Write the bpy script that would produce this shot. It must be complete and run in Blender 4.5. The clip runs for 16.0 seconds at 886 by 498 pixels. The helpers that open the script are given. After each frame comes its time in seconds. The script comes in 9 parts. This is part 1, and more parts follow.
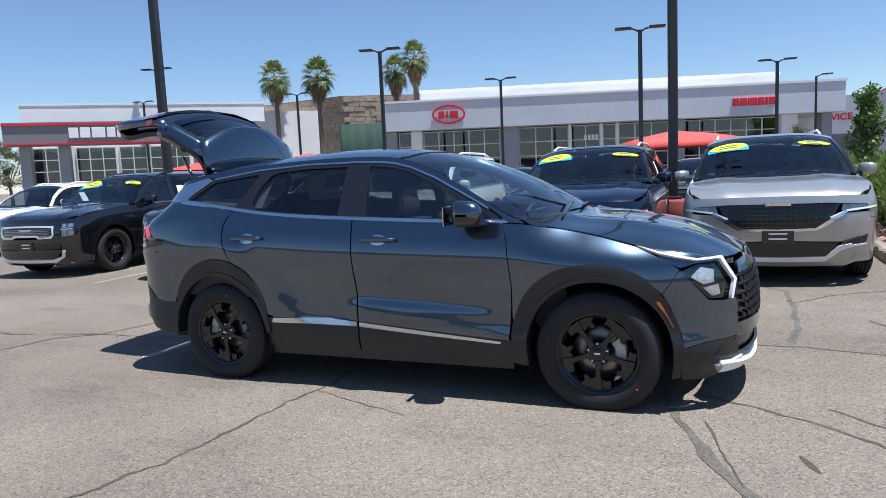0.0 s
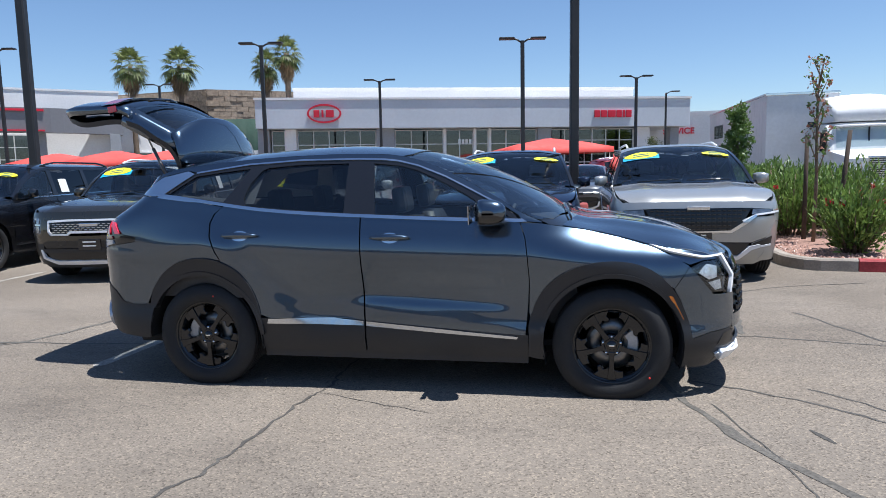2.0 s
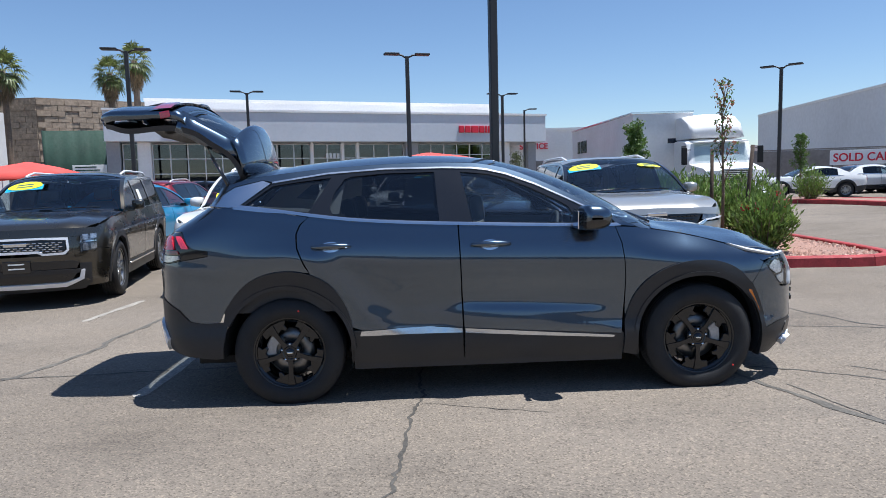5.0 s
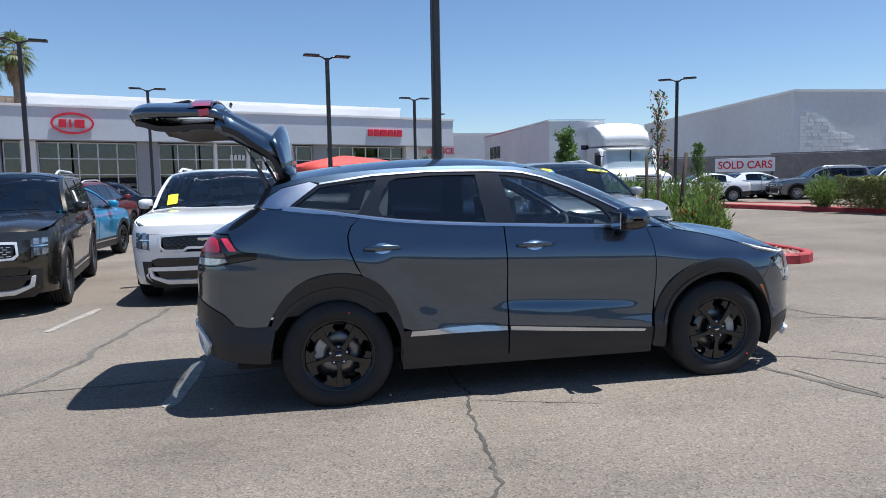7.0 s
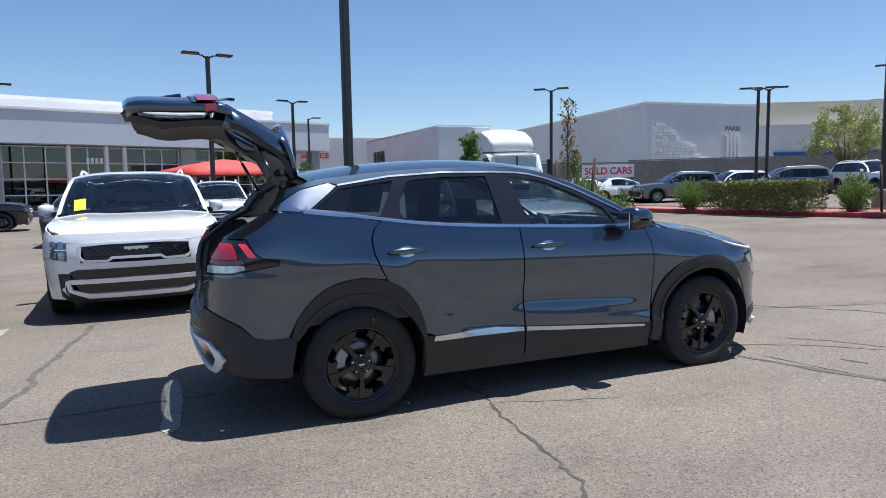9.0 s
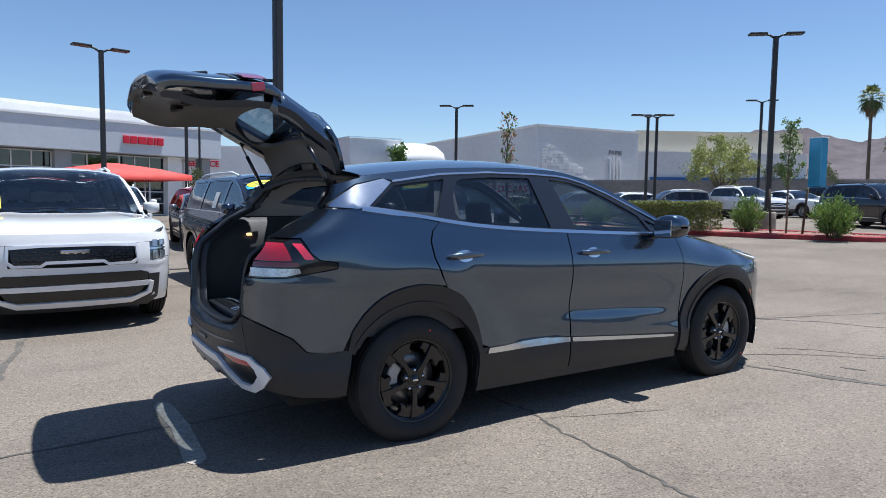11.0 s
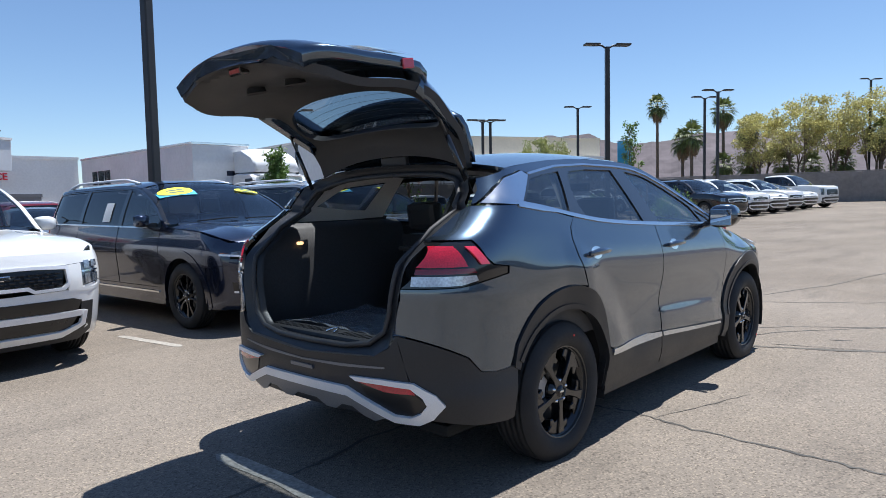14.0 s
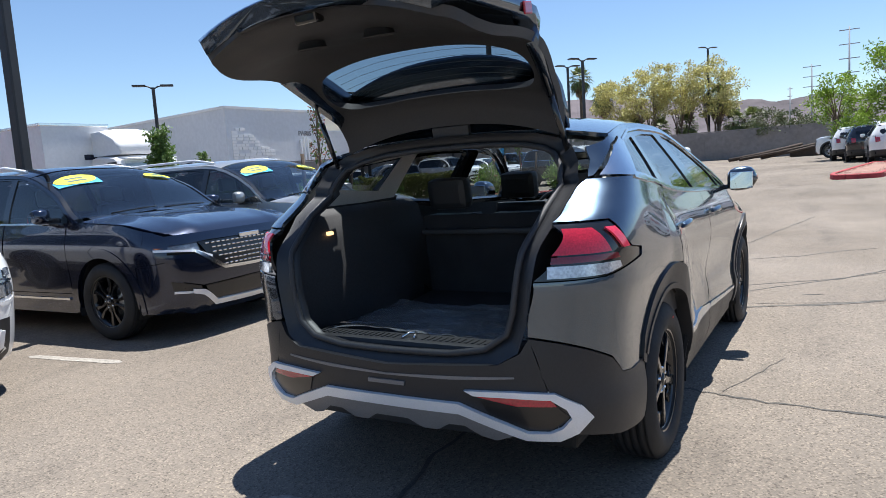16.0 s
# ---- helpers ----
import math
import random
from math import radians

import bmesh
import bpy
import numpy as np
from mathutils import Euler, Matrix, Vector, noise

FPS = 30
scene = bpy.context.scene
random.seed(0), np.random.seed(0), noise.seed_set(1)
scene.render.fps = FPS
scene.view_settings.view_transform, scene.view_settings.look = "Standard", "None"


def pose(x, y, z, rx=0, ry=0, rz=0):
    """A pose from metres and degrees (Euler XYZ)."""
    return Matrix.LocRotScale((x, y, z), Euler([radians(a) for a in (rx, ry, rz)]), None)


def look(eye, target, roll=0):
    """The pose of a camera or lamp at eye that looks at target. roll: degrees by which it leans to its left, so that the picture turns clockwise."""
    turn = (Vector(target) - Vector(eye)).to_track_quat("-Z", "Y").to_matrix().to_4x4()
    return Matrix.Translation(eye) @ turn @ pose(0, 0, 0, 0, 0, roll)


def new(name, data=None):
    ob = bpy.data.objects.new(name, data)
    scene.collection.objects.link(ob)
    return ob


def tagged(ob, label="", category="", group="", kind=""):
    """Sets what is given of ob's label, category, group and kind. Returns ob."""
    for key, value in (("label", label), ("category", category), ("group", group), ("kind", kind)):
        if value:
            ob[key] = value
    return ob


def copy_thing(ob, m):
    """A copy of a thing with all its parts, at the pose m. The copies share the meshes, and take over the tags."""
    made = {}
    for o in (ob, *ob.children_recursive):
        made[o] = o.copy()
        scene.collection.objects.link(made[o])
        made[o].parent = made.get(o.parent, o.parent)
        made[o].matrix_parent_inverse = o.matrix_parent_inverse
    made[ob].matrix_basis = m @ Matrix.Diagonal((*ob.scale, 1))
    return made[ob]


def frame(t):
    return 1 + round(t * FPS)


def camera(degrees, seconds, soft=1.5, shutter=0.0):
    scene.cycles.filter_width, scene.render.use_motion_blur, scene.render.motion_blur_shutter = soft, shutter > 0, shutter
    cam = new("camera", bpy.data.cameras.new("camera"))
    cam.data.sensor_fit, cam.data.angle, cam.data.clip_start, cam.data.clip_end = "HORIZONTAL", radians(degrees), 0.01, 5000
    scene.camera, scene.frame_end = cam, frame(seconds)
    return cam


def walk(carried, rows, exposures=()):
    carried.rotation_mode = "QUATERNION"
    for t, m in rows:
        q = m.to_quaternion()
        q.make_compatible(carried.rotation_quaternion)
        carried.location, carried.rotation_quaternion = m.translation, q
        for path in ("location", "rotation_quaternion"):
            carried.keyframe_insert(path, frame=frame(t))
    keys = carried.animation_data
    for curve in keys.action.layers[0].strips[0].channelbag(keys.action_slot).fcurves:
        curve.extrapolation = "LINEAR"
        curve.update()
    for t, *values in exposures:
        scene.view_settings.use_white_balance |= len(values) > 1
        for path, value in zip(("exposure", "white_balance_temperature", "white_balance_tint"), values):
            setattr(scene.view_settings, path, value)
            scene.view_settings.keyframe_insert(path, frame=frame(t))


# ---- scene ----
cam = camera(66.5, 16.0, soft=0.55)
# seconds, eye, target, roll
PATH = [
    (0, (2.11, -4.782, 1.457), (1.321, -2.959, 1.228), -3.0),
    (0.5, (1.857, -4.808, 1.472), (1.16, -2.947, 1.244), -2.1),
    (1, (1.697, -4.993, 1.476), (1.067, -3.109, 1.242), -0.9),
    (1.5, (1.486, -5.126, 1.482), (0.936, -3.219, 1.238), -1.8),
    (2, (1.187, -5.117, 1.477), (0.789, -3.172, 1.237), -1.5),
    (2.5, (0.891, -5.26, 1.484), (0.539, -3.307, 1.231), -0.9),
    (3, (0.625, -5.356, 1.484), (0.334, -3.395, 1.223), -0.1),
    (3.5, (0.343, -5.293, 1.485), (0.165, -3.316, 1.242), -2.2),
    (4, (0.071, -5.369, 1.478), (0.008, -3.385, 1.228), -1.3),
    (4.5, (-0.178, -5.449, 1.491), (-0.177, -3.463, 1.257), -1.2),
    (5, (-0.453, -5.338, 1.479), (-0.4, -3.35, 1.269), -1.8),
    (7.5, (-1.718, -5.331, 1.498), (-1.291, -3.388, 1.285), -1.3),
    (8, (-1.947, -5.233, 1.474), (-1.455, -3.308, 1.245), -1.6),
    (8.5, (-2.165, -5.046, 1.489), (-1.549, -3.158, 1.253), -1.8),
    (9, (-2.45, -4.973, 1.491), (-1.705, -3.127, 1.291), -1.3),
    (11.5, (-3.449, -3.95, 1.366), (-2.291, -2.325, 1.225), -0.4),
    (12, (-3.678, -3.736, 1.348), (-2.412, -2.193, 1.222), -1.2),
    (12.5, (-3.895, -3.548, 1.356), (-2.59, -2.037, 1.227), -0.4),
    (13, (-4.009, -3.247, 1.361), (-2.649, -1.786, 1.229), -1.4),
    (13.5, (-4.225, -3.026, 1.36), (-2.781, -1.647, 1.235), -0.8),
    (14, (-4.336, -2.78, 1.35), (-2.86, -1.438, 1.209), -1.5),
    (14.5, (-4.37, -2.457, 1.36), (-2.797, -1.235, 1.18), -1.1),
    (15, (-4.54, -2.183, 1.355), (-2.894, -1.063, 1.161), -0.8),
    (15.5, (-4.54, -1.887, 1.36), (-2.872, -0.803, 1.159), -2.5),
    (16, (-4.537, -1.622, 1.406), (-2.832, -0.604, 1.17), -4.0),
]
walk(cam, [(t, look(eye, target, roll)) for t, eye, target, roll in PATH], exposures=[(0.0, 0.60, 5850, 10), (9.0, 0.50, 5850, 10), (12.5, 0.58, 5850, 10), (14.5, 0.70, 6000, 10), (16.0, 0.82, 6100, 10)])

# ---- world and sun ----
SUN_DIR = Vector((0.28, -0.03, 1.0)).normalized()
world = bpy.data.worlds.new("sky_world")
scene.world = world
world.use_nodes = True
wn, wl = world.node_tree.nodes, world.node_tree.links
sky = wn.new("ShaderNodeTexSky")
sky.sky_type = "NISHITA"
sky.sun_disc = False
sky.sun_elevation = radians(74)
sky.sun_rotation = radians(96)
sky.altitude = 600
sky.air_density, sky.dust_density, sky.ozone_density = 1.0, 0.15, 3.0
wn["Background"].inputs["Strength"].default_value = 0.083
wl.new(sky.outputs["Color"], wn["Background"].inputs["Color"])
sun_data = bpy.data.lights.new("sun", "SUN")
sun_data.energy, sun_data.angle, sun_data.color = 5.1, radians(0.53), (1.0, 0.95, 0.87)
sun = new("sun", sun_data)
sun.matrix_world = look(SUN_DIR * 60, (0, 0, 0))

# ---- materials ----
def rgb(c, k=1.0):
    return (c[0] * k, c[1] * k, c[2] * k, 1.0)


def mat(name, color, rough=0.5, metal=0.0, big=(1.5, 0.12), fine=(40.0, 0.08), bump=(0.0, 0.0), coat=0.0, each=0.0, spec=0.5, rough_var=0.1, sheen=0.0, coat_ior=1.5):
    """A painted, cast or woven surface: colour varied at two scales, roughness varied, fine relief. each: spread between objects."""
    m = bpy.data.materials.new(name)
    m.use_nodes = True
    n, l = m.node_tree.nodes, m.node_tree.links
    b = n["Principled BSDF"]
    b.inputs["Metallic"].default_value = metal
    b.inputs["Coat Weight"].default_value = coat
    b.inputs["Coat Roughness"].default_value = 0.03
    b.inputs["Coat IOR"].default_value = coat_ior
    b.inputs["Specular IOR Level"].default_value = spec
    tc = n.new("ShaderNodeTexCoord")
    last = None
    for scale, amount in (big, fine):
        if amount <= 0:
            continue
        t = n.new("ShaderNodeTexNoise")
        t.inputs["Scale"].default_value = scale
        t.inputs["Detail"].default_value = 4.0
        l.new(tc.outputs["Object"], t.inputs["Vector"])
        r = n.new("ShaderNodeMapRange")
        r.inputs["From Min"].default_value, r.inputs["From Max"].default_value = 0.3, 0.7
        r.inputs["To Min"].default_value, r.inputs["To Max"].default_value = 1 - amount, 1 + amount
        l.new(t.outputs["Fac"], r.inputs["Value"])
        if last is None:
            last = r.outputs["Result"]
        else:
            mul = n.new("ShaderNodeMath")
            mul.operation = "MULTIPLY"
            l.new(last, mul.inputs[0]), l.new(r.outputs["Result"], mul.inputs[1])
            last = mul.outputs["Value"]
    if each > 0:
        info = n.new("ShaderNodeObjectInfo")
        r = n.new("ShaderNodeMapRange")
        r.inputs["To Min"].default_value, r.inputs["To Max"].default_value = 1 - each, 1 + each
        l.new(info.outputs["Random"], r.inputs["Value"])
        if last is None:
            last = r.outputs["Result"]
        else:
            mul = n.new("ShaderNodeMath")
            mul.operation = "MULTIPLY"
            l.new(last, mul.inputs[0]), l.new(r.outputs["Result"], mul.inputs[1])
            last = mul.outputs["Value"]
    if last is None:
        b.inputs["Base Color"].default_value = rgb(color)
    else:
        v = n.new("ShaderNodeVectorMath")
        v.operation = "SCALE"
        v.inputs[0].default_value = color
        l.new(last, v.inputs["Scale"])
        l.new(v.outputs["Vector"], b.inputs["Base Color"])
    if rough_var > 0:
        t = n.new("ShaderNodeTexNoise")
        t.inputs["Scale"].default_value = 6.0
        t.inputs["Detail"].default_value = 5.0
        l.new(tc.outputs["Object"], t.inputs["Vector"])
        r = n.new("ShaderNodeMapRange")
        r.inputs["From Min"].default_value, r.inputs["From Max"].default_value = 0.3, 0.7
        r.inputs["To Min"].default_value, r.inputs["To Max"].default_value = rough * (1 - rough_var), min(1, rough * (1 + rough_var))
        l.new(t.outputs["Fac"], r.inputs["Value"])
        l.new(r.outputs["Result"], b.inputs["Roughness"])
    else:
        b.inputs["Roughness"].default_value = rough
    if bump[1] > 0:
        t = n.new("ShaderNodeTexNoise")
        t.inputs["Scale"].default_value = bump[0]
        t.inputs["Detail"].default_value = 3.0
        l.new(tc.outputs["Object"], t.inputs["Vector"])
        bp = n.new("ShaderNodeBump")
        bp.inputs["Strength"].default_value = bump[1]
        bp.inputs["Distance"].default_value = 0.01
        l.new(t.outputs["Fac"], bp.inputs["Height"])
        l.new(bp.outputs["Normal"], b.inputs["Normal"])
    return m


def glass_mat(name, tint, ior=1.45, gloss=0.02):
    """Thin tinted glass: what passes is dyed, what is mirrored follows Fresnel."""
    m = bpy.data.materials.new(name)
    m.use_nodes = True
    n, l = m.node_tree.nodes, m.node_tree.links
    n.remove(n["Principled BSDF"])
    tr, gl, fr, mx = n.new("ShaderNodeBsdfTransparent"), n.new("ShaderNodeBsdfGlossy"), n.new("ShaderNodeLayerWeight"), n.new("ShaderNodeMixShader")
    tr.inputs["Color"].default_value = rgb(tint)
    gl.inputs["Roughness"].default_value = gloss
    fr.inputs["Blend"].default_value = 0.5
    f0 = ((ior - 1) / (ior + 1)) ** 2
    p5, ad = n.new("ShaderNodeMath"), n.new("ShaderNodeMath")
    p5.operation, ad.operation = "POWER", "MULTIPLY_ADD"
    p5.inputs[1].default_value = 4.0
    ad.inputs[1].default_value, ad.inputs[2].default_value = 1 - f0, f0
    l.new(fr.outputs["Facing"], p5.inputs[0]), l.new(p5.outputs["Value"], ad.inputs[0])
    l.new(ad.outputs["Value"], mx.inputs["Fac"])
    l.new(tr.outputs["BSDF"], mx.inputs[1]), l.new(gl.outputs["BSDF"], mx.inputs[2])
    l.new(mx.outputs["Shader"], n["Material Output"].inputs["Surface"])
    return m


def leaf_mat(name, color, each=0.35, trans=0.25):
    """Leaves: colour differs leaf by leaf, and some light comes through."""
    m = bpy.data.materials.new(name)
    m.use_nodes = True
    n, l = m.node_tree.nodes, m.node_tree.links
    b = n["Principled BSDF"]
    b.inputs["Roughness"].default_value = 0.5
    g = n.new("ShaderNodeNewGeometry")
    r = n.new("ShaderNodeMapRange")
    r.inputs["To Min"].default_value, r.inputs["To Max"].default_value = 1 - each, 1 + each
    l.new(g.outputs["Random Per Island"], r.inputs["Value"])
    v = n.new("ShaderNodeVectorMath")
    v.operation = "SCALE"
    v.inputs[0].default_value = color
    l.new(r.outputs["Result"], v.inputs["Scale"])
    l.new(v.outputs["Vector"], b.inputs["Base Color"])
    t, mx = n.new("ShaderNodeBsdfTranslucent"), n.new("ShaderNodeMixShader")
    l.new(v.outputs["Vector"], t.inputs["Color"])
    mx.inputs["Fac"].default_value = trans
    l.new(b.outputs["BSDF"], mx.inputs[1]), l.new(t.outputs["BSDF"], mx.inputs[2])
    l.new(mx.outputs["Shader"], n["Material Output"].inputs["Surface"])
    return m


def asphalt_mat():
    """Old sun-bleached asphalt: pale binder, dark and light aggregate, worn and stained patches, sealed bands."""
    m = bpy.data.materials.new("old_asphalt")
    m.use_nodes = True
    n, l = m.node_tree.nodes, m.node_tree.links
    b = n["Principled BSDF"]
    tc = n.new("ShaderNodeTexCoord")

    def noise_tex(scale, detail=6.0, rough=0.55, stretch=None):
        t = n.new("ShaderNodeTexNoise")
        t.inputs["Scale"].default_value, t.inputs["Detail"].default_value, t.inputs["Roughness"].default_value = scale, detail, rough
        src = tc.outputs["Object"]
        if stretch:
            mp = n.new("ShaderNodeMapping")
            mp.inputs["Scale"].default_value = stretch
            mp.inputs["Rotation"].default_value = (0, 0, radians(12))
            l.new(src, mp.inputs["Vector"])
            src = mp.outputs["Vector"]
        l.new(src, t.inputs["Vector"])
        return t.outputs["Fac"]

    def ramp(src, *stops):
        r = n.new("ShaderNodeValToRGB")
        e = r.color_ramp.elements
        while len(e) < len(stops):
            e.new(0.5)
        for el, (p, c) in zip(e, stops):
            el.position, el.color = p, rgb(c)
        l.new(src, r.inputs["Fac"])
        return r.outputs["Color"]

    def mix(kind, fac, a, c):
        x = n.new("ShaderNodeMix")
        x.data_type, x.blend_type = "RGBA", kind
        if isinstance(fac, float):
            x.inputs[0].default_value = fac
        else:
            l.new(fac, x.inputs[0])
        l.new(a, x.inputs[6]), l.new(c, x.inputs[7])
        return x.outputs[2]

    base = ramp(noise_tex(0.35, 8), (0.30, (0.144, 0.121, 0.098)), (0.55, (0.193, 0.165, 0.136)), (0.75, (0.228, 0.196, 0.163)))
    stain = ramp(noise_tex(1.3, 7, 0.65, (0.35, 1.0, 1.0)), (0.26, (0.66, 0.66, 0.67)), (0.45, (0.98, 0.98, 0.98)), (0.72, (1.10, 1.09, 1.07)))
    col = mix("MULTIPLY", 1.0, base, stain)
    # aggregate: small stones, some light, some dark
    vo = n.new("ShaderNodeTexVoronoi")
    vo.inputs["Scale"].default_value = 105.0
    l.new(tc.outputs["Object"], vo.inputs["Vector"])
    sep = n.new("ShaderNodeSeparateColor")
    l.new(vo.outputs["Color"], sep.inputs["Color"])
    stones = ramp(sep.outputs[0], (0.05, (0.60, 0.59, 0.58)), (0.2, (0.90, 0.90, 0.90)), (0.8, (1.06, 1.055, 1.04)), (0.97, (1.42, 1.39, 1.32)))
    col = mix("MULTIPLY", 1.0, col, stones)
    specks = ramp(noise_tex(30, 2, 0.7), (0.29, (0.48, 0.47, 0.46)), (0.37, (1, 1, 1)))
    col = mix("MULTIPLY", 0.45, col, specks)
    l.new(col, b.inputs["Base Color"])
    b.inputs["Roughness"].default_value = 0.88
    b.inputs["Specular IOR Level"].default_value = 0.3
    bp = n.new("ShaderNodeBump")
    bp.inputs["Strength"].default_value, bp.inputs["Distance"].default_value = 0.5, 0.006
    add = n.new("ShaderNodeMath")
    add.operation = "ADD"
    l.new(vo.outputs["Distance"], add.inputs[0]), l.new(noise_tex(18, 6, 0.7), add.inputs[1])
    l.new(add.outputs["Value"], bp.inputs["Height"])
    l.new(bp.outputs["Normal"], b.inputs["Normal"])
    return m


ASPHALT = asphalt_mat()
TAR = mat("crack_tar", (0.068, 0.062, 0.054), 0.8, big=(3, 0.3), fine=(60, 0.3), bump=(80, 0.4))
SEAM = mat("worn_seam", (0.108, 0.098, 0.084), 0.9, big=(4, 0.3), fine=(50, 0.35), bump=(70, 0.5))
LINE = mat("worn_line_paint", (0.296, 0.272, 0.236), 0.85, big=(6, 0.2), fine=(45, 0.3), bump=(60, 0.4))
CONCRETE = mat("kerb_concrete", (0.288, 0.248, 0.208), 0.85, big=(2, 0.2), fine=(50, 0.15), bump=(60, 0.3))
RED_KERB = mat("red_kerb_paint", (0.336, 0.036, 0.040), 0.7, big=(5, 0.25), fine=(40, 0.15), bump=(60, 0.3))
RED_BASE = mat("red_base_paint", (0.26, 0.05, 0.045), 0.75, big=(4, 0.25), fine=(40, 0.15), bump=(40, 0.3))
GRAVEL = mat("pink_gravel", (0.288, 0.168, 0.128), 0.9, big=(2, 0.15), fine=(30, 0.3), bump=(50, 0.6), each=0.0)
STUCCO = mat("white_stucco", (0.80, 0.79, 0.78), 0.85, big=(0.25, 0.06), fine=(8, 0.04), bump=(60, 0.15))
STUCCO_GREY = mat("pale_grey_panel", (0.58, 0.61, 0.655), 0.6, big=(0.25, 0.05), fine=(6, 0.03))
STUCCO_DIM = mat("dusty_white_wall", (0.66, 0.665, 0.68), 0.85, big=(0.12, 0.08), fine=(3, 0.05), bump=(40, 0.15))
TAN_WALL = mat("cream_wall", (0.76, 0.68, 0.53), 0.85, big=(0.15, 0.06), fine=(5, 0.04))
GREY_COL = mat("grey_column", (0.30, 0.31, 0.33), 0.7, big=(0.5, 0.08), fine=(8, 0.05))
DARK_GREY_FASCIA = mat("grey_metal_fascia", (0.20, 0.20, 0.215), 0.5, big=(0.3, 0.06), fine=(5, 0.04))
BLOCK = mat("grey_block_wall", (0.25, 0.225, 0.21), 0.9, big=(0.4, 0.12), fine=(4, 0.12), bump=(30, 0.4))
BRICK_TAN = mat("split_face_block", (0.30, 0.235, 0.175), 0.9, big=(0.6, 0.15), fine=(5, 0.25), bump=(20, 0.6), each=0.22)
RED_PAINT = mat("red_sign_face", (0.62, 0.015, 0.04), 0.45, big=(1, 0.05), fine=(0, 0))
WHITE_SIGN = mat("white_sign_face", (0.78, 0.78, 0.78), 0.5, big=(1, 0.05), fine=(0, 0))
POLE = mat("dark_bronze_pole", (0.022, 0.021, 0.022), 0.45, big=(1.5, 0.2), fine=(30, 0.1))
CANVAS = mat("red_canvas", (0.66, 0.075, 0.06), 0.75, big=(1, 0.12), fine=(40, 0.05), bump=(20, 0.2))
FRAME_DARK = mat("window_frame", (0.62, 0.63, 0.64), 0.45, big=(1, 0.05), fine=(0, 0))
SHOP_GLASS = glass_mat("shop_glass", (0.30, 0.33, 0.34), 1.9, 0.01)
BARK = mat("tree_bark", (0.16, 0.115, 0.08), 0.9, big=(4, 0.25), fine=(40, 0.25), bump=(50, 0.6))
PALM_BARK = mat("palm_bark", (0.17, 0.125, 0.09), 0.95, big=(3, 0.2), fine=(20, 0.3), bump=(30, 0.7))
PALM_DRY = leaf_mat("dry_palm_skirt", (0.24, 0.165, 0.09), 0.3, 0.1)
PALM_LEAF = leaf_mat("palm_fronds", (0.135, 0.165, 0.05), 0.45, 0.2)
LEAF = leaf_mat("green_leaves", (0.115, 0.19, 0.04), 0.45, 0.3)
LEAF_OLEANDER = leaf_mat("oleander_leaves", (0.15, 0.23, 0.05), 0.5, 0.35)
LEAF_YELLOW = leaf_mat("blooming_leaves", (0.50, 0.46, 0.17), 0.4, 0.3)
LEAF_DUSTY = leaf_mat("dusty_leaves", (0.10, 0.12, 0.05), 0.4, 0.25)
PETAL = leaf_mat("red_petals", (0.55, 0.025, 0.05), 0.3, 0.3)
PETAL_PALE = leaf_mat("dry_pink_petals", (0.40, 0.19, 0.13), 0.35, 0.3)
STAKE_WOOD = mat("weathered_stake", (0.065, 0.045, 0.033), 0.9, big=(5, 0.2), fine=(60, 0.3), bump=(60, 0.5))
MOUNTAIN = mat("desert_mountain", (0.098, 0.082, 0.088), 1.0, big=(0.004, 0.25), fine=(0.03, 0.25), bump=(0.05, 0.6))
GREEN_SCREEN = mat("green_windscreen", (0.018, 0.05, 0.035), 0.8, big=(0.8, 0.2), fine=(10, 0.1))
# dark bluish colour stands in for the dim, reflecting look behind the shop glass
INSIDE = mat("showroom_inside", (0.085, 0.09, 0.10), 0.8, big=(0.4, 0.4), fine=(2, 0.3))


# ---- building tools ----
def part(name, bm, material, parent=None, label="", smooth=False):
    """Links a bmesh as one mesh object, under a thing if one is given."""
    me = bpy.data.meshes.new(name)
    bm.to_mesh(me)
    bm.free()
    for m in material if isinstance(material, (list, tuple)) else (material,):
        me.materials.append(m)
    if smooth:
        me.shade_smooth()
    ob = new(name, me)
    if parent is not None:
        ob.parent = parent
    if label:
        ob["label"] = label
    return ob


def share(name, me, parent, m):
    """One more object on a mesh that is there already."""
    ob = new(name, me)
    ob.parent = parent
    ob.matrix_basis = m
    return ob


def thing(name, label, category, m=None, group="", kind=""):
    ob = new(name)
    ob.empty_display_size = 0.2
    if m is not None:
        ob.matrix_basis = m
    return tagged(ob, label, category, group, kind)


def add_box(bm, x0, x1, y0, y1, z0, z1, bevel=0.0, m=None, mi=0):
    """A box, bevelled if wished, into bm."""
    vs = [bm.verts.new((x, y, z)) for x in (x0, x1) for y in (y0, y1) for z in (z0, z1)]
    fs = [bm.faces.new([vs[i] for i in q]) for q in ((0, 1, 3, 2), (4, 6, 7, 5), (0, 4, 5, 1), (2, 3, 7, 6), (0, 2, 6, 4), (1, 5, 7, 3))]
    if bevel > 0:
        out = bmesh.ops.bevel(bm, geom=list({e for f in fs for e in f.edges}), offset=bevel, segments=2, affect="EDGES", profile=0.6)
        fs = [f for f in out["faces"]] + [f for f in fs if f.is_valid]
        vs = list({v for f in fs for v in f.verts})
    if m is not None:
        bmesh.ops.transform(bm, matrix=m, verts=vs)
    for f in fs:
        f.material_index = mi
    return vs


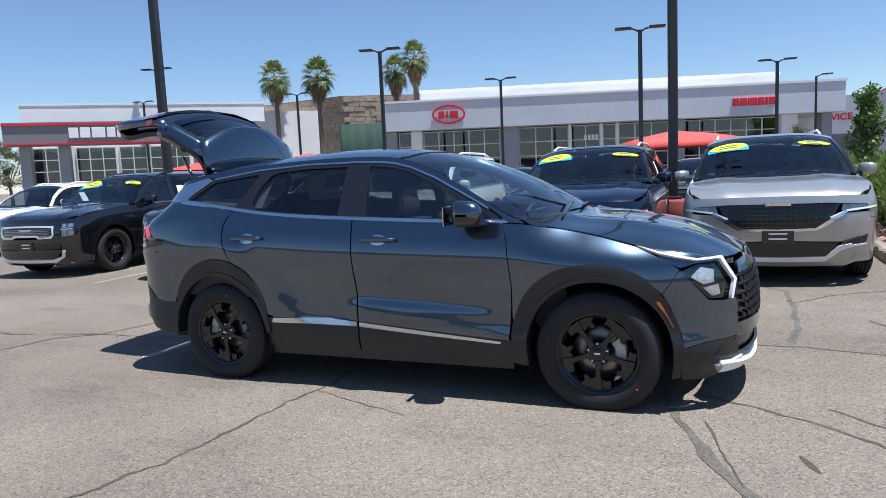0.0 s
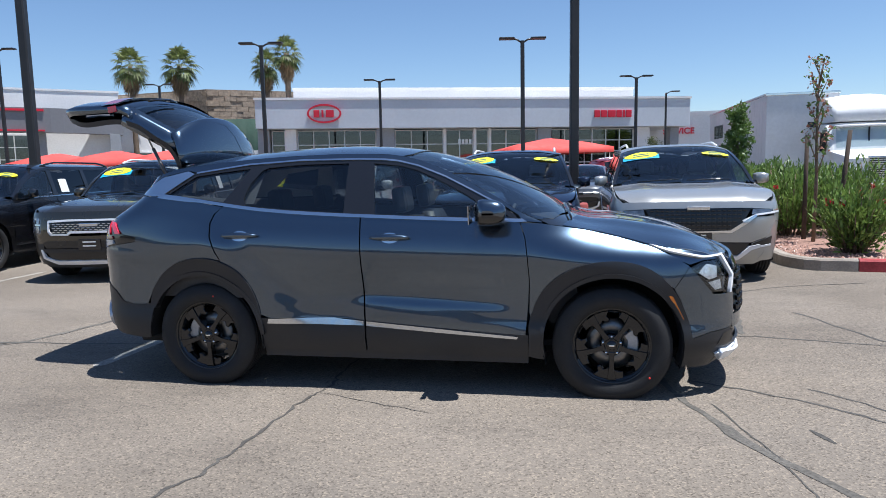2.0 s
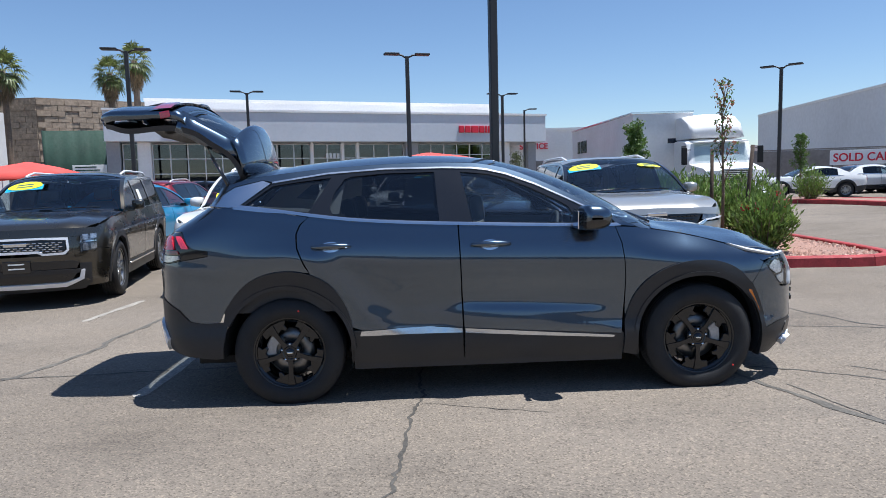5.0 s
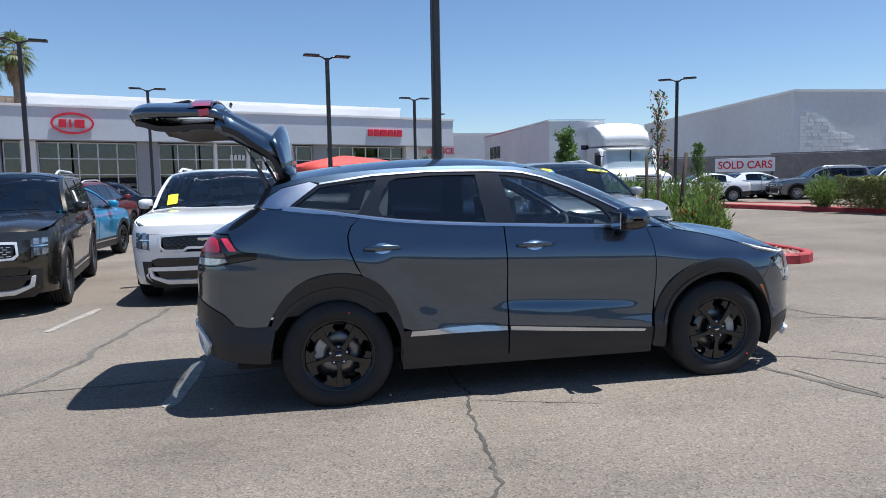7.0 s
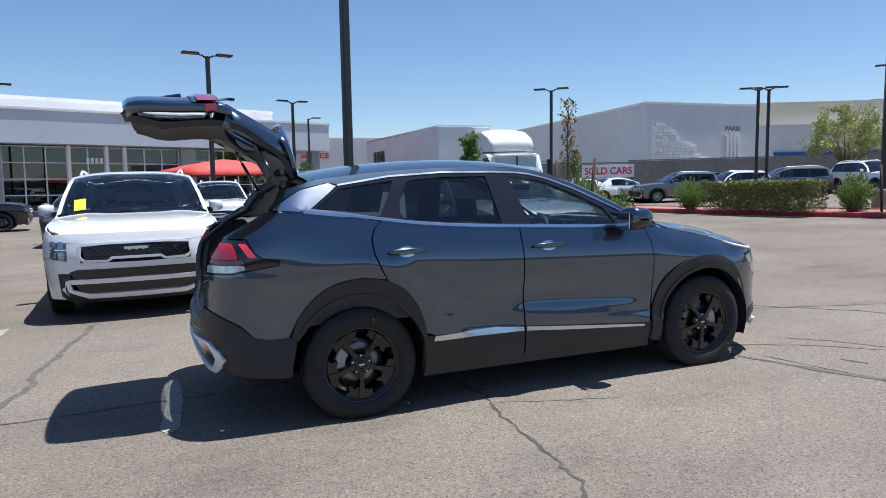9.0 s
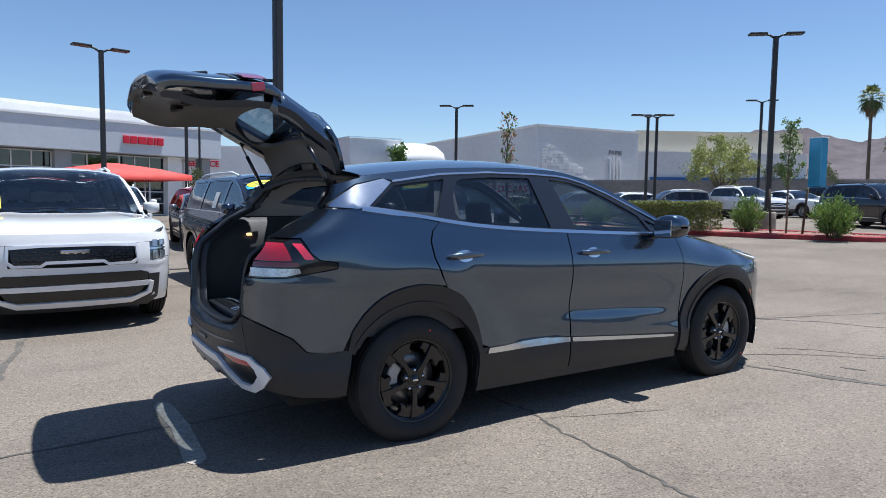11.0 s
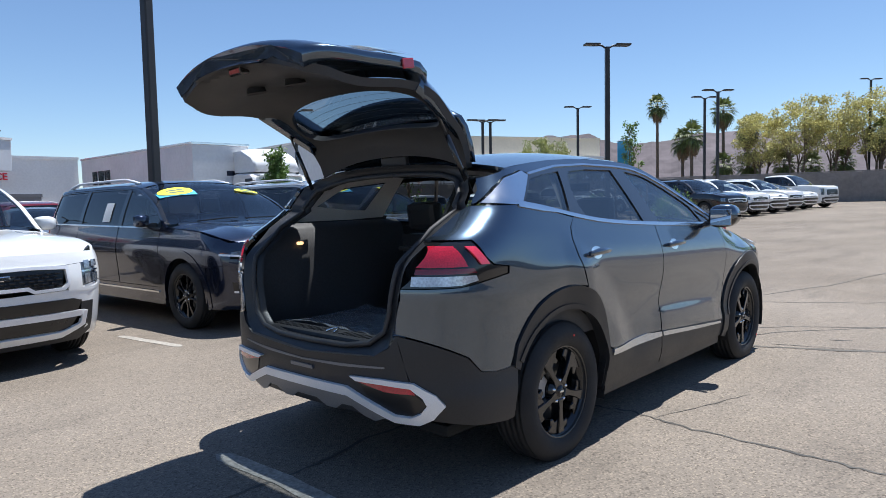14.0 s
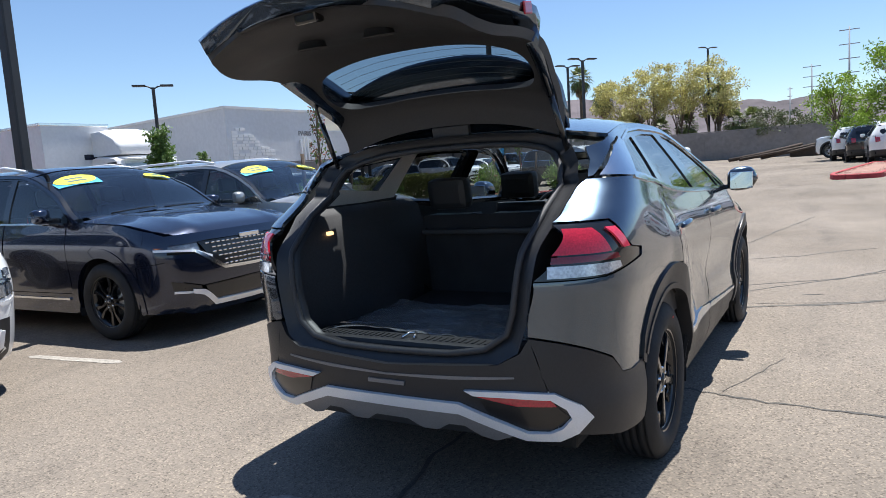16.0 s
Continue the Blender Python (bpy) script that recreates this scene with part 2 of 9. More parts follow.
def box(x0, x1, y0, y1, z0, z1, bevel=0.0):
    bm = bmesh.new()
    add_box(bm, x0, x1, y0, y1, z0, z1, bevel)
    return bm


def add_loft(bm, rings, close=True, cap0=False, cap1=False, mi=0, smooth=True):
    """Skins over rings of points, all of one length."""
    vr = [[bm.verts.new(p) for p in r] for r in rings]
    n = len(vr[0])
    for a, b in zip(vr, vr[1:]):
        for i in range(n if close else n - 1):
            j = (i + 1) % n
            f = bm.faces.new((a[i], a[j], b[j], b[i]))
            f.material_index, f.smooth = mi, smooth
    if cap0:
        bm.faces.new(vr[0][::-1]).material_index = mi
    if cap1:
        bm.faces.new(vr[-1]).material_index = mi
    return vr


def add_tube(bm, pts, radius, seg=8, mi=0, caps=True):
    """A round bar along points; radius a number or one for each point."""
    pts = [Vector(p) for p in pts]
    rads = radius if isinstance(radius, (list, tuple)) else [radius] * len(pts)
    rings = []
    side = None
    for i, p in enumerate(pts):
        d = (pts[min(i + 1, len(pts) - 1)] - pts[max(i - 1, 0)]).normalized()
        if side is None:
            side = d.cross(Vector((0, 0, 1)) if abs(d.z) < 0.9 else Vector((1, 0, 0))).normalized()
        side = (side - d * side.dot(d)).normalized()
        up = d.cross(side)
        rings.append([p + (side * math.cos(a) + up * math.sin(a)) * rads[i] for a in (2 * math.pi * k / seg for k in range(seg))])
    add_loft(bm, rings, True, caps, caps, mi)


def add_lathe(bm, profile, seg=32, axis="y", mi=0, smooth=True):
    """Turns (radius, along) pairs about an axis."""
    rings = []
    for k in range(seg):
        a = 2 * math.pi * k / seg
        c, s = math.cos(a), math.sin(a)
        if axis == "y":
            rings.append([(r * c, h, r * s) for r, h in profile])
        elif axis == "x":
            rings.append([(h, r * c, r * s) for r, h in profile])
        else:
            rings.append([(r * c, r * s, h) for r, h in profile])
    vr = [[bm.verts.new(p) for p in r] for r in rings]
    for i in range(seg):
        a, b = vr[i], vr[(i + 1) % seg]
        for j in range(len(profile) - 1):
            f = bm.faces.new((a[j], a[j + 1], b[j + 1], b[j]))
            f.material_index, f.smooth = mi, smooth


def curve(*pts):
    """A smooth function through (x, y) pairs in rising x."""
    xs, ys = [p[0] for p in pts], [p[1] for p in pts]
    n = len(xs)
    slope = [(ys[i + 1] - ys[i]) / (xs[i + 1] - xs[i]) for i in range(n - 1)]
    d = [slope[0]] + [0.0 if slope[i - 1] * slope[i] <= 0 else 2 * slope[i - 1] * slope[i] / (slope[i - 1] + slope[i]) for i in range(1, n - 1)] + [slope[-1]]

    def f(x):
        if x <= xs[0]:
            return ys[0] + (x - xs[0]) * d[0] * 0.0
        if x >= xs[-1]:
            return ys[-1]
        i = max(k for k in range(n - 1) if xs[k] <= x)
        h = xs[i + 1] - xs[i]
        u = (x - xs[i]) / h
        return ((2 * u**3 - 3 * u**2 + 1) * ys[i] + (u**3 - 2 * u**2 + u) * h * d[i] + (-2 * u**3 + 3 * u**2) * ys[i + 1] + (u**3 - u**2) * h * d[i + 1])

    return f


def gz(x, y=0.0):
    """Height of the lot: level round the car, rising gently to the east, level again to the north."""
    s = 2.0 * math.log1p(math.exp(min((x - 4.0) / 2.0, 40)))
    k = min(1.0, max(0.0, (y - 17.0) / 6.0))
    return 0.6 * (1 - math.exp(-s / 25.0)) * (1.0 - 0.9 * k * k * (3 - 2 * k))

# ---- ground, cracks and lines ----
def build_ground():
    steps = [0.0]
    while steps[-1] < 2600:
        steps.append(steps[-1] + max(2.0, steps[-1] * 0.16))
    xs = sorted({-s for s in steps} | set(steps))
    bm = bmesh.new()
    grid = [[bm.verts.new((x, y, gz(x, y))) for y in xs] for x in xs]
    for i in range(len(xs) - 1):
        for j in range(len(xs) - 1):
            bm.faces.new((grid[i][j], grid[i + 1][j], grid[i + 1][j + 1], grid[i][j + 1])).smooth = True
    tagged(part("ground", bm, ASPHALT), "sun-bleached pale asphalt parking lot with fine aggregate", "ground", kind="structure")


build_ground()
rng = random.Random(7)


def ribbon(name, label, pts, width, material, wobble=0.03, rise=0.003, vary=0.45, step=0.06, category="crack"):
    """A thin uneven band that lies on the lot."""
    path = []
    for (x0, y0), (x1, y1) in zip(pts, pts[1:]):
        n = max(1, int(math.hypot(x1 - x0, y1 - y0) / step))
        path += [(x0 + (x1 - x0) * k / n, y0 + (y1 - y0) * k / n) for k in range(n)]
    path.append(pts[-1])
    bm = bmesh.new()
    ph = rng.uniform(0, 90)
    last = None
    for i, (x, y) in enumerate(path):
        a, b = path[max(i - 1, 0)], path[min(i + 1, len(path) - 1)]
        d = Vector((b[0] - a[0], b[1] - a[1], 0)).normalized()
        s = Vector((-d.y, d.x, 0))
        off = (noise.noise((i * 0.13, ph, 0)) * 1.0 + noise.noise((i * 0.45, ph, 3)) * 0.5 + noise.noise((i * 1.37, ph, 5)) * 0.35) * wobble
        w = width * (1 + vary * (noise.noise((i * 0.3, ph, 7)) + 0.7 * rng.uniform(-1, 1) * vary)) * 0.5
        if i in (0, len(path) - 1):
            w *= 0.3
        c = Vector((x, y, gz(x, y) + rise)) + s * off
        pair = (bm.verts.new(c + s * w), bm.verts.new(c - s * w))
        if last:
            bm.faces.new((last[0], last[1], pair[1], pair[0]))
        last = pair
    bmesh.ops.recalc_face_normals(bm, faces=bm.faces)
    return tagged(part(name, bm, material), label, category, kind="structure")


CR = "dark jagged crack in the asphalt"
ribbon("crack", CR, [(-0.50, -0.2), (-0.52, -0.98), (-0.58, -1.35), (-0.64, -2.04), (-0.76, -2.61), (-0.95, -3.2), (-1.3, -4.6)], 0.021, TAR, 0.06, vary=0.7, step=0.035)
ribbon("crack", "thin branch of a crack in the asphalt", [(-0.52, -1.0), (-0.2, -1.12), (0.3, -1.3)], 0.008, TAR, 0.03, vary=0.6)
ribbon("seam", "worn patched seam in the asphalt", [(1.7, -0.4), (1.84, -0.96), (2.01, -1.44), (2.16, -1.75), (2.34, -2.05), (2.75, -2.7), (3.4, -3.9)], 0.055, SEAM, 0.03, vary=0.5)
ribbon("crack", CR, [(1.9, -0.5), (2.13, -0.62), (2.48, -0.82), (2.76, -1.06), (3.3, -1.65), (4.2, -2.3)], 0.020, TAR, 0.03, vary=0.5)
ribbon("crack", CR, [(1.2, 0.9), (2.28, 0.75), (2.61, 0.76), (3.09, 0.62), (3.43, 0.53), (4.5, 0.1), (6.0, -0.5), (9.0, -1.2)], 0.022, TAR, 0.03, vary=0.5)
ribbon("seam", "worn patched seam in the asphalt", [(2.51, 0.8), (2.60, 1.6), (2.65, 2.41), (2.60, 3.0), (2.3, 3.4)], 0.05, SEAM, 0.05, vary=0.5)
ribbon("crack", CR, [(2.65, 2.41), (3.0, 2.8), (3.52, 3.11), (4.4, 3.3)], 0.018, TAR, 0.03, vary=0.5)
ribbon("crack", CR, [(1.97, -0.94), (2.1, -1.5), (2.18, -1.94), (2.2, -2.8)], 0.012, TAR, 0.03, vary=0.5)
ribbon("crack", CR, [(2.6, -0.6), (2.84, -0.85), (3.2, -1.5), (3.65, -2.01), (4.1, -3.2)], 0.020, TAR, 0.03, vary=0.5)
ribbon("seam", "tar-filled seam in the asphalt", [(-6.0, -0.35), (-5.01, -0.21), (-4.25, -0.14), (-3.75, 0.0), (-3.62, 0.43), (-3.52, 0.92), (-3.54, 1.3), (-3.42, 2.2), (-3.34, 2.85), (-3.2, 4.2), (-3.6, 8.0)], 0.055, SEAM, 0.05, vary=0.5)
ribbon("crack", CR, [(-4.3, -1.0), (-4.11, -0.28), (-3.75, 0.0), (-3.21, -0.02), (-2.4, 0.05), (-1.4, 0.12), (0.4, 0.2)], 0.022, TAR, 0.04, vary=0.5)
ribbon("crack", "short sunken groove in the asphalt", [(2.40, -1.30), (2.47, -1.48)], 0.035, TAR, 0.004, vary=0.3)
for k in range(16):
    x, y = rng.uniform(4.5, 30), rng.uniform(-9, 3.0)
    a = rng.choice((0.1, 1.7, 1.2, -0.3)) + rng.uniform(-0.35, 0.35)
    pts = [(x, y)]
    for _ in range(rng.randint(5, 10)):
        a += rng.uniform(-0.5, 0.5)
        pts.append((pts[-1][0] + 0.55 * math.cos(a), pts[-1][1] + 0.55 * math.sin(a)))
    if all(not (3.6 < px < 6.9 and py > 3.4) and not (12 < px < 18 and py > 4.3) for px, py in pts):
        ribbon("crack", "thin crack in the asphalt", pts, 0.026, TAR, 0.06, step=0.1)
PL = "worn white stall line on the asphalt"
ribbon("painted_line", PL, [(-2.53, -0.64), (-2.49, 0.0), (-2.51, 0.58)], 0.11, LINE, 0.006, 0.0035, 0.12, category="line")
ribbon("painted_line", PL, [(-1.40, 4.6), (-1.25, 3.5)], 0.09, LINE, 0.01, 0.0035, 0.25, category="line")
ribbon("painted_line", PL, [(-4.15, 3.5), (-4.3, 2.2)], 0.09, LINE, 0.01, 0.0035, 0.4, category="line")
ribbon("painted_line", PL, [(-7.1, 4.0), (-7.05, 2.6)], 0.09, LINE, 0.01, 0.0035, 0.4, category="line")
for i in range(6):
    ribbon("painted_line", PL, [(26.0 + 2.85 * i, 10.4 + 0.05 * i), (25.0 + 2.85 * i, 6.6 + 0.05 * i)], 0.1, LINE, 0.01, 0.004, 0.2, 0.3, category="line")


# ---- planted islands ----
def rounded(poly, r=0.35, seg=5):
    out = []
    n = len(poly)
    for i in range(n):
        p, a, b = Vector(poly[i]), Vector(poly[i - 1]), Vector(poly[(i + 1) % n])
        da, db = (a - p), (b - p)
        k = min(r, da.length * 0.45, db.length * 0.45)
        s, e = p + da.normalized() * k, p + db.normalized() * k
        for j in range(seg + 1):
            u = j / seg
            out.append((1 - u) ** 2 * s + 2 * u * (1 - u) * p + u**2 * e)
    return out


def kerb_island(label, poly, red, gravel_label):
    """A kerb of separate stones round a gravel bed. red(x, y) tells where the kerb is painted."""
    line = rounded(poly)
    n = len(line)
    c = sum(line, Vector((0, 0))) / n
    root = thing("planting_island", label, "planting island", pose(c.x, c.y, 0), kind="structure")
    cum, total = [0.0], 0.0
    for i in range(n):
        total += (line[(i + 1) % n] - line[i]).length
        cum.append(total)
    count = max(8, int(total / 1.2))

    def along(s):
        s %= total
        i = max(k for k in range(n) if cum[k] <= s)
        u = (s - cum[i]) / max(1e-6, cum[i + 1] - cum[i])
        p = line[i].lerp(line[(i + 1) % n], u)
        d = (line[(i + 1) % n] - line[i])
        d = d.normalized() if d.length > 1e-5 else Vector((1, 0))
        q = Vector((-d.y, d.x))
        if q.dot(c - p) < 0:
            q = -q
        return p, q

    for k in range(count):
        bm = bmesh.new()
        rings = []
        for j in range(7):
            p, q = along((k + 0.004 + 0.992 * j / 6) * total / count)
            g = gz(p.x, p.y)
            ring = []
            for w, z in ((0.0, -0.05), (0.012, 0.13), (0.035, 0.152), (0.13, 0.155), (0.15, 0.14), (0.15, -0.05)):
                v = p + q * w
                ring.append((v.x - c.x, v.y - c.y, g + z))
            rings.append(ring)
        add_loft(bm, rings, True, True, True, smooth=False)
        bmesh.ops.recalc_face_normals(bm, faces=bm.faces)
        pm, _ = along((k + 0.5) * total / count)
        part("kerb_stone", bm, RED_KERB if red(pm.x, pm.y) else CONCRETE, root, "faded red painted kerb" if red(pm.x, pm.y) else "bare tan concrete kerb")
    bm = bmesh.new()
    inner = [along(total * k / 60) for k in range(60)]
    vs = [bm.verts.new((p.x + q.x * 0.14 - c.x, p.y + q.y * 0.14 - c.y, gz(p.x) + 0.10)) for p, q in inner]
    mid = bm.verts.new((0, 0, gz(c.x) + 0.16))
    for i in range(60):
        bm.faces.new((vs[i], vs[(i + 1) % 60], mid))
    bmesh.ops.recalc_face_normals(bm, faces=bm.faces)
    part("gravel_bed", bm, GRAVEL, root, gravel_label)
    # loose stones over the bed
    lo = Vector((min(p.x for p in line), min(p.y for p in line)))
    hi = Vector((max(p.x for p in line), max(p.y for p in line)))
    verts, faces = [], []
    placed = 0
    while placed < 5200:
        p = Vector((rng.uniform(lo.x, hi.x), rng.uniform(lo.y, min(hi.y, lo.y + 7))))
        inside = False
        for i in range(n):
            a, b = line[i], line[(i + 1) % n]
            if (a.y > p.y) != (b.y > p.y) and p.x < (b.x - a.x) * (p.y - a.y) / (b.y - a.y) + a.x:
                inside = not inside
        placed += 1
        if not inside or min((p - q).length for q in line) < 0.16:
            continue
        r = rng.uniform(0.012, 0.032)
        z = gz(p.x) + 0.115
        o = len(verts)
        t = rng.uniform(0, 6)
        for k in range(4):
            rr = r * rng.uniform(0.7, 1.3)
            verts.append((p.x - c.x + rr * math.cos(t + k * 1.57), p.y - c.y + rr * math.sin(t + k * 1.57), z + rng.uniform(-0.01, 0.006)))
        verts.append((p.x - c.x, p.y - c.y, z + r * rng.uniform(0.6, 1.1)))
        faces += [(o + k, o + (k + 1) % 4, o + 4) for k in range(4)]
    me = bpy.data.meshes.new("loose_stones")
    me.from_pydata(verts, [], faces)
    me.materials.append(GRAVEL_STONE)
    tagged(share("loose_stones", me, root, Matrix()), "crushed pink landscaping rock", kind="stuff")
    return root


def stone_mat():
    m = leaf_mat("crushed_pink_rock", (0.40, 0.235, 0.18), 0.45, 0.0)
    return m


GRAVEL_STONE = stone_mat()
kerb_island("kerbed planting island with pink gravel, shrubs and staked trees", [(3.85, 4.7), (4.05, 4.25), (5.0, 4.02), (5.95, 3.8), (6.4, 4.2), (6.5, 5.2), (6.7, 13.6), (3.9, 13.6)],
            lambda x, y: x > 4.9 and y < 8, "crushed pink gravel bed")
kerb_island("red-kerbed island with a clipped hedge on pink gravel", [(12.8, 20.9), (13.2, 18.0), (13.7, 14.3), (15.2, 8.2), (16.2, 5.0), (17.1, 4.7), (17.7, 5.4), (17.3, 9.0), (15.6, 14.5), (14.6, 18.2), (14.3, 21.0)],
            lambda x, y: True, "crushed pink gravel bed")
kerb_island("small red-kerbed island at the end of a parking row", [(18.6, -1.35), (19.6, -1.25), (27.0, -2.6), (27.0, -4.2), (18.8, -2.6)], lambda x, y: True, "pale gravel bed")


# ---- walls, buildings and distance ----
def block_wall(pts, h, label):
    """A boundary wall of long concrete blocks in courses."""
    root = thing("boundary_wall", label, "wall", kind="structure")
    for (x0, y0), (x1, y1) in zip(pts, pts[1:]):
        L = math.hypot(x1 - x0, y1 - y0)
        a = math.atan2(y1 - y0, x1 - x0)
        bm = bmesh.new()
        add_box(bm, 0, L, -0.09, 0.09, -0.6, h - 0.02)
        ob = part("wall_run", bm, BLOCK, root)
        ob.matrix_basis = pose(x0, y0, gz(x0) * 0.5 + gz(x1) * 0.5, 0, 0, math.degrees(a))
        bm = bmesh.new()
        for r in range(int(h / 0.2)):
            s = 0.0 if r % 2 else -0.3
            while s < L:
                e = min(L, s + 0.6)
                o = rng.uniform(0, 0.006)
                add_box(bm, max(0, s) + 0.008, e - 0.008, -0.1 - o, 0.1 + o, r * 0.2 + 0.008, r * 0.2 + 0.192)
                s += 0.6
        add_box(bm, 0, L, -0.12, 0.12, h, h + 0.08)
        ob2 = part("block_facing", bm, BLOCK, root)
        ob2.matrix_basis = ob.matrix_basis
        tagged(ob2, kind="stuff")


block_wall([(14.0, 42.0), (30.0, 37.5), (42.0, 29.5), (50.0, 20.0), (54.0, 8.0), (54.5, -12.0)], 2.25, "long grey concrete block wall along the lot")


# unseen wall added behind the camera, a band for the car sides to reflect
block_wall([(-60.0, -34.0), (-20.0, -32.0), (20.0, -30.0), (52.0, -27.0)], 2.6, "unseen grey block wall added to close the lot for reflections")


def slab(name, label, pts, z0, z1, material, category="building", cap=None, lean=(0, 0)):
    """A building volume over a plan, with a parapet cap."""
    root = thing(name, label, category)
    bm = bmesh.new()
    n = len(pts)
    lo = [bm.verts.new((x, y, z0)) for x, y in pts]
    hi = [bm.verts.new((x, y, z1 + lean[0] * x + lean[1] * y)) for x, y in pts]
    for i in range(n):
        bm.faces.new((lo[i], lo[(i + 1) % n], hi[(i + 1) % n], hi[i]))
    bm.faces.new(hi)
    bmesh.ops.recalc_face_normals(bm, faces=bm.faces)
    part("wall", bm, material, root)
    bm = bmesh.new()
    for i in range(n):
        a, b = Vector((*pts[i], z1 + lean[0] * pts[i][0] + lean[1] * pts[i][1])), Vector((*pts[(i + 1) % n], z1 + lean[0] * pts[(i + 1) % n][0] + lean[1] * pts[(i + 1) % n][1]))
        d = (b - a).normalized()
        s = Vector((d.y, -d.x, 0)) * 0.08
        up = Vector((0, 0, 0.18))
        q = [a + s - up * 0.6, a - s - up * 0.6, a - s + up * 0.5, a + s + up * 0.5]
        add_loft(bm, [[p for p in q], [p + (b - a) for p in q]], True, True, True, smooth=False)
    bmesh.ops.recalc_face_normals(bm, faces=bm.faces)
    part("parapet_cap", bm, cap or material, root)
    return root


# big white warehouse, its neighbour with the cream top, and the service wing
slab("warehouse", "big white painted warehouse with a plain flat roof", [(35.8, 42.7), (48.6, 42.7), (53.5, 76.0), (40.4, 76.5)], -1.0, 7.75, STUCCO_DIM, "warehouse", STUCCO)
slab("warehouse", "low pale warehouse with a cream upper storey", [(53.2, 47.0), (70.9, 39.1), (77.7, 55.5), (59.7, 63.5)], -1.0, 8.5, TAN_WALL, "warehouse")
slab("warehouse_wing", "pale grey lower front of the cream warehouse", [(52.6, 46.4), (70.6, 38.4), (70.85, 39.0), (53.0, 47.1)], -1.0, 6.2, STUCCO_DIM, "warehouse")
slab("loading_band", "blue painted band along the warehouse front", [(53.9, 45.6), (70.4, 38.2), (70.55, 38.5), (54.1, 46.0)], 2.8, 3.5, mat("blue_band", (0.02, 0.10, 0.30), 0.5), "warehouse")
slab("service_building", "plain white service building behind the showroom", [(4.3, 47.85), (13.75, 47.85), (13.75, 57.5), (4.3, 57.5)], -1.0, 4.97, STUCCO, "building")


def block_mural():
    """Raised white blocks on the south face of the warehouse."""
    root = thing("block_mural", "white raised block relief with a tower shape on the warehouse wall", "mural")
    r2 = random.Random(5)
    for r in range(14):
        width = 6.6 * (1 - (r / 16) ** 1.2) + r2.uniform(-0.5, 0.4) - (1.2 if r % 4 == 0 else 0)
        s = 0.1
        while s < width:
            w = r2.uniform(0.4, 0.75)
            if r2.random() < 0.86:
                part("relief_block", box(36.2 + s, 36.2 + s + w - 0.06, 42.66 - r2.uniform(0, 0.03), 42.72, 2.3 + r * 0.27, 2.3 + r * 0.27 + 0.22), STUCCO, root)
            s += w
    for i in range(4):
        bm = bmesh.new()
        add_box(bm, 44.6 + 0.45 * i, 44.8 + 0.45 * i, 42.5, 42.68, 2.6, 5.4 - 0.25 * abs(i - 1.5), m=None)
        part("tower_bar", bm, STUCCO, root)
    return root


MURAL = block_mural()


def mountains():
    root = thing("mountain_range", "bare brown desert mountains beyond the city", "mountain", kind="structure")
    ridge = curve((-0.6, 70), (-0.25, 85), (-0.05, 98), (0.06, 100), (0.2, 118), (0.3, 135), (0.36, 138), (0.45, 122), (0.56, 150), (0.62, 146), (0.75, 95), (0.95, 60), (1.3, 40))
    bm = bmesh.new()
    rows = []
    for j in range(9):
        u = j / 8
        row = []
        for i in range(221):
            a = -0.6 + 1.9 * i / 220
            h = ridge(a) * (1 + 0.10 * noise.noise((a * 22, 0, 0)) + 0.05 * noise.noise((a * 70, 2, 0)))
            R = 1150 + 450 * u
            z = h * (u ** 1.3) * (1 + 0.25 * (1 - u) * noise.noise((a * 40, u * 5, 1))) - 3
            row.append(bm.verts.new((R * math.cos(a), R * math.sin(a), z)))
        rows.append(row)
    for r0, r1 in zip(rows, rows[1:]):
        for i in range(220):
            bm.faces.new((r0[i], r0[i + 1], r1[i + 1], r1[i]))
    bmesh.ops.recalc_face_normals(bm, faces=bm.faces)
    part("ridge", bm, MOUNTAIN, root)


mountains()


def oval(bm, cx, cz, a, b, w, y, depth=0.1, seg=40):
    """A flat ring in the plane y."""
    rings = []
    for k in range(seg):
        t = 2 * math.pi * k / seg
        c, s = math.cos(t), math.sin(t)
        rings.append([(cx + (a - w) * c, y, cz + (b - w) * s), (cx + a * c, y, cz + b * s), (cx + a * c, y + depth, cz + b * s), (cx + (a - w) * c, y + depth, cz + (b - w) * s)])
    rings.append(rings[0])
    add_loft(bm, rings, True, smooth=False)
    bmesh.ops.recalc_face_normals(bm, faces=bm.faces)


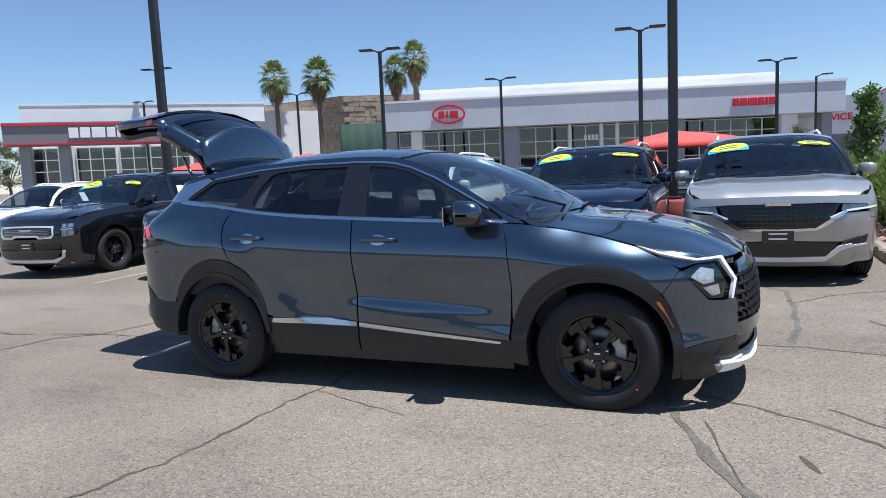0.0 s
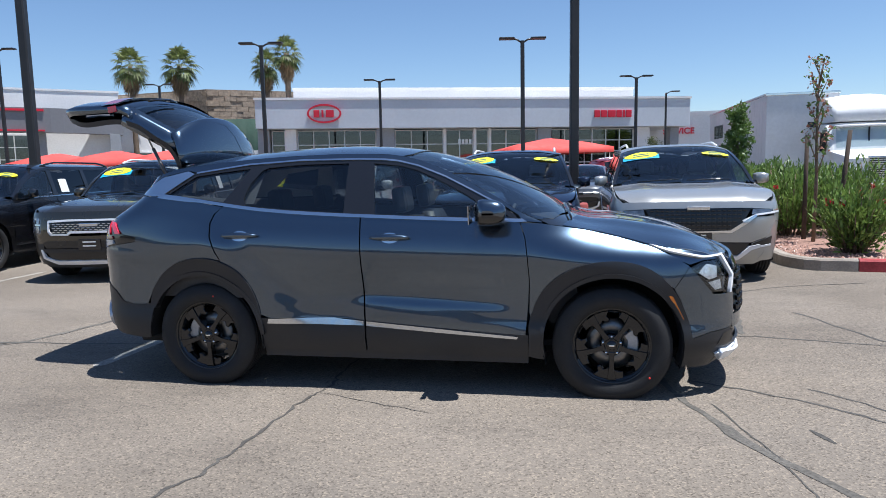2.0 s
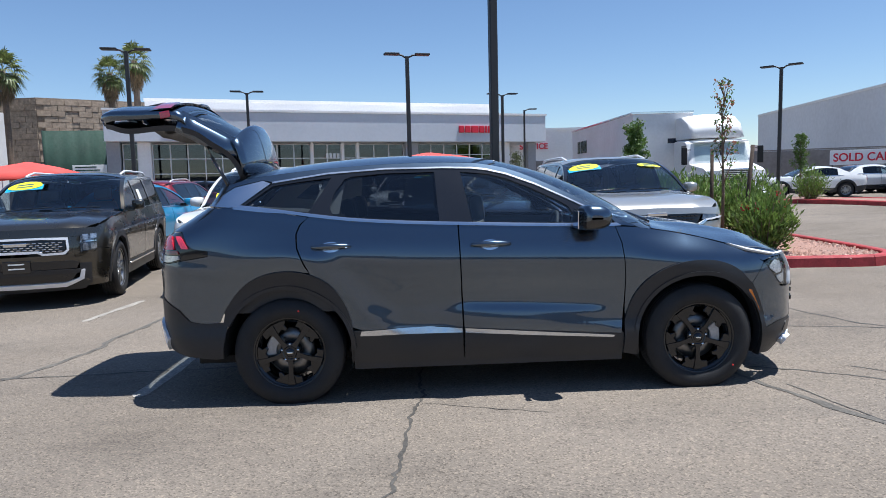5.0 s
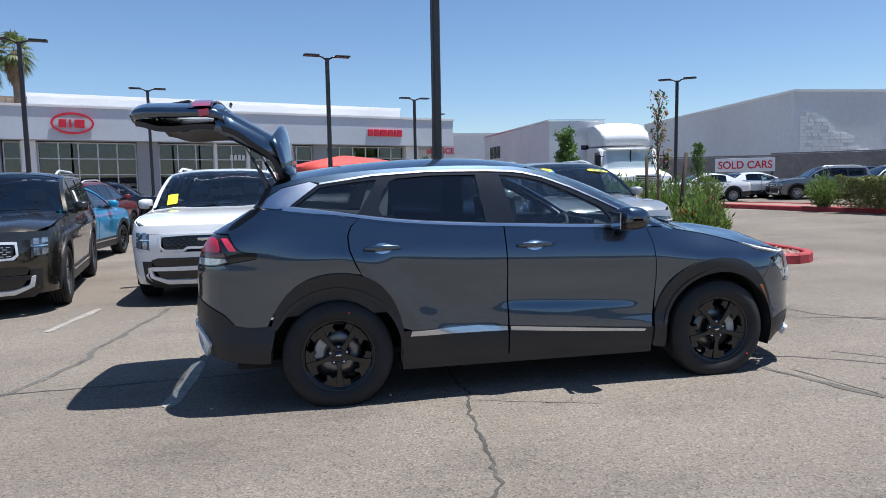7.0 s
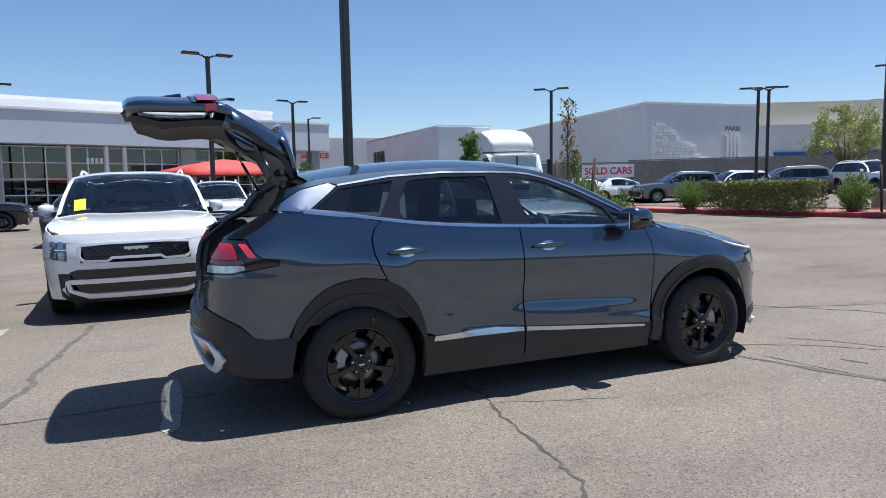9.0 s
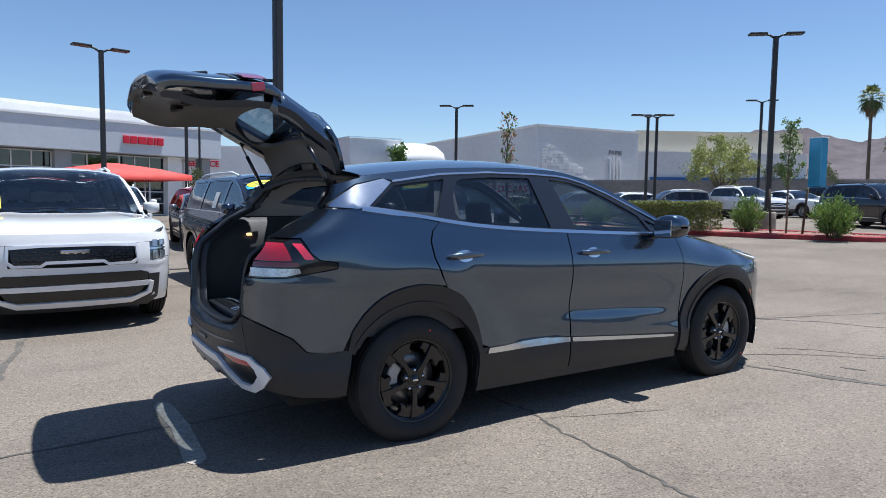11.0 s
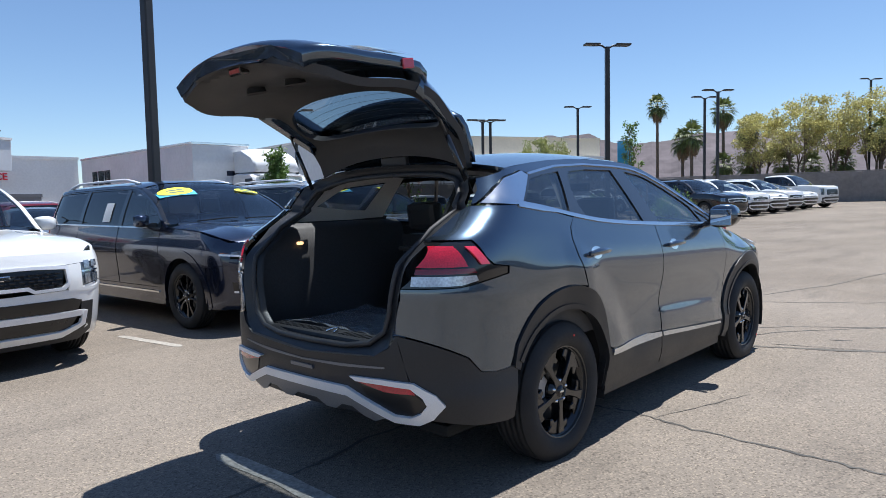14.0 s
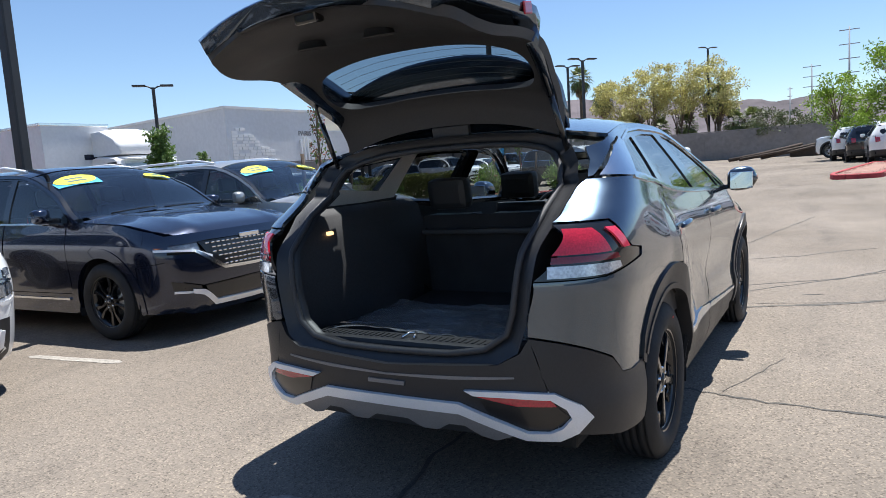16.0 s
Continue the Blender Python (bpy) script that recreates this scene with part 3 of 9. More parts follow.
def glazing(parent, s0, s1, z0, z1, cols, rows, y, tall=None):
    """One shop window: a frame with mullions, and each pane a piece of glass of its own."""
    w = part("window", box(s0, s1, y + 0.09, y + 0.12, z0, z0 + 0.08), FRAME_DARK, parent, "wide shop window in a pale metal frame")
    bm = bmesh.new()
    for i in range(cols + 1):
        x = s0 + (s1 - s0) * i / cols
        add_box(bm, x - 0.035, x + 0.035, y - 0.03, y + 0.1, z0, z1)
    for j in range(rows + 1):
        z = z0 + (z1 - z0) * j / rows
        add_box(bm, s0, s1, y - 0.022, y + 0.09, z - 0.03, z + 0.03)
    part("window_frame", bm, FRAME_DARK, w)
    pw, ph = (s1 - s0) / cols - 0.07, (z1 - z0) / rows - 0.06
    pane = None
    for i in range(cols):
        for j in range(rows):
            m = pose(s0 + (s1 - s0) * (i + 0.5) / cols, y + 0.05, z0 + (z1 - z0) * (j + 0.5) / rows)
            if pane is None:
                pane = part("pane", box(-pw / 2, pw / 2, -0.004, 0.004, -ph / 2, ph / 2), SHOP_GLASS, w)
                pane.matrix_basis = m
            else:
                share("pane", pane.data, w, m)


def letters(parent, s, z, y, size, words, material, name="letter_shape"):
    """Plain raised blocks that stand for lettering."""
    for i, w in enumerate(words):
        part(name, box(s, s + w * size, y - 0.12, y, z, z + size, 0.03), material, parent)
        s += w * size + 0.16 * size


def showroom():
    """The wide white showroom. Local x runs along its front, y into it."""
    ang = math.degrees(math.atan2(6.5, 23.2))
    root = thing("showroom", "wide white showroom with grey fascia, red signs and gridded windows", "building", pose(-19.3, 36.05, 0.15, 0, 0.85, ang))
    L = 28.4
    fascia = box(0, L, -0.9, 14, 4.05, 5.85, 0.03)
    part("fascia", fascia, STUCCO_GREY, root, "pale grey metal fascia band")
    part("fascia_cap", box(-0.05, L + 0.05, -0.96, 14, 5.852, 5.99), STUCCO, root, "white cap strip")
    part("parapet", box(1.9, 25.9, 3.0, 13.0, 5.992, 6.9), STUCCO, root, "white stucco parapet")
    part("parapet_cap", box(1.85, 25.95, 2.94, 13.05, 6.902, 7.05), STUCCO, root)
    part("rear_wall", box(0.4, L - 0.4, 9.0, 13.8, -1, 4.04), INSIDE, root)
    part("side_wall", box(0.0, 0.35, 0.0, 13.8, -1, 4.04), STUCCO, root)
    part("side_wall", box(L - 3.2, L - 2.9, 0.0, 13.8, -1, 4.04), STUCCO, root)
    part("floor_slab", box(0.4, L - 3, -0.3, 9.0, -1.0, -0.1), CONCRETE, root)
    part("base_wall", box(1.7, 25.4, 0.0, 0.25, -1.0, 0.25), GREY_COL, root)
    for s0, s1, m, lab in ((0.0, 0.75, GREY_COL, "grey column"), (1.72, 2.45, STUCCO, "white column"), (7.6, 8.8, GREY_COL, "grey column"), (18.3, 19.2, GREY_COL, "grey column"), (24.95, 25.9, STUCCO, "white column"), (L - 1.1, L - 0.5, GREY_COL, "grey column")):
        part("column", box(s0, s1, -0.35, 0.5, -1.0, 4.04, 0.02), m, root, lab)
    glazing(root, 0.85, 1.66, 0.3, 3.95, 1, 4, 0.1)
    glazing(root, 2.5, 7.55, 0.3, 3.95, 5, 4, 0.1)
    for s0, s1, c in ((8.85, 12.0, 3), (12.2, 14.0, 2), (14.2, 15.0, 1), (15.2, 18.25, 3)):
        glazing(root, s0, s1, 0.3, 3.95, c, 4, 0.1)
    for s in (12.02, 14.02, 15.02):
        part("mullion_post", box(s, s + 0.16, -0.1, 0.3, 0.26, 4.04), STUCCO, root)
    glazing(root, 19.25, 24.9, 0.3, 3.95, 6, 5, 0.1)
    # oval badge with block shapes, no lettering
    bm = bmesh.new()
    oval(bm, 4.35, 4.98, 1.08, 0.60, 0.11, -1.06)
    part("oval_sign", bm, RED_PAINT, root, "red oval sign ring")
    for i, (x, w) in enumerate(((3.68, 0.36), (4.18, 0.12), (4.45, 0.5))):
        part("sign_shape", box(x, x + w, -1.04, -0.9, 4.75, 5.2, 0.03), RED_PAINT, root)
    letters(root, 21.9, 4.66, -0.9, 0.46, (0.8, 0.85, 1.1, 0.75, 0.3, 0.8), RED_PAINT)
    # house number stands as plain bars
    for i in range(4):
        part("number_bar", box(13.0 + 0.24 * i, 13.17 + 0.24 * i, 0.02, 0.06, 3.0, 3.35), WHITE_SIGN, root)
    # boxes for display cars and desks, their dimness put into the dark colour
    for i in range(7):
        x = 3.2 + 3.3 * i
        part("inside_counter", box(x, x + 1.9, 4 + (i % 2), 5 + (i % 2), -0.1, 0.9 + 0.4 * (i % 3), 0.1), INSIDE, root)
    return root


showroom()
# service sign in red letters
def sign_text(words, size, m, material, label, depth=0.03, cat="sign", squeeze=1.0):
    c = bpy.data.curves.new("sign_text", "FONT")
    c.body, c.size, c.extrude, c.align_x, c.offset = words, size, depth, "CENTER", size * 0.018
    c.materials.append(material)
    ob = new("sign_text", c)
    me = bpy.data.meshes.new_from_object(ob.evaluated_get(bpy.context.evaluated_depsgraph_get()))
    bpy.data.objects.remove(ob)
    ob = new("sign_text", me)
    ob.matrix_basis = m @ Matrix.Diagonal((squeeze, 1, 1, 1))
    return tagged(ob, label, cat)


wall_word = sign_text("PARIS", 0.62, pose(45.4, 42.66, 5.45, 90, 0, 0), DARK_GREY_FASCIA, "dark painted lettering", 0.02, squeeze=1.15)
wall_word.parent = MURAL
del wall_word["category"]
wall_word.name = "lettering"
sign_text("SERVICE", 0.615, pose(8.3, 47.79, 3.476, 90, 0, 0), RED_PAINT, "red SERVICE letters on the white wall")
# dark slab on the wall, the shade of the open bay put into its colour
slab("service_bay", "dark slab standing in for the shaded open service bay", [(7.78, 47.77), (11.3, 47.77), (11.3, 47.95), (7.78, 47.95)], -0.5, 2.46, DARK_GREY_FASCIA, "door")


def sold_sign():
    root = thing("banner_sign", "white banner with red SOLD CARS lettering on two posts", "sign", pose(24.9, 33.0, gz(25), 0, 0, -22))
    part("board", box(-1.75, 1.75, -0.03, 0.03, 1.15, 2.0, 0.01), WHITE_SIGN, root)
    for x in (-1.6, 1.6):
        part("post", box(x - 0.04, x + 0.04, 0.032, 0.11, -0.1, 1.9), POLE, root)
    t = sign_text("SOLD CARS", 0.66, pose(0, -0.04, 1.36, 90, 0, 0), RED_PAINT, "red lettering", 0.008, squeeze=0.92)
    t.parent = root
    del t["category"]
    t.name = "lettering"


sold_sign()


def left_showroom():
    root = thing("dealership_building", "white dealership building with a curved grey fascia and gridded windows", "building", pose(-48.9, 30.5, 0.1, 0, 0.85, 38))
    part("wall", box(0.5, 19.0, 1.0, 12.0, -1, 8.1), STUCCO, root)
    part("wing", box(12.0, 25.0, 5.5, 14.0, -1, 7.9), STUCCO, root)
    part("wall_cap", box(0.45, 19.05, 0.95, 12.0, 8.102, 8.25), STUCCO, root)
    bm = bmesh.new()
    rings = []
    for i in range(25):
        s = 19.2 * i / 24
        d = -1.6 + 2.6 * max(0, (i - 17) / 7) ** 2
        rings.append([(s, d, 4.85), (s, d - 0.05, 6.6), (s, d + 1.2, 6.6), (s, d + 1.2, 4.85)])
    add_loft(bm, rings, True, True, True, smooth=False)
    bmesh.ops.recalc_face_normals(bm, faces=bm.faces)
    part("fascia", bm, DARK_GREY_FASCIA, root, "curved grey metal fascia")
    part("red_stripe", box(0, 14, -1.75, -1.6, 6.35, 6.5), RED_PAINT, root)
    part("red_stripe", box(0, 14, -1.75, -1.6, 4.92, 5.02), RED_PAINT, root)
    letters(root, 4.5, 5.38, -1.62, 0.78, (0.85, 0.9, 1.2, 0.75, 0.3, 0.85), WHITE_SIGN)
    for s0, s1, c in ((1.2, 3.0, 2), (4.3, 7.2, 3), (7.5, 9.5, 2), (9.8, 12.8, 3)):
        glazing(root, s0, s1, 0.2, 4.75, c, 5, 0.85)
    glazing(root, 19.4, 22.6, 0.2, 3.6, 3, 5, 5.35)
    for s in (0.7, 3.4, 13.2, 18.2):
        part("column", box(s, s + 0.75, -0.6, 0.2, -1, 4.85, 0.02), GREY_COL, root, "grey column")


left_showroom()


def brick_building():
    """Split-face block store: courses of real blocks on the two faces that show."""
    root = thing("block_building", "tan split-face concrete block store with a flat roof", "building")
    pts = [(-56.0, 52.0), (-30.7, 49.7), (-24.0, 55.0), (-24.0, 66.0), (-54.0, 66.0)]
    bm = bmesh.new()
    lo = [bm.verts.new((x, y, -1)) for x, y in pts]
    hi = [bm.verts.new((x, y, 8.75)) for x, y in pts]
    for i in range(5):
        bm.faces.new((lo[i], lo[(i + 1) % 5], hi[(i + 1) % 5], hi[i]))
    bm.faces.new(hi)
    bmesh.ops.recalc_face_normals(bm, faces=bm.faces)
    part("wall", bm, BRICK_TAN, root)
    me = None
    for (x0, y0), (x1, y1), base in ((pts[0], pts[1], 11.0), (pts[1], pts[2], 0.0)):
        L = math.hypot(x1 - x0, y1 - y0)
        d = Vector(((x1 - x0) / L, (y1 - y0) / L, 0))
        a = math.degrees(math.atan2(d.y, d.x))
        blocks = bmesh.new()
        for r in range(21):
            s = base + (0.5 if r % 2 else 0)
            while s < L - 0.3:
                w = 1.0
                o = rng.uniform(0.0, 0.09)
                add_box(blocks, s + 0.02, min(L, s + w) - 0.02, -0.03 - o, 0.0, r * 0.45 - 0.8 + 0.015, r * 0.45 - 0.8 + 0.435)
                s += w
        ob = part("block_facing", blocks, BRICK_TAN, root)
        ob.matrix_basis = pose(x0, y0, 0, 0, 0, a)
        tagged(ob, kind="stuff")
    part("roof_unit", box(-45, -41, 56, 59, 8.752, 9.5, 0.05), STUCCO_DIM, root)


brick_building()


def green_screen():
    root = thing("screened_fence", "dark green mesh windscreen hung over a tall fence", "fence", pose(-24.4, 38.6, 0, 0, 0, 16))
    bm = bmesh.new()
    n = 24
    rings = []
    for i in range(n + 1):
        x = 4.2 * i / n
        o = 0.04 * math.sin(i * 1.3) + 0.02 * math.sin(i * 3.1)
        rings.append([(x, o, -0.2), (x, o * 0.6, 2.4), (x, o * 0.4, 5.2), (x, o * 0.4 + 0.02, 5.2), (x, o + 0.02, -0.2)])
    add_loft(bm, rings, True, True, True)
    part("screen_cloth", bm, GREEN_SCREEN, root)
    for x in (0, 2.1, 4.2):
        bm = bmesh.new()
        add_tube(bm, [(x, 0.1, -0.2), (x, 0.1, 5.25)], 0.05)
        part("post", bm, POLE, root)
    part("notice_board", box(1.6, 3.6, -0.14, -0.08, 2.3, 3.0, 0.01), WHITE_SIGN, root, "white notice board")
    for i in range(3):
        part("text_bar", box(1.75, 3.4 - 0.2 * i, -0.15, -0.141, 2.42 + 0.2 * i, 2.5 + 0.2 * i), GREEN_SCREEN, root)


green_screen()


# ---- lamp posts ----
def lamp_post(x, y, top, arms=2, turn=0.0, base=True, thick=0.075, tall_label="tall dark bronze parking lot lamp post with two flat heads"):
    g = gz(x, y) - 0.02
    root = thing("lamp_post", tall_label, "lamp post", pose(x, y, g, 0, 0.4, turn), "parking lot lamp posts")
    h = top - g
    bm = bmesh.new()
    ring = lambda z, r: [(r * c, r * s, z) for c, s in ((1, 0.72), (0.72, 1), (-0.72, 1), (-1, 0.72), (-1, -0.72), (-0.72, -1), (0.72, -1), (1, -0.72))]
    add_loft(bm, [ring(0.3, thick), ring(h * 0.5, thick * 0.97), ring(h - 0.12, thick * 0.92)], True, True, True, smooth=False)
    part("pole", bm, POLE, root)
    if base:
        bm = bmesh.new()
        add_lathe(bm, [(0.0, -0.1), (0.29, -0.1), (0.29, 0.66), (0.265, 0.7), (0.0, 0.705)], 24, "z")
        part("concrete_base", bm, RED_BASE if base == "red" else CONCRETE, root, "red painted concrete base" if base == "red" else "")
        part("base_cover", box(-0.14, 0.14, -0.14, 0.14, 0.706, 0.76, 0.02), POLE, root)
    if arms:
        for sx in ((-1, 1) if arms == 2 else (1,)):
            bm = bmesh.new()
            add_tube(bm, [(0, 0, h - 0.2), (sx * 0.2, 0, h - 0.08), (sx * 0.36, 0, h - 0.05)], 0.035, 6)
            arm = part("arm", bm, POLE, root)
            bm = bmesh.new()
            add_box(bm, 0.3, 0.86, -0.17, 0.17, h - 0.075, h - 0.005, 0.025, Matrix.Scale(sx, 4, (1, 0, 0)) if sx < 0 else None)
            if sx < 0:
                bmesh.ops.reverse_faces(bm, faces=bm.faces)
            part("lamp_head", bm, POLE, arm)
    return root


for x, y, top in ((-0.93, 20.6, 6.15), (-9.7, 31.6, 6.4), (4.07, 32.7, 6.04), (15.6, 24.9, 6.0), (24.8, 20.6, 5.75), (25.6, 20.7, 5.8), (33.4, 19.8, 7.1), (39.4, 14.1, 7.6), (33.2, 11.0, 7.0), (57.5, 8.2, 10.0),
                  (-11.3, 20.6, 6.6), (-25.5, 35.0, 7.3), (-26.7, 23.8, 7.8), (-41.6, 36.9, 8.3)):
    lamp_post(x, y, top, 2, 12 if x < 10 else -40)
lamp_post(18.25, 9.5, 6.9, 2, -40, thick=0.085)
lamp_post(6.6, 41.4, 6.0, 1, 10, True, 0.06, "thin dark lamp post with a single flat head")
lamp_post(1.055, 8.87, 11.5, 2, 12, "red", 0.085, "tall dark lamp post on a red painted concrete base")
lamp_post(-11.3, 8.6, 11.5, 2, 12, True, 0.10, "tall dark lamp post standing in the parking row")


def power_pole(x, y, h, w):
    root = thing("power_pole", "tall steel power line pole with crossarms", "utility pole", pose(x, y, 0))
    bm = bmesh.new()
    add_tube(bm, [(0, 0, -1), (0, 0, h)], [0.45, 0.2], 8)
    part("mast", bm, GREY_COL, root)
    for k in range(4):
        part("crossarm", box(-0.15, 0.15, -w / 2, w / 2, h - 1 - k * h * 0.12, h - 0.75 - k * h * 0.12), GREY_COL, root)


power_pole(245, -3.4, 36, 5.5)
power_pole(295, 8.5, 31, 6)
power_pole(330, 18.0, 26, 2)


# ---- canopies ----
def canopy(x, y, turn, w=3.4, d=3.2, h=2.15):
    root = thing("pop_up_canopy", "red fabric pop-up shade canopy on thin white legs", "canopy", pose(x, y, gz(x), 0, 0, turn), "red canopies")
    bm = bmesh.new()
    rings = []
    for k, (s, z) in enumerate(((1.0, -0.22), (1.0, 0.0), (0.55, 0.26), (0.06, 0.46))):
        ring = []
        for i in range(24):
            side, u = divmod(i, 6)
            u = u / 6 * 2 - 1
            p = ((u, -1), (1, u), (-u, 1), (-1, -u))[side]
            sag = 0.05 * (1 - abs(u)) if k in (1, 2) else 0
            ring.append((p[0] * w / 2 * s, p[1] * d / 2 * s, h + z - sag))
        rings.append(ring)
    add_loft(bm, rings, True, False, True)
    bmesh.ops.recalc_face_normals(bm, faces=bm.faces)
    part("canopy_cloth", bm, CANVAS, root)
    for sx in (-1, 1):
        for sy in (-1, 1):
            bm = bmesh.new()
            add_tube(bm, [(sx * w * 0.47, sy * d * 0.47, 0), (sx * w * 0.47, sy * d * 0.47, h - 0.06)], 0.022, 6)
            part("leg", bm, WHITE_SIGN, root)


canopy(-0.2, 25.5, 15, 4.6, 4.2, 2.15)
canopy(-19.6, 22.6, 20)
canopy(-16.2, 22.4, 18)
canopy(-23.5, 23.5, 18)

# ---- car toolkit ----
from mathutils.geometry import delaunay_2d_cdt

def soft_curve(*pts):
    """A rounded line through points: slopes run on smoothly from one span to the next."""
    xs, ys = [p[0] for p in pts], [p[1] for p in pts]
    n = len(xs)
    d = [(ys[i + 1] - ys[i]) / (xs[i + 1] - xs[i]) for i in range(n - 1)]
    m = [d[0]] + [(d[i - 1] * (xs[i + 1] - xs[i]) + d[i] * (xs[i] - xs[i - 1])) / (xs[i + 1] - xs[i - 1]) for i in range(1, n - 1)] + [d[-1]]

    def f(x):
        if x <= xs[0]:
            return ys[0]
        if x >= xs[-1]:
            return ys[-1]
        i = 0
        while xs[i + 1] < x:
            i += 1
        h = xs[i + 1] - xs[i]
        t = (x - xs[i]) / h
        return ys[i] * (1 + 2 * t) * (1 - t) ** 2 + m[i] * h * t * (1 - t) ** 2 + ys[i + 1] * t * t * (3 - 2 * t) + m[i + 1] * h * t * t * (t - 1)

    return f


def smooth_line(pts, n=5, closed=False):
    """A soft line through points (centripetal enough for short runs)."""
    out = []
    m = len(pts)
    P = [Vector(p) for p in pts]
    last = m if closed else m - 1
    for i in range(last):
        p1, p2 = P[i], P[(i + 1) % m]
        p0 = P[i - 1] if (closed or i > 0) else p1
        p3 = P[(i + 2) % m] if (closed or i + 2 < m) else p2
        for k in range(n):
            t = k / n
            out.append(0.5 * ((2 * p1) + (p2 - p0) * t + (2 * p0 - 5 * p1 + 4 * p2 - p3) * t * t + (3 * p1 - p0 - 3 * p2 + p3) * t**3))
    if not closed:
        out.append(P[-1])
    return [tuple(p) for p in out]


def arc(cx, cz, r, a0, a1, n=14):
    return [(cx + r * math.cos(radians(a0 + (a1 - a0) * k / n)), cz + r * math.sin(radians(a0 + (a1 - a0) * k / n))) for k in range(n + 1)]


def inside_poly(p, poly):
    c = False
    for i in range(len(poly)):
        a, b = poly[i - 1], poly[i]
        if (a[1] > p[1]) != (b[1] > p[1]) and p[0] < (b[0] - a[0]) * (p[1] - a[1]) / (b[1] - a[1]) + a[0]:
            c = not c
    return c


def resample(poly, gap):
    out = []
    for i in range(len(poly)):
        a, b = Vector(poly[i]), Vector(poly[(i + 1) % len(poly)])
        n = max(1, math.ceil((b - a).length / gap))
        out += [tuple(a.lerp(b, k / n)) for k in range(n)]
    return out


def skin(name, outline, fmap, material, parent, gap=0.05, depth=0.018, holes=(), lift=0.0, flip=False, label="", mirror=False, both_sides=False):
    """One sheet of bodywork: a flat outline laid on a curved surface, with turned-in edges. fmap(u, v) gives the place.
    mirror: lay it on the other side of the car as well."""
    area = sum(outline[i - 1][0] * outline[i][1] - outline[i][0] * outline[i - 1][1] for i in range(len(outline)))
    if area < 0:
        outline = outline[::-1]
    edge = resample(outline, gap)
    rims = [resample(h, gap) for h in holes]
    pts, edges = list(edge), [(i, (i + 1) % len(edge)) for i in range(len(edge))]
    for h in rims:
        o = len(pts)
        pts += h
        edges += [(o + i, o + (i + 1) % len(h)) for i in range(len(h))]
    us, vs = [p[0] for p in edge], [p[1] for p in edge]
    near = gap * 0.45
    fixed = list(pts)
    u = min(us) + gap * 0.37
    row = 0
    while u < max(us):
        v = min(vs) + gap * (0.31 + 0.5 * (row % 2))
        while v < max(vs):
            if inside_poly((u, v), edge) and not any(inside_poly((u, v), h) for h in rims) and all(abs(u - q[0]) + abs(v - q[1]) > near for q in fixed):
                pts.append((u, v))
            v += gap
        u += gap * 0.9
        row += 1
    co, _, faces, *_ = delaunay_2d_cdt([Vector(p) for p in pts], edges, [list(range(len(edge)))], 1, 1e-5)
    co = [tuple(c) for c in co]
    if rims:
        faces = [f for f in faces if not any(inside_poly((sum(co[i][0] for i in f) / len(f), sum(co[i][1] for i in f) / len(f)), h) for h in rims)]
    e = 0.004

    def place(p):
        a, b, c = Vector(fmap(p[0], p[1])), Vector(fmap(p[0] + e, p[1])), Vector(fmap(p[0], p[1] + e))
        a2, a3 = Vector(fmap(p[0] - e, p[1])), Vector(fmap(p[0], p[1] - e))
        nor = (b - a2).cross(c - a3)
        nor = nor.normalized() if nor.length > 1e-12 else Vector((0, 0, 1))
        if flip:
            nor = -nor
        return a + nor * lift, nor

    got = [place(p) for p in co]
    verts, norms = [g[0] for g in got], [g[1] for g in got]
    tris = [tuple(f[::-1]) if flip else tuple(f) for f in faces]
    if depth > 0:
        seen = {}
        for f in tris:
            for i in range(len(f)):
                a, b = f[i], f[(i + 1) % len(f)]
                seen[(a, b)] = seen.get((a, b), 0) + 1
        twin = {}
        for a, b in [k for k in seen if (k[1], k[0]) not in seen]:
            for i in (a, b):
                if i not in twin:
                    twin[i] = (len(verts), len(verts) + 1)
                    out = Vector((0, 0, 0))
                    verts += [verts[i].copy(), verts[i] - norms[i] * depth]
                    norms += [out, out]
            d = (verts[b] - verts[a]).normalized()
            s = d.cross(norms[a])
            for i in (a, b):
                for j in twin[i]:
                    norms[j] = norms[j] + s
            tris.append((twin[b][0], twin[a][0], twin[a][1], twin[b][1]))
    norms = [n.normalized() if n.length > 1e-9 else Vector((0, 0, 1)) for n in norms]
    made = []
    for side in ((1, -1) if mirror else (1,)):
        me = bpy.data.meshes.new(name)
        me.from_pydata([(v.x, v.y * side, v.z) for v in verts], [], [t[::-1] if side < 0 else t for t in tris])
        me.materials.append(material)
        me.shade_smooth()
        me.normals_split_custom_set_from_vertices([(n.x, n.y * side, n.z) for n in norms])
        ob = new(name, me)
        ob.parent = parent
        if label:
            ob["label"] = label
        made.append(ob)
    return made[0] if not mirror else made


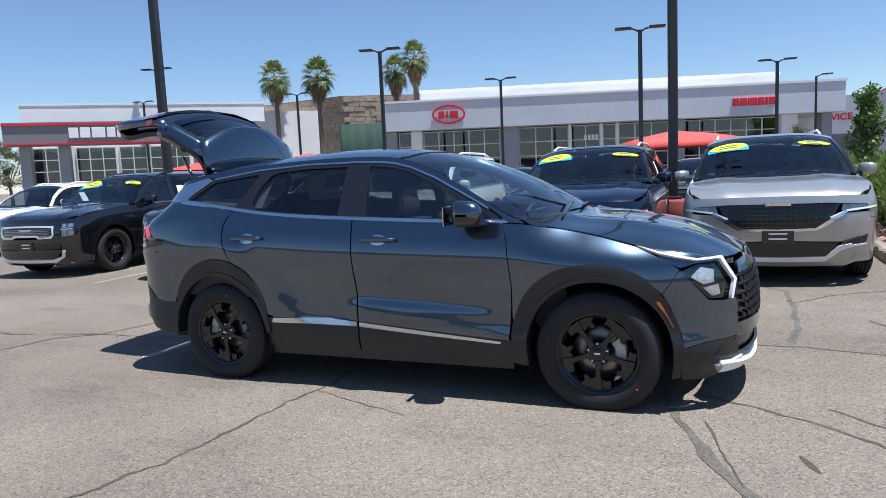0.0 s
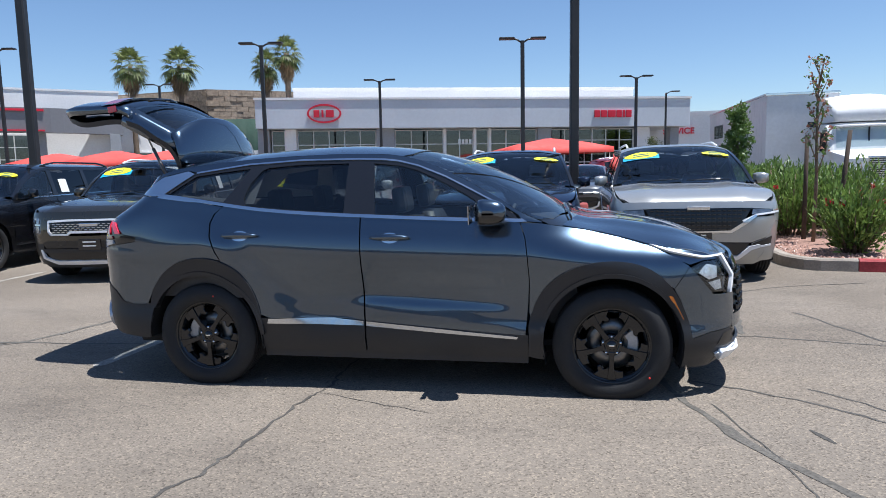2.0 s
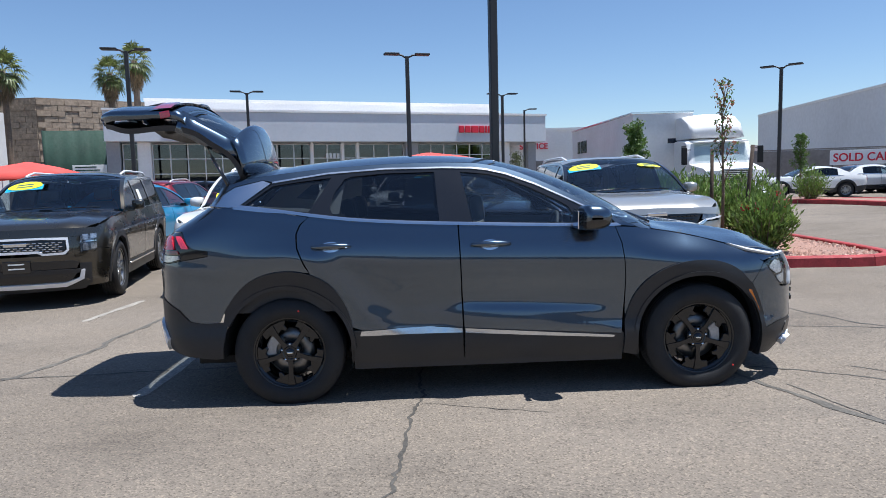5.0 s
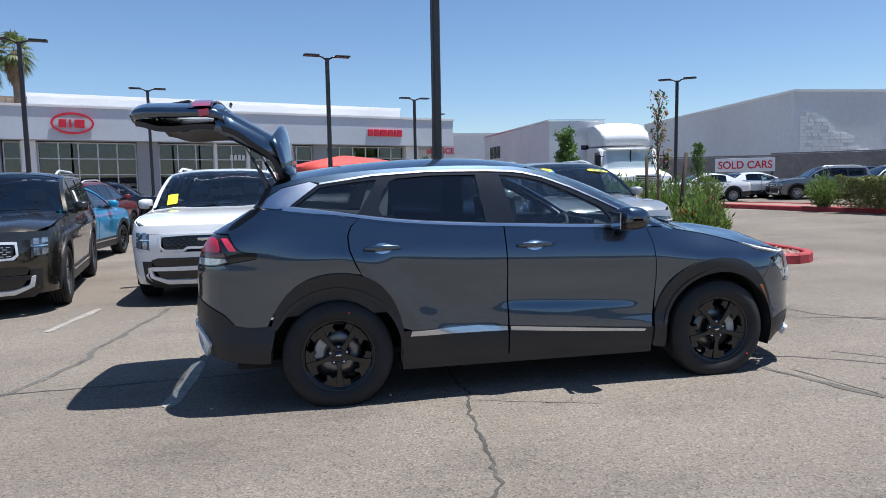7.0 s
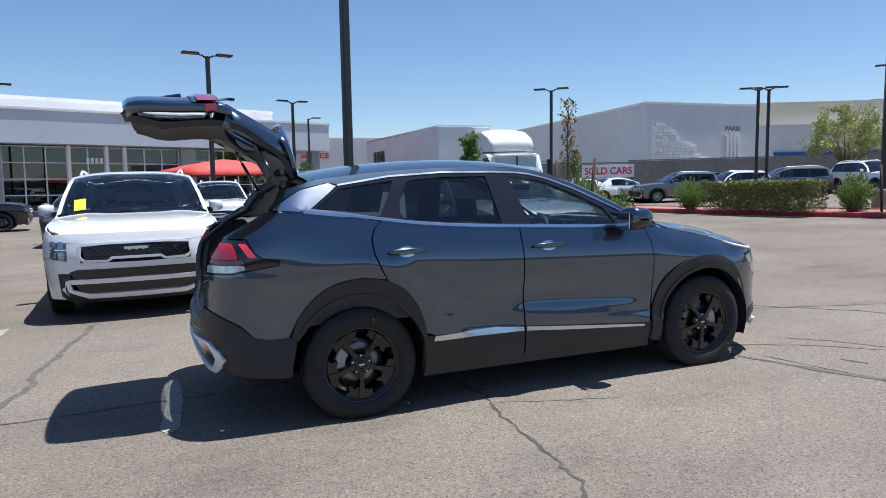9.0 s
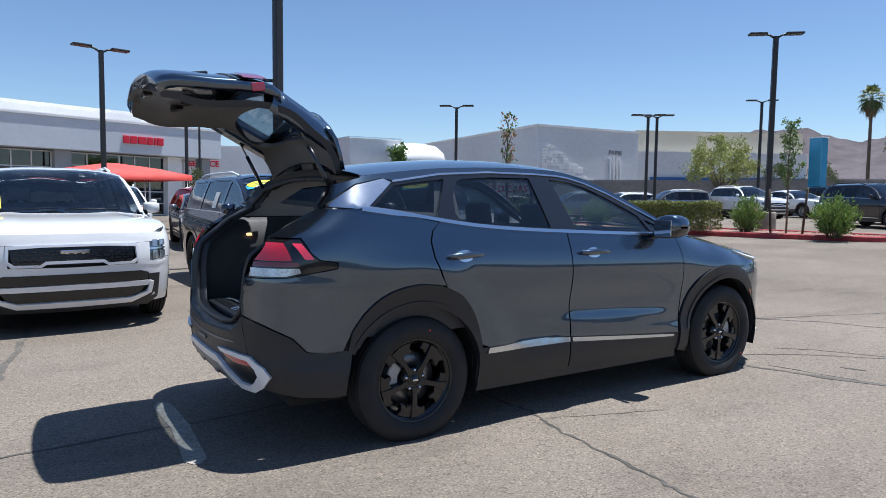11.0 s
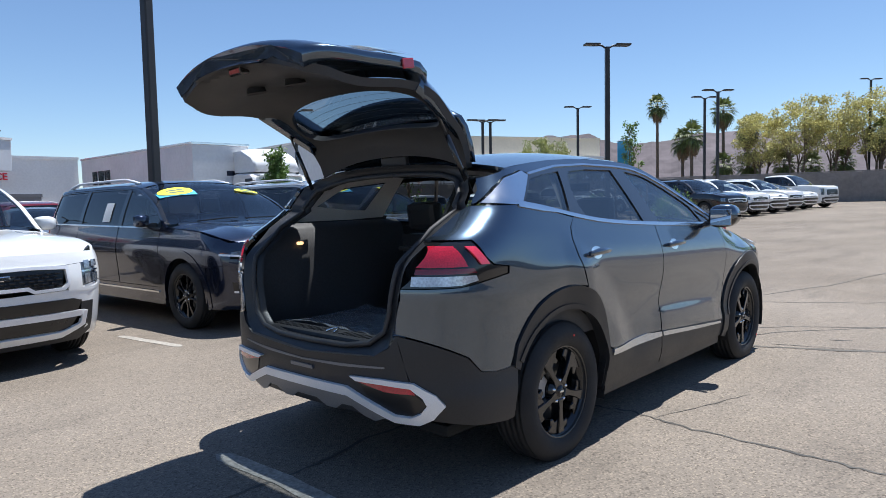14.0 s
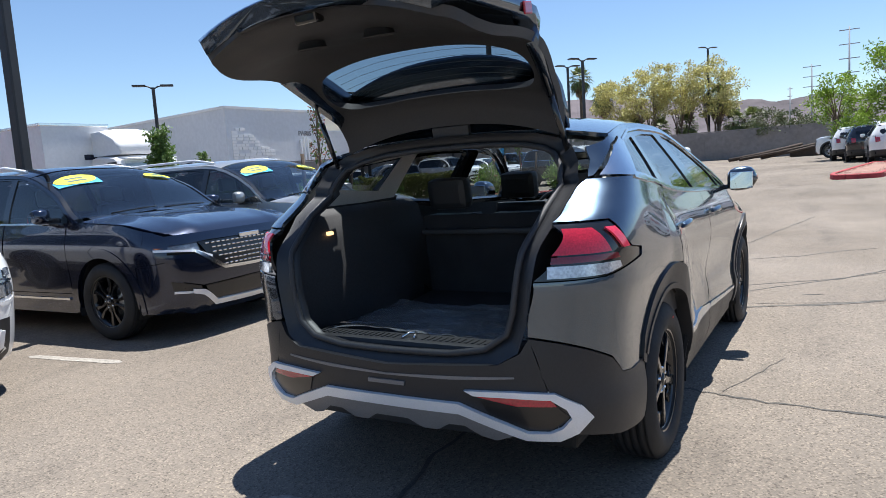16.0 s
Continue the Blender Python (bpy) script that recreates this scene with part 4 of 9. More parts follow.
class CarShape:
    """The outer surface of a car: x forward from mid-wheelbase, y to its left, z up. side() is the half width."""

    def __init__(self, w, belt, prof, z0, front, rear, edge, mid, xs=1.0, xr=-1.2, tumble=(0.60, 0.20), pw=(5.0, 2.5), crown=2.6, pr=5.0):
        self.w, self.belt, self.prof, self.z0, self.xf, self.xb = w, belt, prof, z0, front, rear
        self.edge, self.mid, self.xs, self.xr, self.tumble, self.pw, self.crown, self.pr = edge, mid, xs, xr, tumble, pw, crown, pr

    def wide(self, x, z):
        zb = self.belt(x)
        if z > zb:
            d = z - zb
            return self.w * self.prof(0.0) - self.tumble[0] * d - self.tumble[1] * d * d
        return self.w * self.prof(min(1.0, (zb - z) / (zb - self.z0)))

    def side(self, x, z):
        y = self.wide(x, z)
        a, b = self.pw
        s = 0.0
        if x > self.xs:
            s = min(0.9995, (x - self.xs) / (self.xf(z) - self.xs))
        elif x < self.xr:
            s = min(0.9995, (x - self.xr) / (self.xb(z) - self.xr))
            a = self.pr
        return y * (1 - s**a) ** (1 / b)

    def right(self, x, z):
        return (x, -self.side(x, z), z)

    def nose(self, y, z):
        a, b = self.pw
        r = min(0.999, abs(y) / self.wide(self.xs, z))
        return (self.xs + (1 - r**b) ** (1 / a) * (self.xf(z) - self.xs), y, z)

    def tail(self, y, z):
        a, b = self.pr, self.pw[1]
        r = min(0.999, abs(y) / self.wide(self.xr, z))
        return (self.xr + (1 - r**b) ** (1 / a) * (self.xb(z) - self.xr), y, z)

    def ye(self, x):
        return self.side(x, self.edge(x))

    def top(self, x, y):
        zc, ze = self.mid(x), self.edge(x)
        return (x, y, zc - (zc - ze) * min(1.3, abs(y) / max(0.05, self.ye(x))) ** self.crown)


# car materials
def paint(name, color, metal=0.75, rough=0.32):
    return mat(name, color, rough, metal, big=(0.8, 0.03), fine=(900, 0.10), coat=1.0, rough_var=0.05, coat_ior=1.55)


PAINT_GREY = mat("graphite_paint", (0.056, 0.084, 0.122), 0.25, 0.95, big=(0.8, 0.03), fine=(900, 0.18), coat=1.0, rough_var=0.03, coat_ior=1.78)
PAINT_GREY.node_tree.nodes["Principled BSDF"].inputs["Coat Roughness"].default_value = 0.035
CLADDING = mat("dark_satin_cladding", (0.019, 0.020, 0.023), 0.42, big=(3, 0.1), fine=(120, 0.12), bump=(400, 0.08))
GLOSS_BLACK = mat("gloss_black_trim", (0.010, 0.010, 0.011), 0.12, big=(2, 0.1), fine=(0, 0), coat=0.6)
CHROME = mat("satin_chrome", (0.78, 0.79, 0.80), 0.16, 1.0, big=(3, 0.04), fine=(0, 0))
SATIN = mat("satin_silver_trim", (0.66, 0.69, 0.73), 0.20, 1.0, big=(3, 0.04), fine=(0, 0))
SILVER_TRIM = mat("silver_skid_paint", (0.80, 0.81, 0.83), 0.34, 0.25, big=(3, 0.05), fine=(200, 0.05))
TYRE = mat("tyre_rubber", (0.013, 0.013, 0.014), 0.72, big=(4, 0.15), fine=(80, 0.15), bump=(150, 0.15))
RIM_BLACK = mat("gloss_black_rim", (0.012, 0.012, 0.013), 0.2, 0.3, big=(3, 0.1), fine=(0, 0), coat=0.5)
RIM_SILVER = mat("silver_alloy_rim", (0.42, 0.43, 0.44), 0.3, 0.9, big=(3, 0.08), fine=(0, 0))
STEEL = mat("brake_steel", (0.21, 0.205, 0.20), 0.35, 0.9, big=(6, 0.15), fine=(60, 0.1))
CALIPER = mat("cast_caliper", (0.42, 0.42, 0.42), 0.5, 0.6, big=(6, 0.15), fine=(60, 0.1))
GLASS_CLEAR = glass_mat("car_glass", (0.72, 0.78, 0.78), 1.95)
GLASS_SCREEN = glass_mat("laminated_screen_glass", (0.70, 0.77, 0.78), 2.5)
GLASS_TINT = glass_mat("privacy_glass", (0.25, 0.27, 0.28), 1.75)
GLASS_REAR = glass_mat("tinted_rear_glass", (0.33, 0.37, 0.39), 1.6)
LAMP_RED = mat("red_lamp_lens", (0.42, 0.012, 0.03), 0.12, big=(4, 0.15), fine=(150, 0.25), coat=1.0)
LAMP_BRIGHT = mat("bright_red_lamp_lens", (0.78, 0.045, 0.09), 0.14, big=(4, 0.1), fine=(150, 0.2), coat=1.0)
LAMP_RED_DARK = mat("dark_red_lamp_lens", (0.15, 0.006, 0.012), 0.12, big=(4, 0.15), fine=(150, 0.2), coat=1.0)
LAMP_CLEAR = mat("clear_lamp_lens", (0.62, 0.64, 0.66), 0.12, 0.35, big=(8, 0.25), fine=(90, 0.3), coat=1.0)
LAMP_GLASS = glass_mat("lamp_cover", (0.85, 0.87, 0.88), 1.5)
AMBER = mat("amber_reflector", (0.75, 0.20, 0.01), 0.2, big=(5, 0.1), fine=(150, 0.2), coat=1.0)
DRL = mat("white_light_guide", (0.85, 0.86, 0.88), 0.15, big=(5, 0.03), fine=(0, 0), coat=1.0)
TRIM_DARK = mat("dark_interior_plastic", (0.040, 0.040, 0.042), 0.6, big=(3, 0.15), fine=(100, 0.15), bump=(500, 0.1))
LID_TRIM = mat("grey_black_lid_trim", (0.030, 0.030, 0.032), 0.55, big=(3, 0.12), fine=(120, 0.12), bump=(500, 0.08))
TRIM_LIGHT = mat("light_grey_headliner", (0.74, 0.73, 0.71), 0.85, big=(3, 0.08), fine=(150, 0.1))
SEAT = mat("black_seat_leatherette", (0.028, 0.028, 0.030), 0.5, big=(5, 0.15), fine=(200, 0.1), bump=(120, 0.15))
CARPET = mat("black_cargo_carpet", (0.026, 0.026, 0.029), 0.95, big=(5, 0.2), fine=(300, 0.3), bump=(400, 0.3))
UNDER = mat("underbody_black", (0.008, 0.008, 0.008), 0.8, big=(3, 0.2), fine=(50, 0.2))
PAPER = mat("white_paper", (0.78, 0.78, 0.76), 0.8, big=(5, 0.04), fine=(0, 0))
STICKER_Y = mat("yellow_sticker", (0.80, 0.78, 0.02), 0.5, big=(5, 0.05), fine=(0, 0))
STICKER_B = mat("blue_sticker", (0.02, 0.35, 0.62), 0.5, big=(5, 0.05), fine=(0, 0))
RED_DOT = mat("red_paint_dot", (0.7, 0.03, 0.02), 0.5, big=(5, 0.05), fine=(0, 0))
GRILLE = mat("grille_black", (0.011, 0.011, 0.012), 0.3, big=(5, 0.15), fine=(0, 0), coat=0.3)


def tyre_bm(r, w, rim):
    """A tyre with bulged walls, a raised rim guard and five tread grooves, outer face to -y."""
    bm = bmesh.new()
    h = w / 2
    prof = [(rim - 0.012, -h * 0.62), (rim + 0.004, -h * 0.86), (rim + 0.03, -h * 0.97), ((rim + r) / 2, -h * 1.03), (r - 0.045, -h * 0.97), (r - 0.022, -h * 0.88), (r - 0.006, -h * 0.74)]
    for g in (-0.62, -0.3, 0.0, 0.3, 0.62):
        prof += [(r, h * (g - 0.045)), (r - 0.009, h * (g - 0.04)), (r - 0.009, h * (g + 0.04)), (r, h * (g + 0.045))]
    prof += [(r - 0.006, h * 0.74), (r - 0.022, h * 0.88), (r - 0.045, h * 0.97), ((rim + r) / 2, h * 1.03), (rim + 0.03, h * 0.97), (rim - 0.012, h * 0.62)]
    add_lathe(bm, prof, 56, "y")
    bmesh.ops.recalc_face_normals(bm, faces=bm.faces)
    return bm


def plate_y(bm, poly, y0, y1, m=None, inset=0.0):
    """A flat plate in x, z with its face at y0 (towards -y) and its back at y1; the face may be inset for a soft edge."""
    c = sum((Vector(p) for p in poly), Vector((0, 0))) / len(poly)
    area = sum(poly[i - 1][0] * poly[i][1] - poly[i][0] * poly[i - 1][1] for i in range(len(poly)))
    if area < 0:
        poly = poly[::-1]
    front = []
    for p in poly:
        d = Vector(p) - c
        q = c + d * max(0.0, 1 - inset / max(d.length, 1e-4))
        front.append((q.x, y0, q.y))
    mid = [(p[0], y0 + (inset * 0.8 if inset else 0), p[1]) for p in poly]
    back = [(p[0], y1, p[1]) for p in poly]
    vr = add_loft(bm, [front, mid, back], True, False, False, smooth=False)
    f = bm.faces.new(vr[0])
    bmesh.ops.recalc_face_normals(bm, faces=[f])
    vs = [v for r in vr for v in r]
    if m is not None:
        bmesh.ops.transform(bm, matrix=m, verts=vs)
    return vs


def wheel(parent, x, y, r, w, rim_r, style, rim_mat, dot=False, turn=0.0, caliper=0.0, sink=0.0):
    """A wheel whose outer face looks to -y (or +y for y > 0): tyre, rim, hub cap, nuts, brake disc and caliper."""
    root = part("wheel", box(-0.04, 0.04, -0.02, 0.06, -0.04, 0.04, 0.01), STEEL, parent)
    root.matrix_basis = pose(x, y, r - sink, 0, 0, 180 if y > 0 else 0)
    part("tyre", tyre_bm(r, w, rim_r), TYRE, root)
    h = w / 2
    rm = bmesh.new()
    add_lathe(rm, [(rim_r - 0.004, -h * 0.80), (rim_r + 0.006, -h * 0.86), (rim_r + 0.012, -h * 0.80), (rim_r - 0.006, -h * 0.70), (rim_r - 0.03, -h * 0.5), (rim_r - 0.04, h * 0.7), (rim_r - 0.01, h * 0.8)], 48, "y")
    bmesh.ops.recalc_face_normals(rm, faces=rm.faces)
    for f in rm.faces:
        f.normal_flip()
    yf = -h * 0.74
    R = rim_r - 0.012
    n = style.get("n", 5)
    for k in range(n):
        m = Matrix.Rotation(2 * math.pi * k / n + radians(turn), 4, "Y")
        if style["kind"] == "blade":
            # a straight ridged spoke, a wide vane on one side of it and a short one on the other, cut on a slant
            plate_y(rm, [(-0.021, 0.04), (0.021, 0.04), (0.015, R * 0.40), (0.018, R * 0.66), (0.027, R * 0.995), (-0.027, R * 0.995), (-0.018, R * 0.66), (-0.015, R * 0.40)], yf + 0.003, yf + 0.055, m, 0.006)
            turned = lambda q, a: (R * q * math.sin(radians(a)), R * q * math.cos(radians(a)))
            plate_y(rm, [(0.014, R * 0.64), turned(0.72, 17), turned(0.66, 27), turned(0.72, 33), turned(0.84, 27), turned(0.99, 31), turned(0.995, 20), turned(0.99, 7), (0.020, R * 0.95)], yf + 0.012, yf + 0.050, m, 0.006)
            plate_y(rm, [(-0.014, R * 0.70), turned(0.78, -15), turned(0.80, -24), turned(0.99, -20), turned(0.995, -8), (-0.020, R * 0.95)], yf + 0.016, yf + 0.048, m, 0.005)
        else:
            for s in (-1, 1):
                plate_y(rm, [(s * 0.008, 0.05), (s * 0.042, 0.05), (s * 0.030, R * 0.5), (s * 0.085, R), (s * 0.040, R), (s * 0.012, R * 0.55)], yf + 0.012, yf + 0.05, m, 0.005)
    add_lathe(rm, [(0.0, yf + 0.008), (0.050, yf + 0.009), (0.068, yf + 0.014), (0.076, yf + 0.06)], 30, "y")
    part("rim", rm, rim_mat, root)
    bm = bmesh.new()
    add_lathe(bm, [(0.0, yf - 0.001), (0.028, yf), (0.032, yf + 0.012)], 24, "y")
    part("hub_cap", bm, rim_mat, root)
    part("badge_shape", box(-0.017, 0.017, yf - 0.003, yf + 0.004, -0.005, 0.005, 0.0015), CHROME, root)
    for k in range(5):
        a = math.pi / 2 - radians(turn) - 2 * math.pi * (k + 0.5) / 5
        bm = bmesh.new()
        add_lathe(bm, [(0.0, yf + 0.002), (0.007, yf + 0.003), (0.010, yf + 0.02)], 10, "y")
        ob = part("lug_nut", bm, CHROME, root)
        ob.matrix_basis = pose(0.057 * math.cos(a), 0, 0.057 * math.sin(a))
    bm = bmesh.new()
    add_lathe(bm, [(0.06, 0.0), (0.08, -0.012), (0.155, -0.014), (0.157, 0.012), (0.06, 0.015)], 36, "y")
    bmesh.ops.recalc_face_normals(bm, faces=bm.faces)
    part("brake_disc", bm, STEEL, root)
    bm = bmesh.new()
    plate_y(bm, arc(0, 0, 0.165, caliper - 25, caliper + 30, 8) + arc(0, 0, 0.095, caliper + 30, caliper - 25, 8), -0.045, 0.04, None, 0.008)
    part("brake_caliper", bm, CALIPER, root)
    if dot:
        bm = bmesh.new()
        add_lathe(bm, [(0.0, -h * 1.035), (0.006, -h * 1.034), (0.007, -h * 1.02)], 10, "y")
        ob = part("balance_mark", bm, RED_DOT, root)
        ob.matrix_basis = pose((rim_r + 0.06) * math.cos(dot), 0, (rim_r + 0.06) * math.sin(dot))
    return root

# ---- the graphite crossover with its tailgate up ----
HB = soft_curve((-2.3, 1.345), (-1.73, 1.335), (-1.37, 1.285), (-1.22, 1.26), (-0.95, 1.222), (-0.57, 1.19), (-0.2, 1.17), (0.56, 1.137), (0.84, 1.13), (1.3, 1.12), (2.3, 1.1))
class HeroShape(CarShape):
    """The crossover's sides: haunch and wing bulges, hollow doors, and wings that roll over into the bonnet."""

    def side(self, x, z):
        y = CarShape.side(self, x, z)
        y += 0.022 * math.exp(-(((x + 1.42) / 0.45) ** 2) - (((z - 0.97 - 0.05 * (x + 1.42)) / 0.11) ** 2))
        y += 0.016 * math.exp(-(((x - 1.42) / 0.42) ** 2) - (((z - 0.90) / 0.10) ** 2))
        y -= 0.020 * math.exp(-(((x - 0.05) / 0.80) ** 2) - (((z - 0.70) / 0.12) ** 2))
        y += 0.008 * math.exp(-(((x - 0.22) / 0.55) ** 2) - (((z - 0.53 + 0.06 * x) / 0.06) ** 2))
        ease = lambda q: (lambda c: c * c * (3 - 2 * c))(min(1.0, max(0.0, q)))
        # flank that swells out behind a slanting crease towards the rear arch
        d = -0.616 * (x + 1.02) - 0.788 * (z - 1.0)
        y += 0.034 * ease(d / 0.24) * ease((-0.52 - x) / 0.34) * ease((x + 1.42) / 0.30) * ease((z - 0.36) / 0.18)
        # ledge over the bright strip
        y += 0.010 * ease((0.655 - z - 0.05 * x) / 0.075) * ease((z - 0.44 + 0.05 * x) / 0.07) * ease((x + 0.34) / 0.2) * ease((0.84 - x) / 0.2)
        # crease running forward from the tail lamp
        y += 0.006 * math.exp(-(((z - 0.90 + 0.10 * (x + 1.75)) / 0.045) ** 2)) * ease((-1.62 - x) / 0.3)
        if x > 0.80:
            top = self.edge(x)
            u = max(0.0, (z - top + 0.27) / 0.27) ** 2
            y -= 0.098 * u * ease((x - 0.80) / 0.5) * ease((2.05 - x) / 0.5)
        return y


HERO = HeroShape(
    0.937, HB, soft_curve((0, 0.936), (0.06, 0.955), (0.14, 0.982), (0.24, 1.0), (0.36, 0.996), (0.5, 0.982), (0.62, 0.970), (0.72, 0.968), (0.8, 0.982), (0.9, 0.978), (1.0, 0.95)), 0.25,
    soft_curve((0.15, 2.10), (0.3, 2.24), (0.45, 2.265), (0.62, 2.265), (0.8, 2.23), (0.9, 2.17), (1.0, 2.05), (1.15, 1.9)),
    soft_curve((0.2, -2.20), (0.3, -2.27), (0.45, -2.33), (0.64, -2.345), (0.8, -2.338), (0.97, -2.33), (1.06, -2.31), (1.14, -2.27), (1.18, -2.225), (1.25, -2.105), (1.325, -1.985), (1.4, -1.93), (1.5, -1.88), (1.6, -1.85)),
    soft_curve((-2.1, 1.44), (-1.85, 1.47), (-1.65, 1.505), (-1.46, 1.53), (-1.1, 1.565), (-0.7, 1.583), (-0.3, 1.583), (-0.08, 1.572), (0.12, 1.532), (0.31, 1.458), (0.5, 1.365), (0.68, 1.268), (0.8, 1.195), (0.95, 1.125), (1.06, 1.10), (1.31, 1.052), (1.53, 0.995), (1.65, 0.962), (1.9, 0.925), (2.05, 0.868), (2.15, 0.81), (2.25, 0.76)),
    soft_curve((-2.1, 1.50), (-1.65, 1.565), (-1.36, 1.605), (-1.0, 1.638), (-0.68, 1.652), (-0.42, 1.652), (-0.17, 1.637), (0.12, 1.597), (0.41, 1.517), (0.66, 1.417), (0.83, 1.332), (1.0, 1.232), (1.1, 1.165), (1.18, 1.132), (1.46, 1.10), (1.67, 1.065), (1.92, 0.995), (2.1, 0.91), (2.2, 0.84), (2.27, 0.78)), pr=9.5)
ARCH_R = [(-0.955, 0.40), (-0.945, 0.50), (-0.972, 0.62), (-1.02, 0.725), (-1.10, 0.82), (-1.21, 0.878), (-1.34, 0.902), (-1.48, 0.89), (-1.60, 0.845), (-1.70, 0.765), (-1.775, 0.665), (-1.825, 0.57)]
ARCH_F = [(0.868, 0.40), (0.872, 0.50), (0.925, 0.645), (1.0, 0.745), (1.10, 0.818), (1.22, 0.865), (1.36, 0.882), (1.50, 0.868), (1.62, 0.82), (1.715, 0.735), (1.78, 0.64), (1.835, 0.50)]



S = HERO
hero_side = S.side


def hero_right(x, z):
    return (x, -hero_side(x, z), z)


def tail_x(y, z):
    return S.tail(y, z)[0]


def hero_car():
    root = thing("parked_suv", "dark graphite grey compact SUV with its tailgate open", "car")
    body = part("body", box(-2.05, 1.9, -0.70, 0.70, 0.24, 0.30, 0.02), UNDER, root)
    P = PAINT_GREY

    def side(name, outline, material=P, parent=None, **kw):
        kw.setdefault("mirror", True)
        return skin(name, outline, hero_right, material, parent or body, **kw)

    low = lambda x: 0.47 - 0.07 * (x + 0.2)  # the line where the cladding meets the doors
    # doors
    for nm, outline in (
        ("front_door", [(-0.207, low(-0.207) + 0.012), (0.40, low(0.4) + 0.01), (0.846, low(0.846) + 0.01), (0.866, 0.62), (0.872, 0.76), (0.862, 0.90), (0.848, 1.02), (0.815, 1.122), (0.56, 1.130), (-0.2, 1.162), (-0.225, 1.163), (-0.218, 0.9)]),
        ("rear_door", [(-0.88, 0.492), (-0.42, 0.496), (-0.218, 0.486), (-0.226, 0.9), (-0.234, 1.164), (-0.57, 1.182), (-0.95, 1.214), (-1.205, 1.252), (-1.262, 1.20), (-1.286, 1.14), (-1.28, 1.05), (-1.235, 0.94), (-1.205, 0.884)] + smooth_line(ARCH_R[5:1:-1], 4) + [(-0.945, 0.515)]),
    ):
        side(nm, outline, gap=0.021)
        lo0, lo1 = (-0.207, 0.862) if nm == "front_door" else (-0.965, -0.218)
        lowdoor = [(lo0, 0.275), (lo1, 0.275), (lo1, low(lo1) + 0.012 if nm == "front_door" else 0.486), (lo0, low(lo0) + 0.012 if nm == "front_door" else 0.49)]
        side("door_cladding", lowdoor, CLADDING, None, gap=0.06, lift=-0.002)
    # bright strip low on the doors, in two pieces
    side("sill_strip", [(-0.90, 0.455), (-0.89, 0.487), (-0.42, 0.497), (-0.40, 0.492), (-0.222, 0.478), (-0.222, 0.449)], SATIN, None, gap=0.05, lift=0.008, depth=0.012)
    side("sill_strip", [(-0.202, 0.447), (-0.202, 0.477), (0.30, 0.437), (0.80, 0.397), (0.79, 0.382), (0.30, 0.412)], SATIN, None, gap=0.05, lift=0.008, depth=0.012)
    # sills under the doors
    side("rocker_sill", [(-0.95, 0.215), (0.86, 0.215), (0.86, 0.27), (-0.95, 0.27)], CLADDING, None, gap=0.07, lift=-0.012, depth=0.1)
    # front wing
    side("front_fender", [(0.872, 0.55), (0.878, 0.76), (0.868, 0.90), (0.854, 1.02), (0.821, 1.120), (0.95, 1.112), (1.06, 1.092), (1.18, 1.072), (1.31, 1.045), (1.42, 1.02), (1.53, 0.988), (1.60, 0.968), (1.75, 0.90), (1.835, 0.845), (1.80, 0.79), (1.745, 0.712)] + smooth_line(ARCH_F[8:2:-1], 4) + [(0.925, 0.648), (0.88, 0.52)], gap=0.024)
    # front bumper side
    side("front_bumper_side", [(1.748, 0.709), (1.802, 0.787), (1.838, 0.841), (1.92, 0.745), (1.985, 0.665), (2.06, 0.655), (2.125, 0.66), (2.135, 0.50), (2.12, 0.44), (1.97, 0.43), (1.86, 0.40), (1.838, 0.50), (1.785, 0.642)], gap=0.035)
    side("front_lower_cladding", [(1.845, 0.49), (1.862, 0.395), (1.97, 0.425), (2.11, 0.435), (2.14, 0.36), (2.10, 0.25), (1.99, 0.185), (1.84, 0.20), (1.835, 0.30)], CLADDING, None, gap=0.04)
    side("amber_reflector", [(1.712, 0.672), (1.735, 0.665), (1.80, 0.525), (1.795, 0.50), (1.778, 0.505)], AMBER, None, gap=0.03, lift=0.014, depth=0.014)
    # wheel arch mouldings
    side("rear_arch_moulding", [(-0.952, 0.27)] + smooth_line(ARCH_R[:-1], 4) + [(-1.80, 0.56)] + arc(-1.3775, 0.362, 0.425, 155, -13, 26), CLADDING, None, gap=0.03, lift=0.011, depth=0.06, label="satin dark wheel arch moulding")
    side("front_arch_moulding", [(0.862, 0.27)] + smooth_line(ARCH_F, 4) + [(1.84, 0.42), (1.83, 0.22)] + [(1.785, 0.21)] + arc(1.3775, 0.362, 0.42, -14, 194, 30) + [(0.955, 0.25)], CLADDING, None, gap=0.03, lift=0.011, depth=0.06, label="satin dark wheel arch moulding")
    for x in (-1.3775, 1.3775):
        side("arch_lip", arc(x, 0.362, 0.448, 150 if x < 0 else 172, 2, 26) + arc(x, 0.362, 0.421, 2, 150 if x < 0 else 172, 26), CLADDING, None, gap=0.03, lift=0.017, depth=0.03)
    # quarter panel round the lamp
    rear_edge = [(tail_x(0.62, 0.765), 0.765), (tail_x(0.63, 0.86), 0.86), (tail_x(0.64, 0.965), 0.965)]
    up_edge = [(tail_x(0.67, 1.178), 1.178), (tail_x(0.69, 1.25), 1.25), (tail_x(0.70, 1.325), 1.325)]
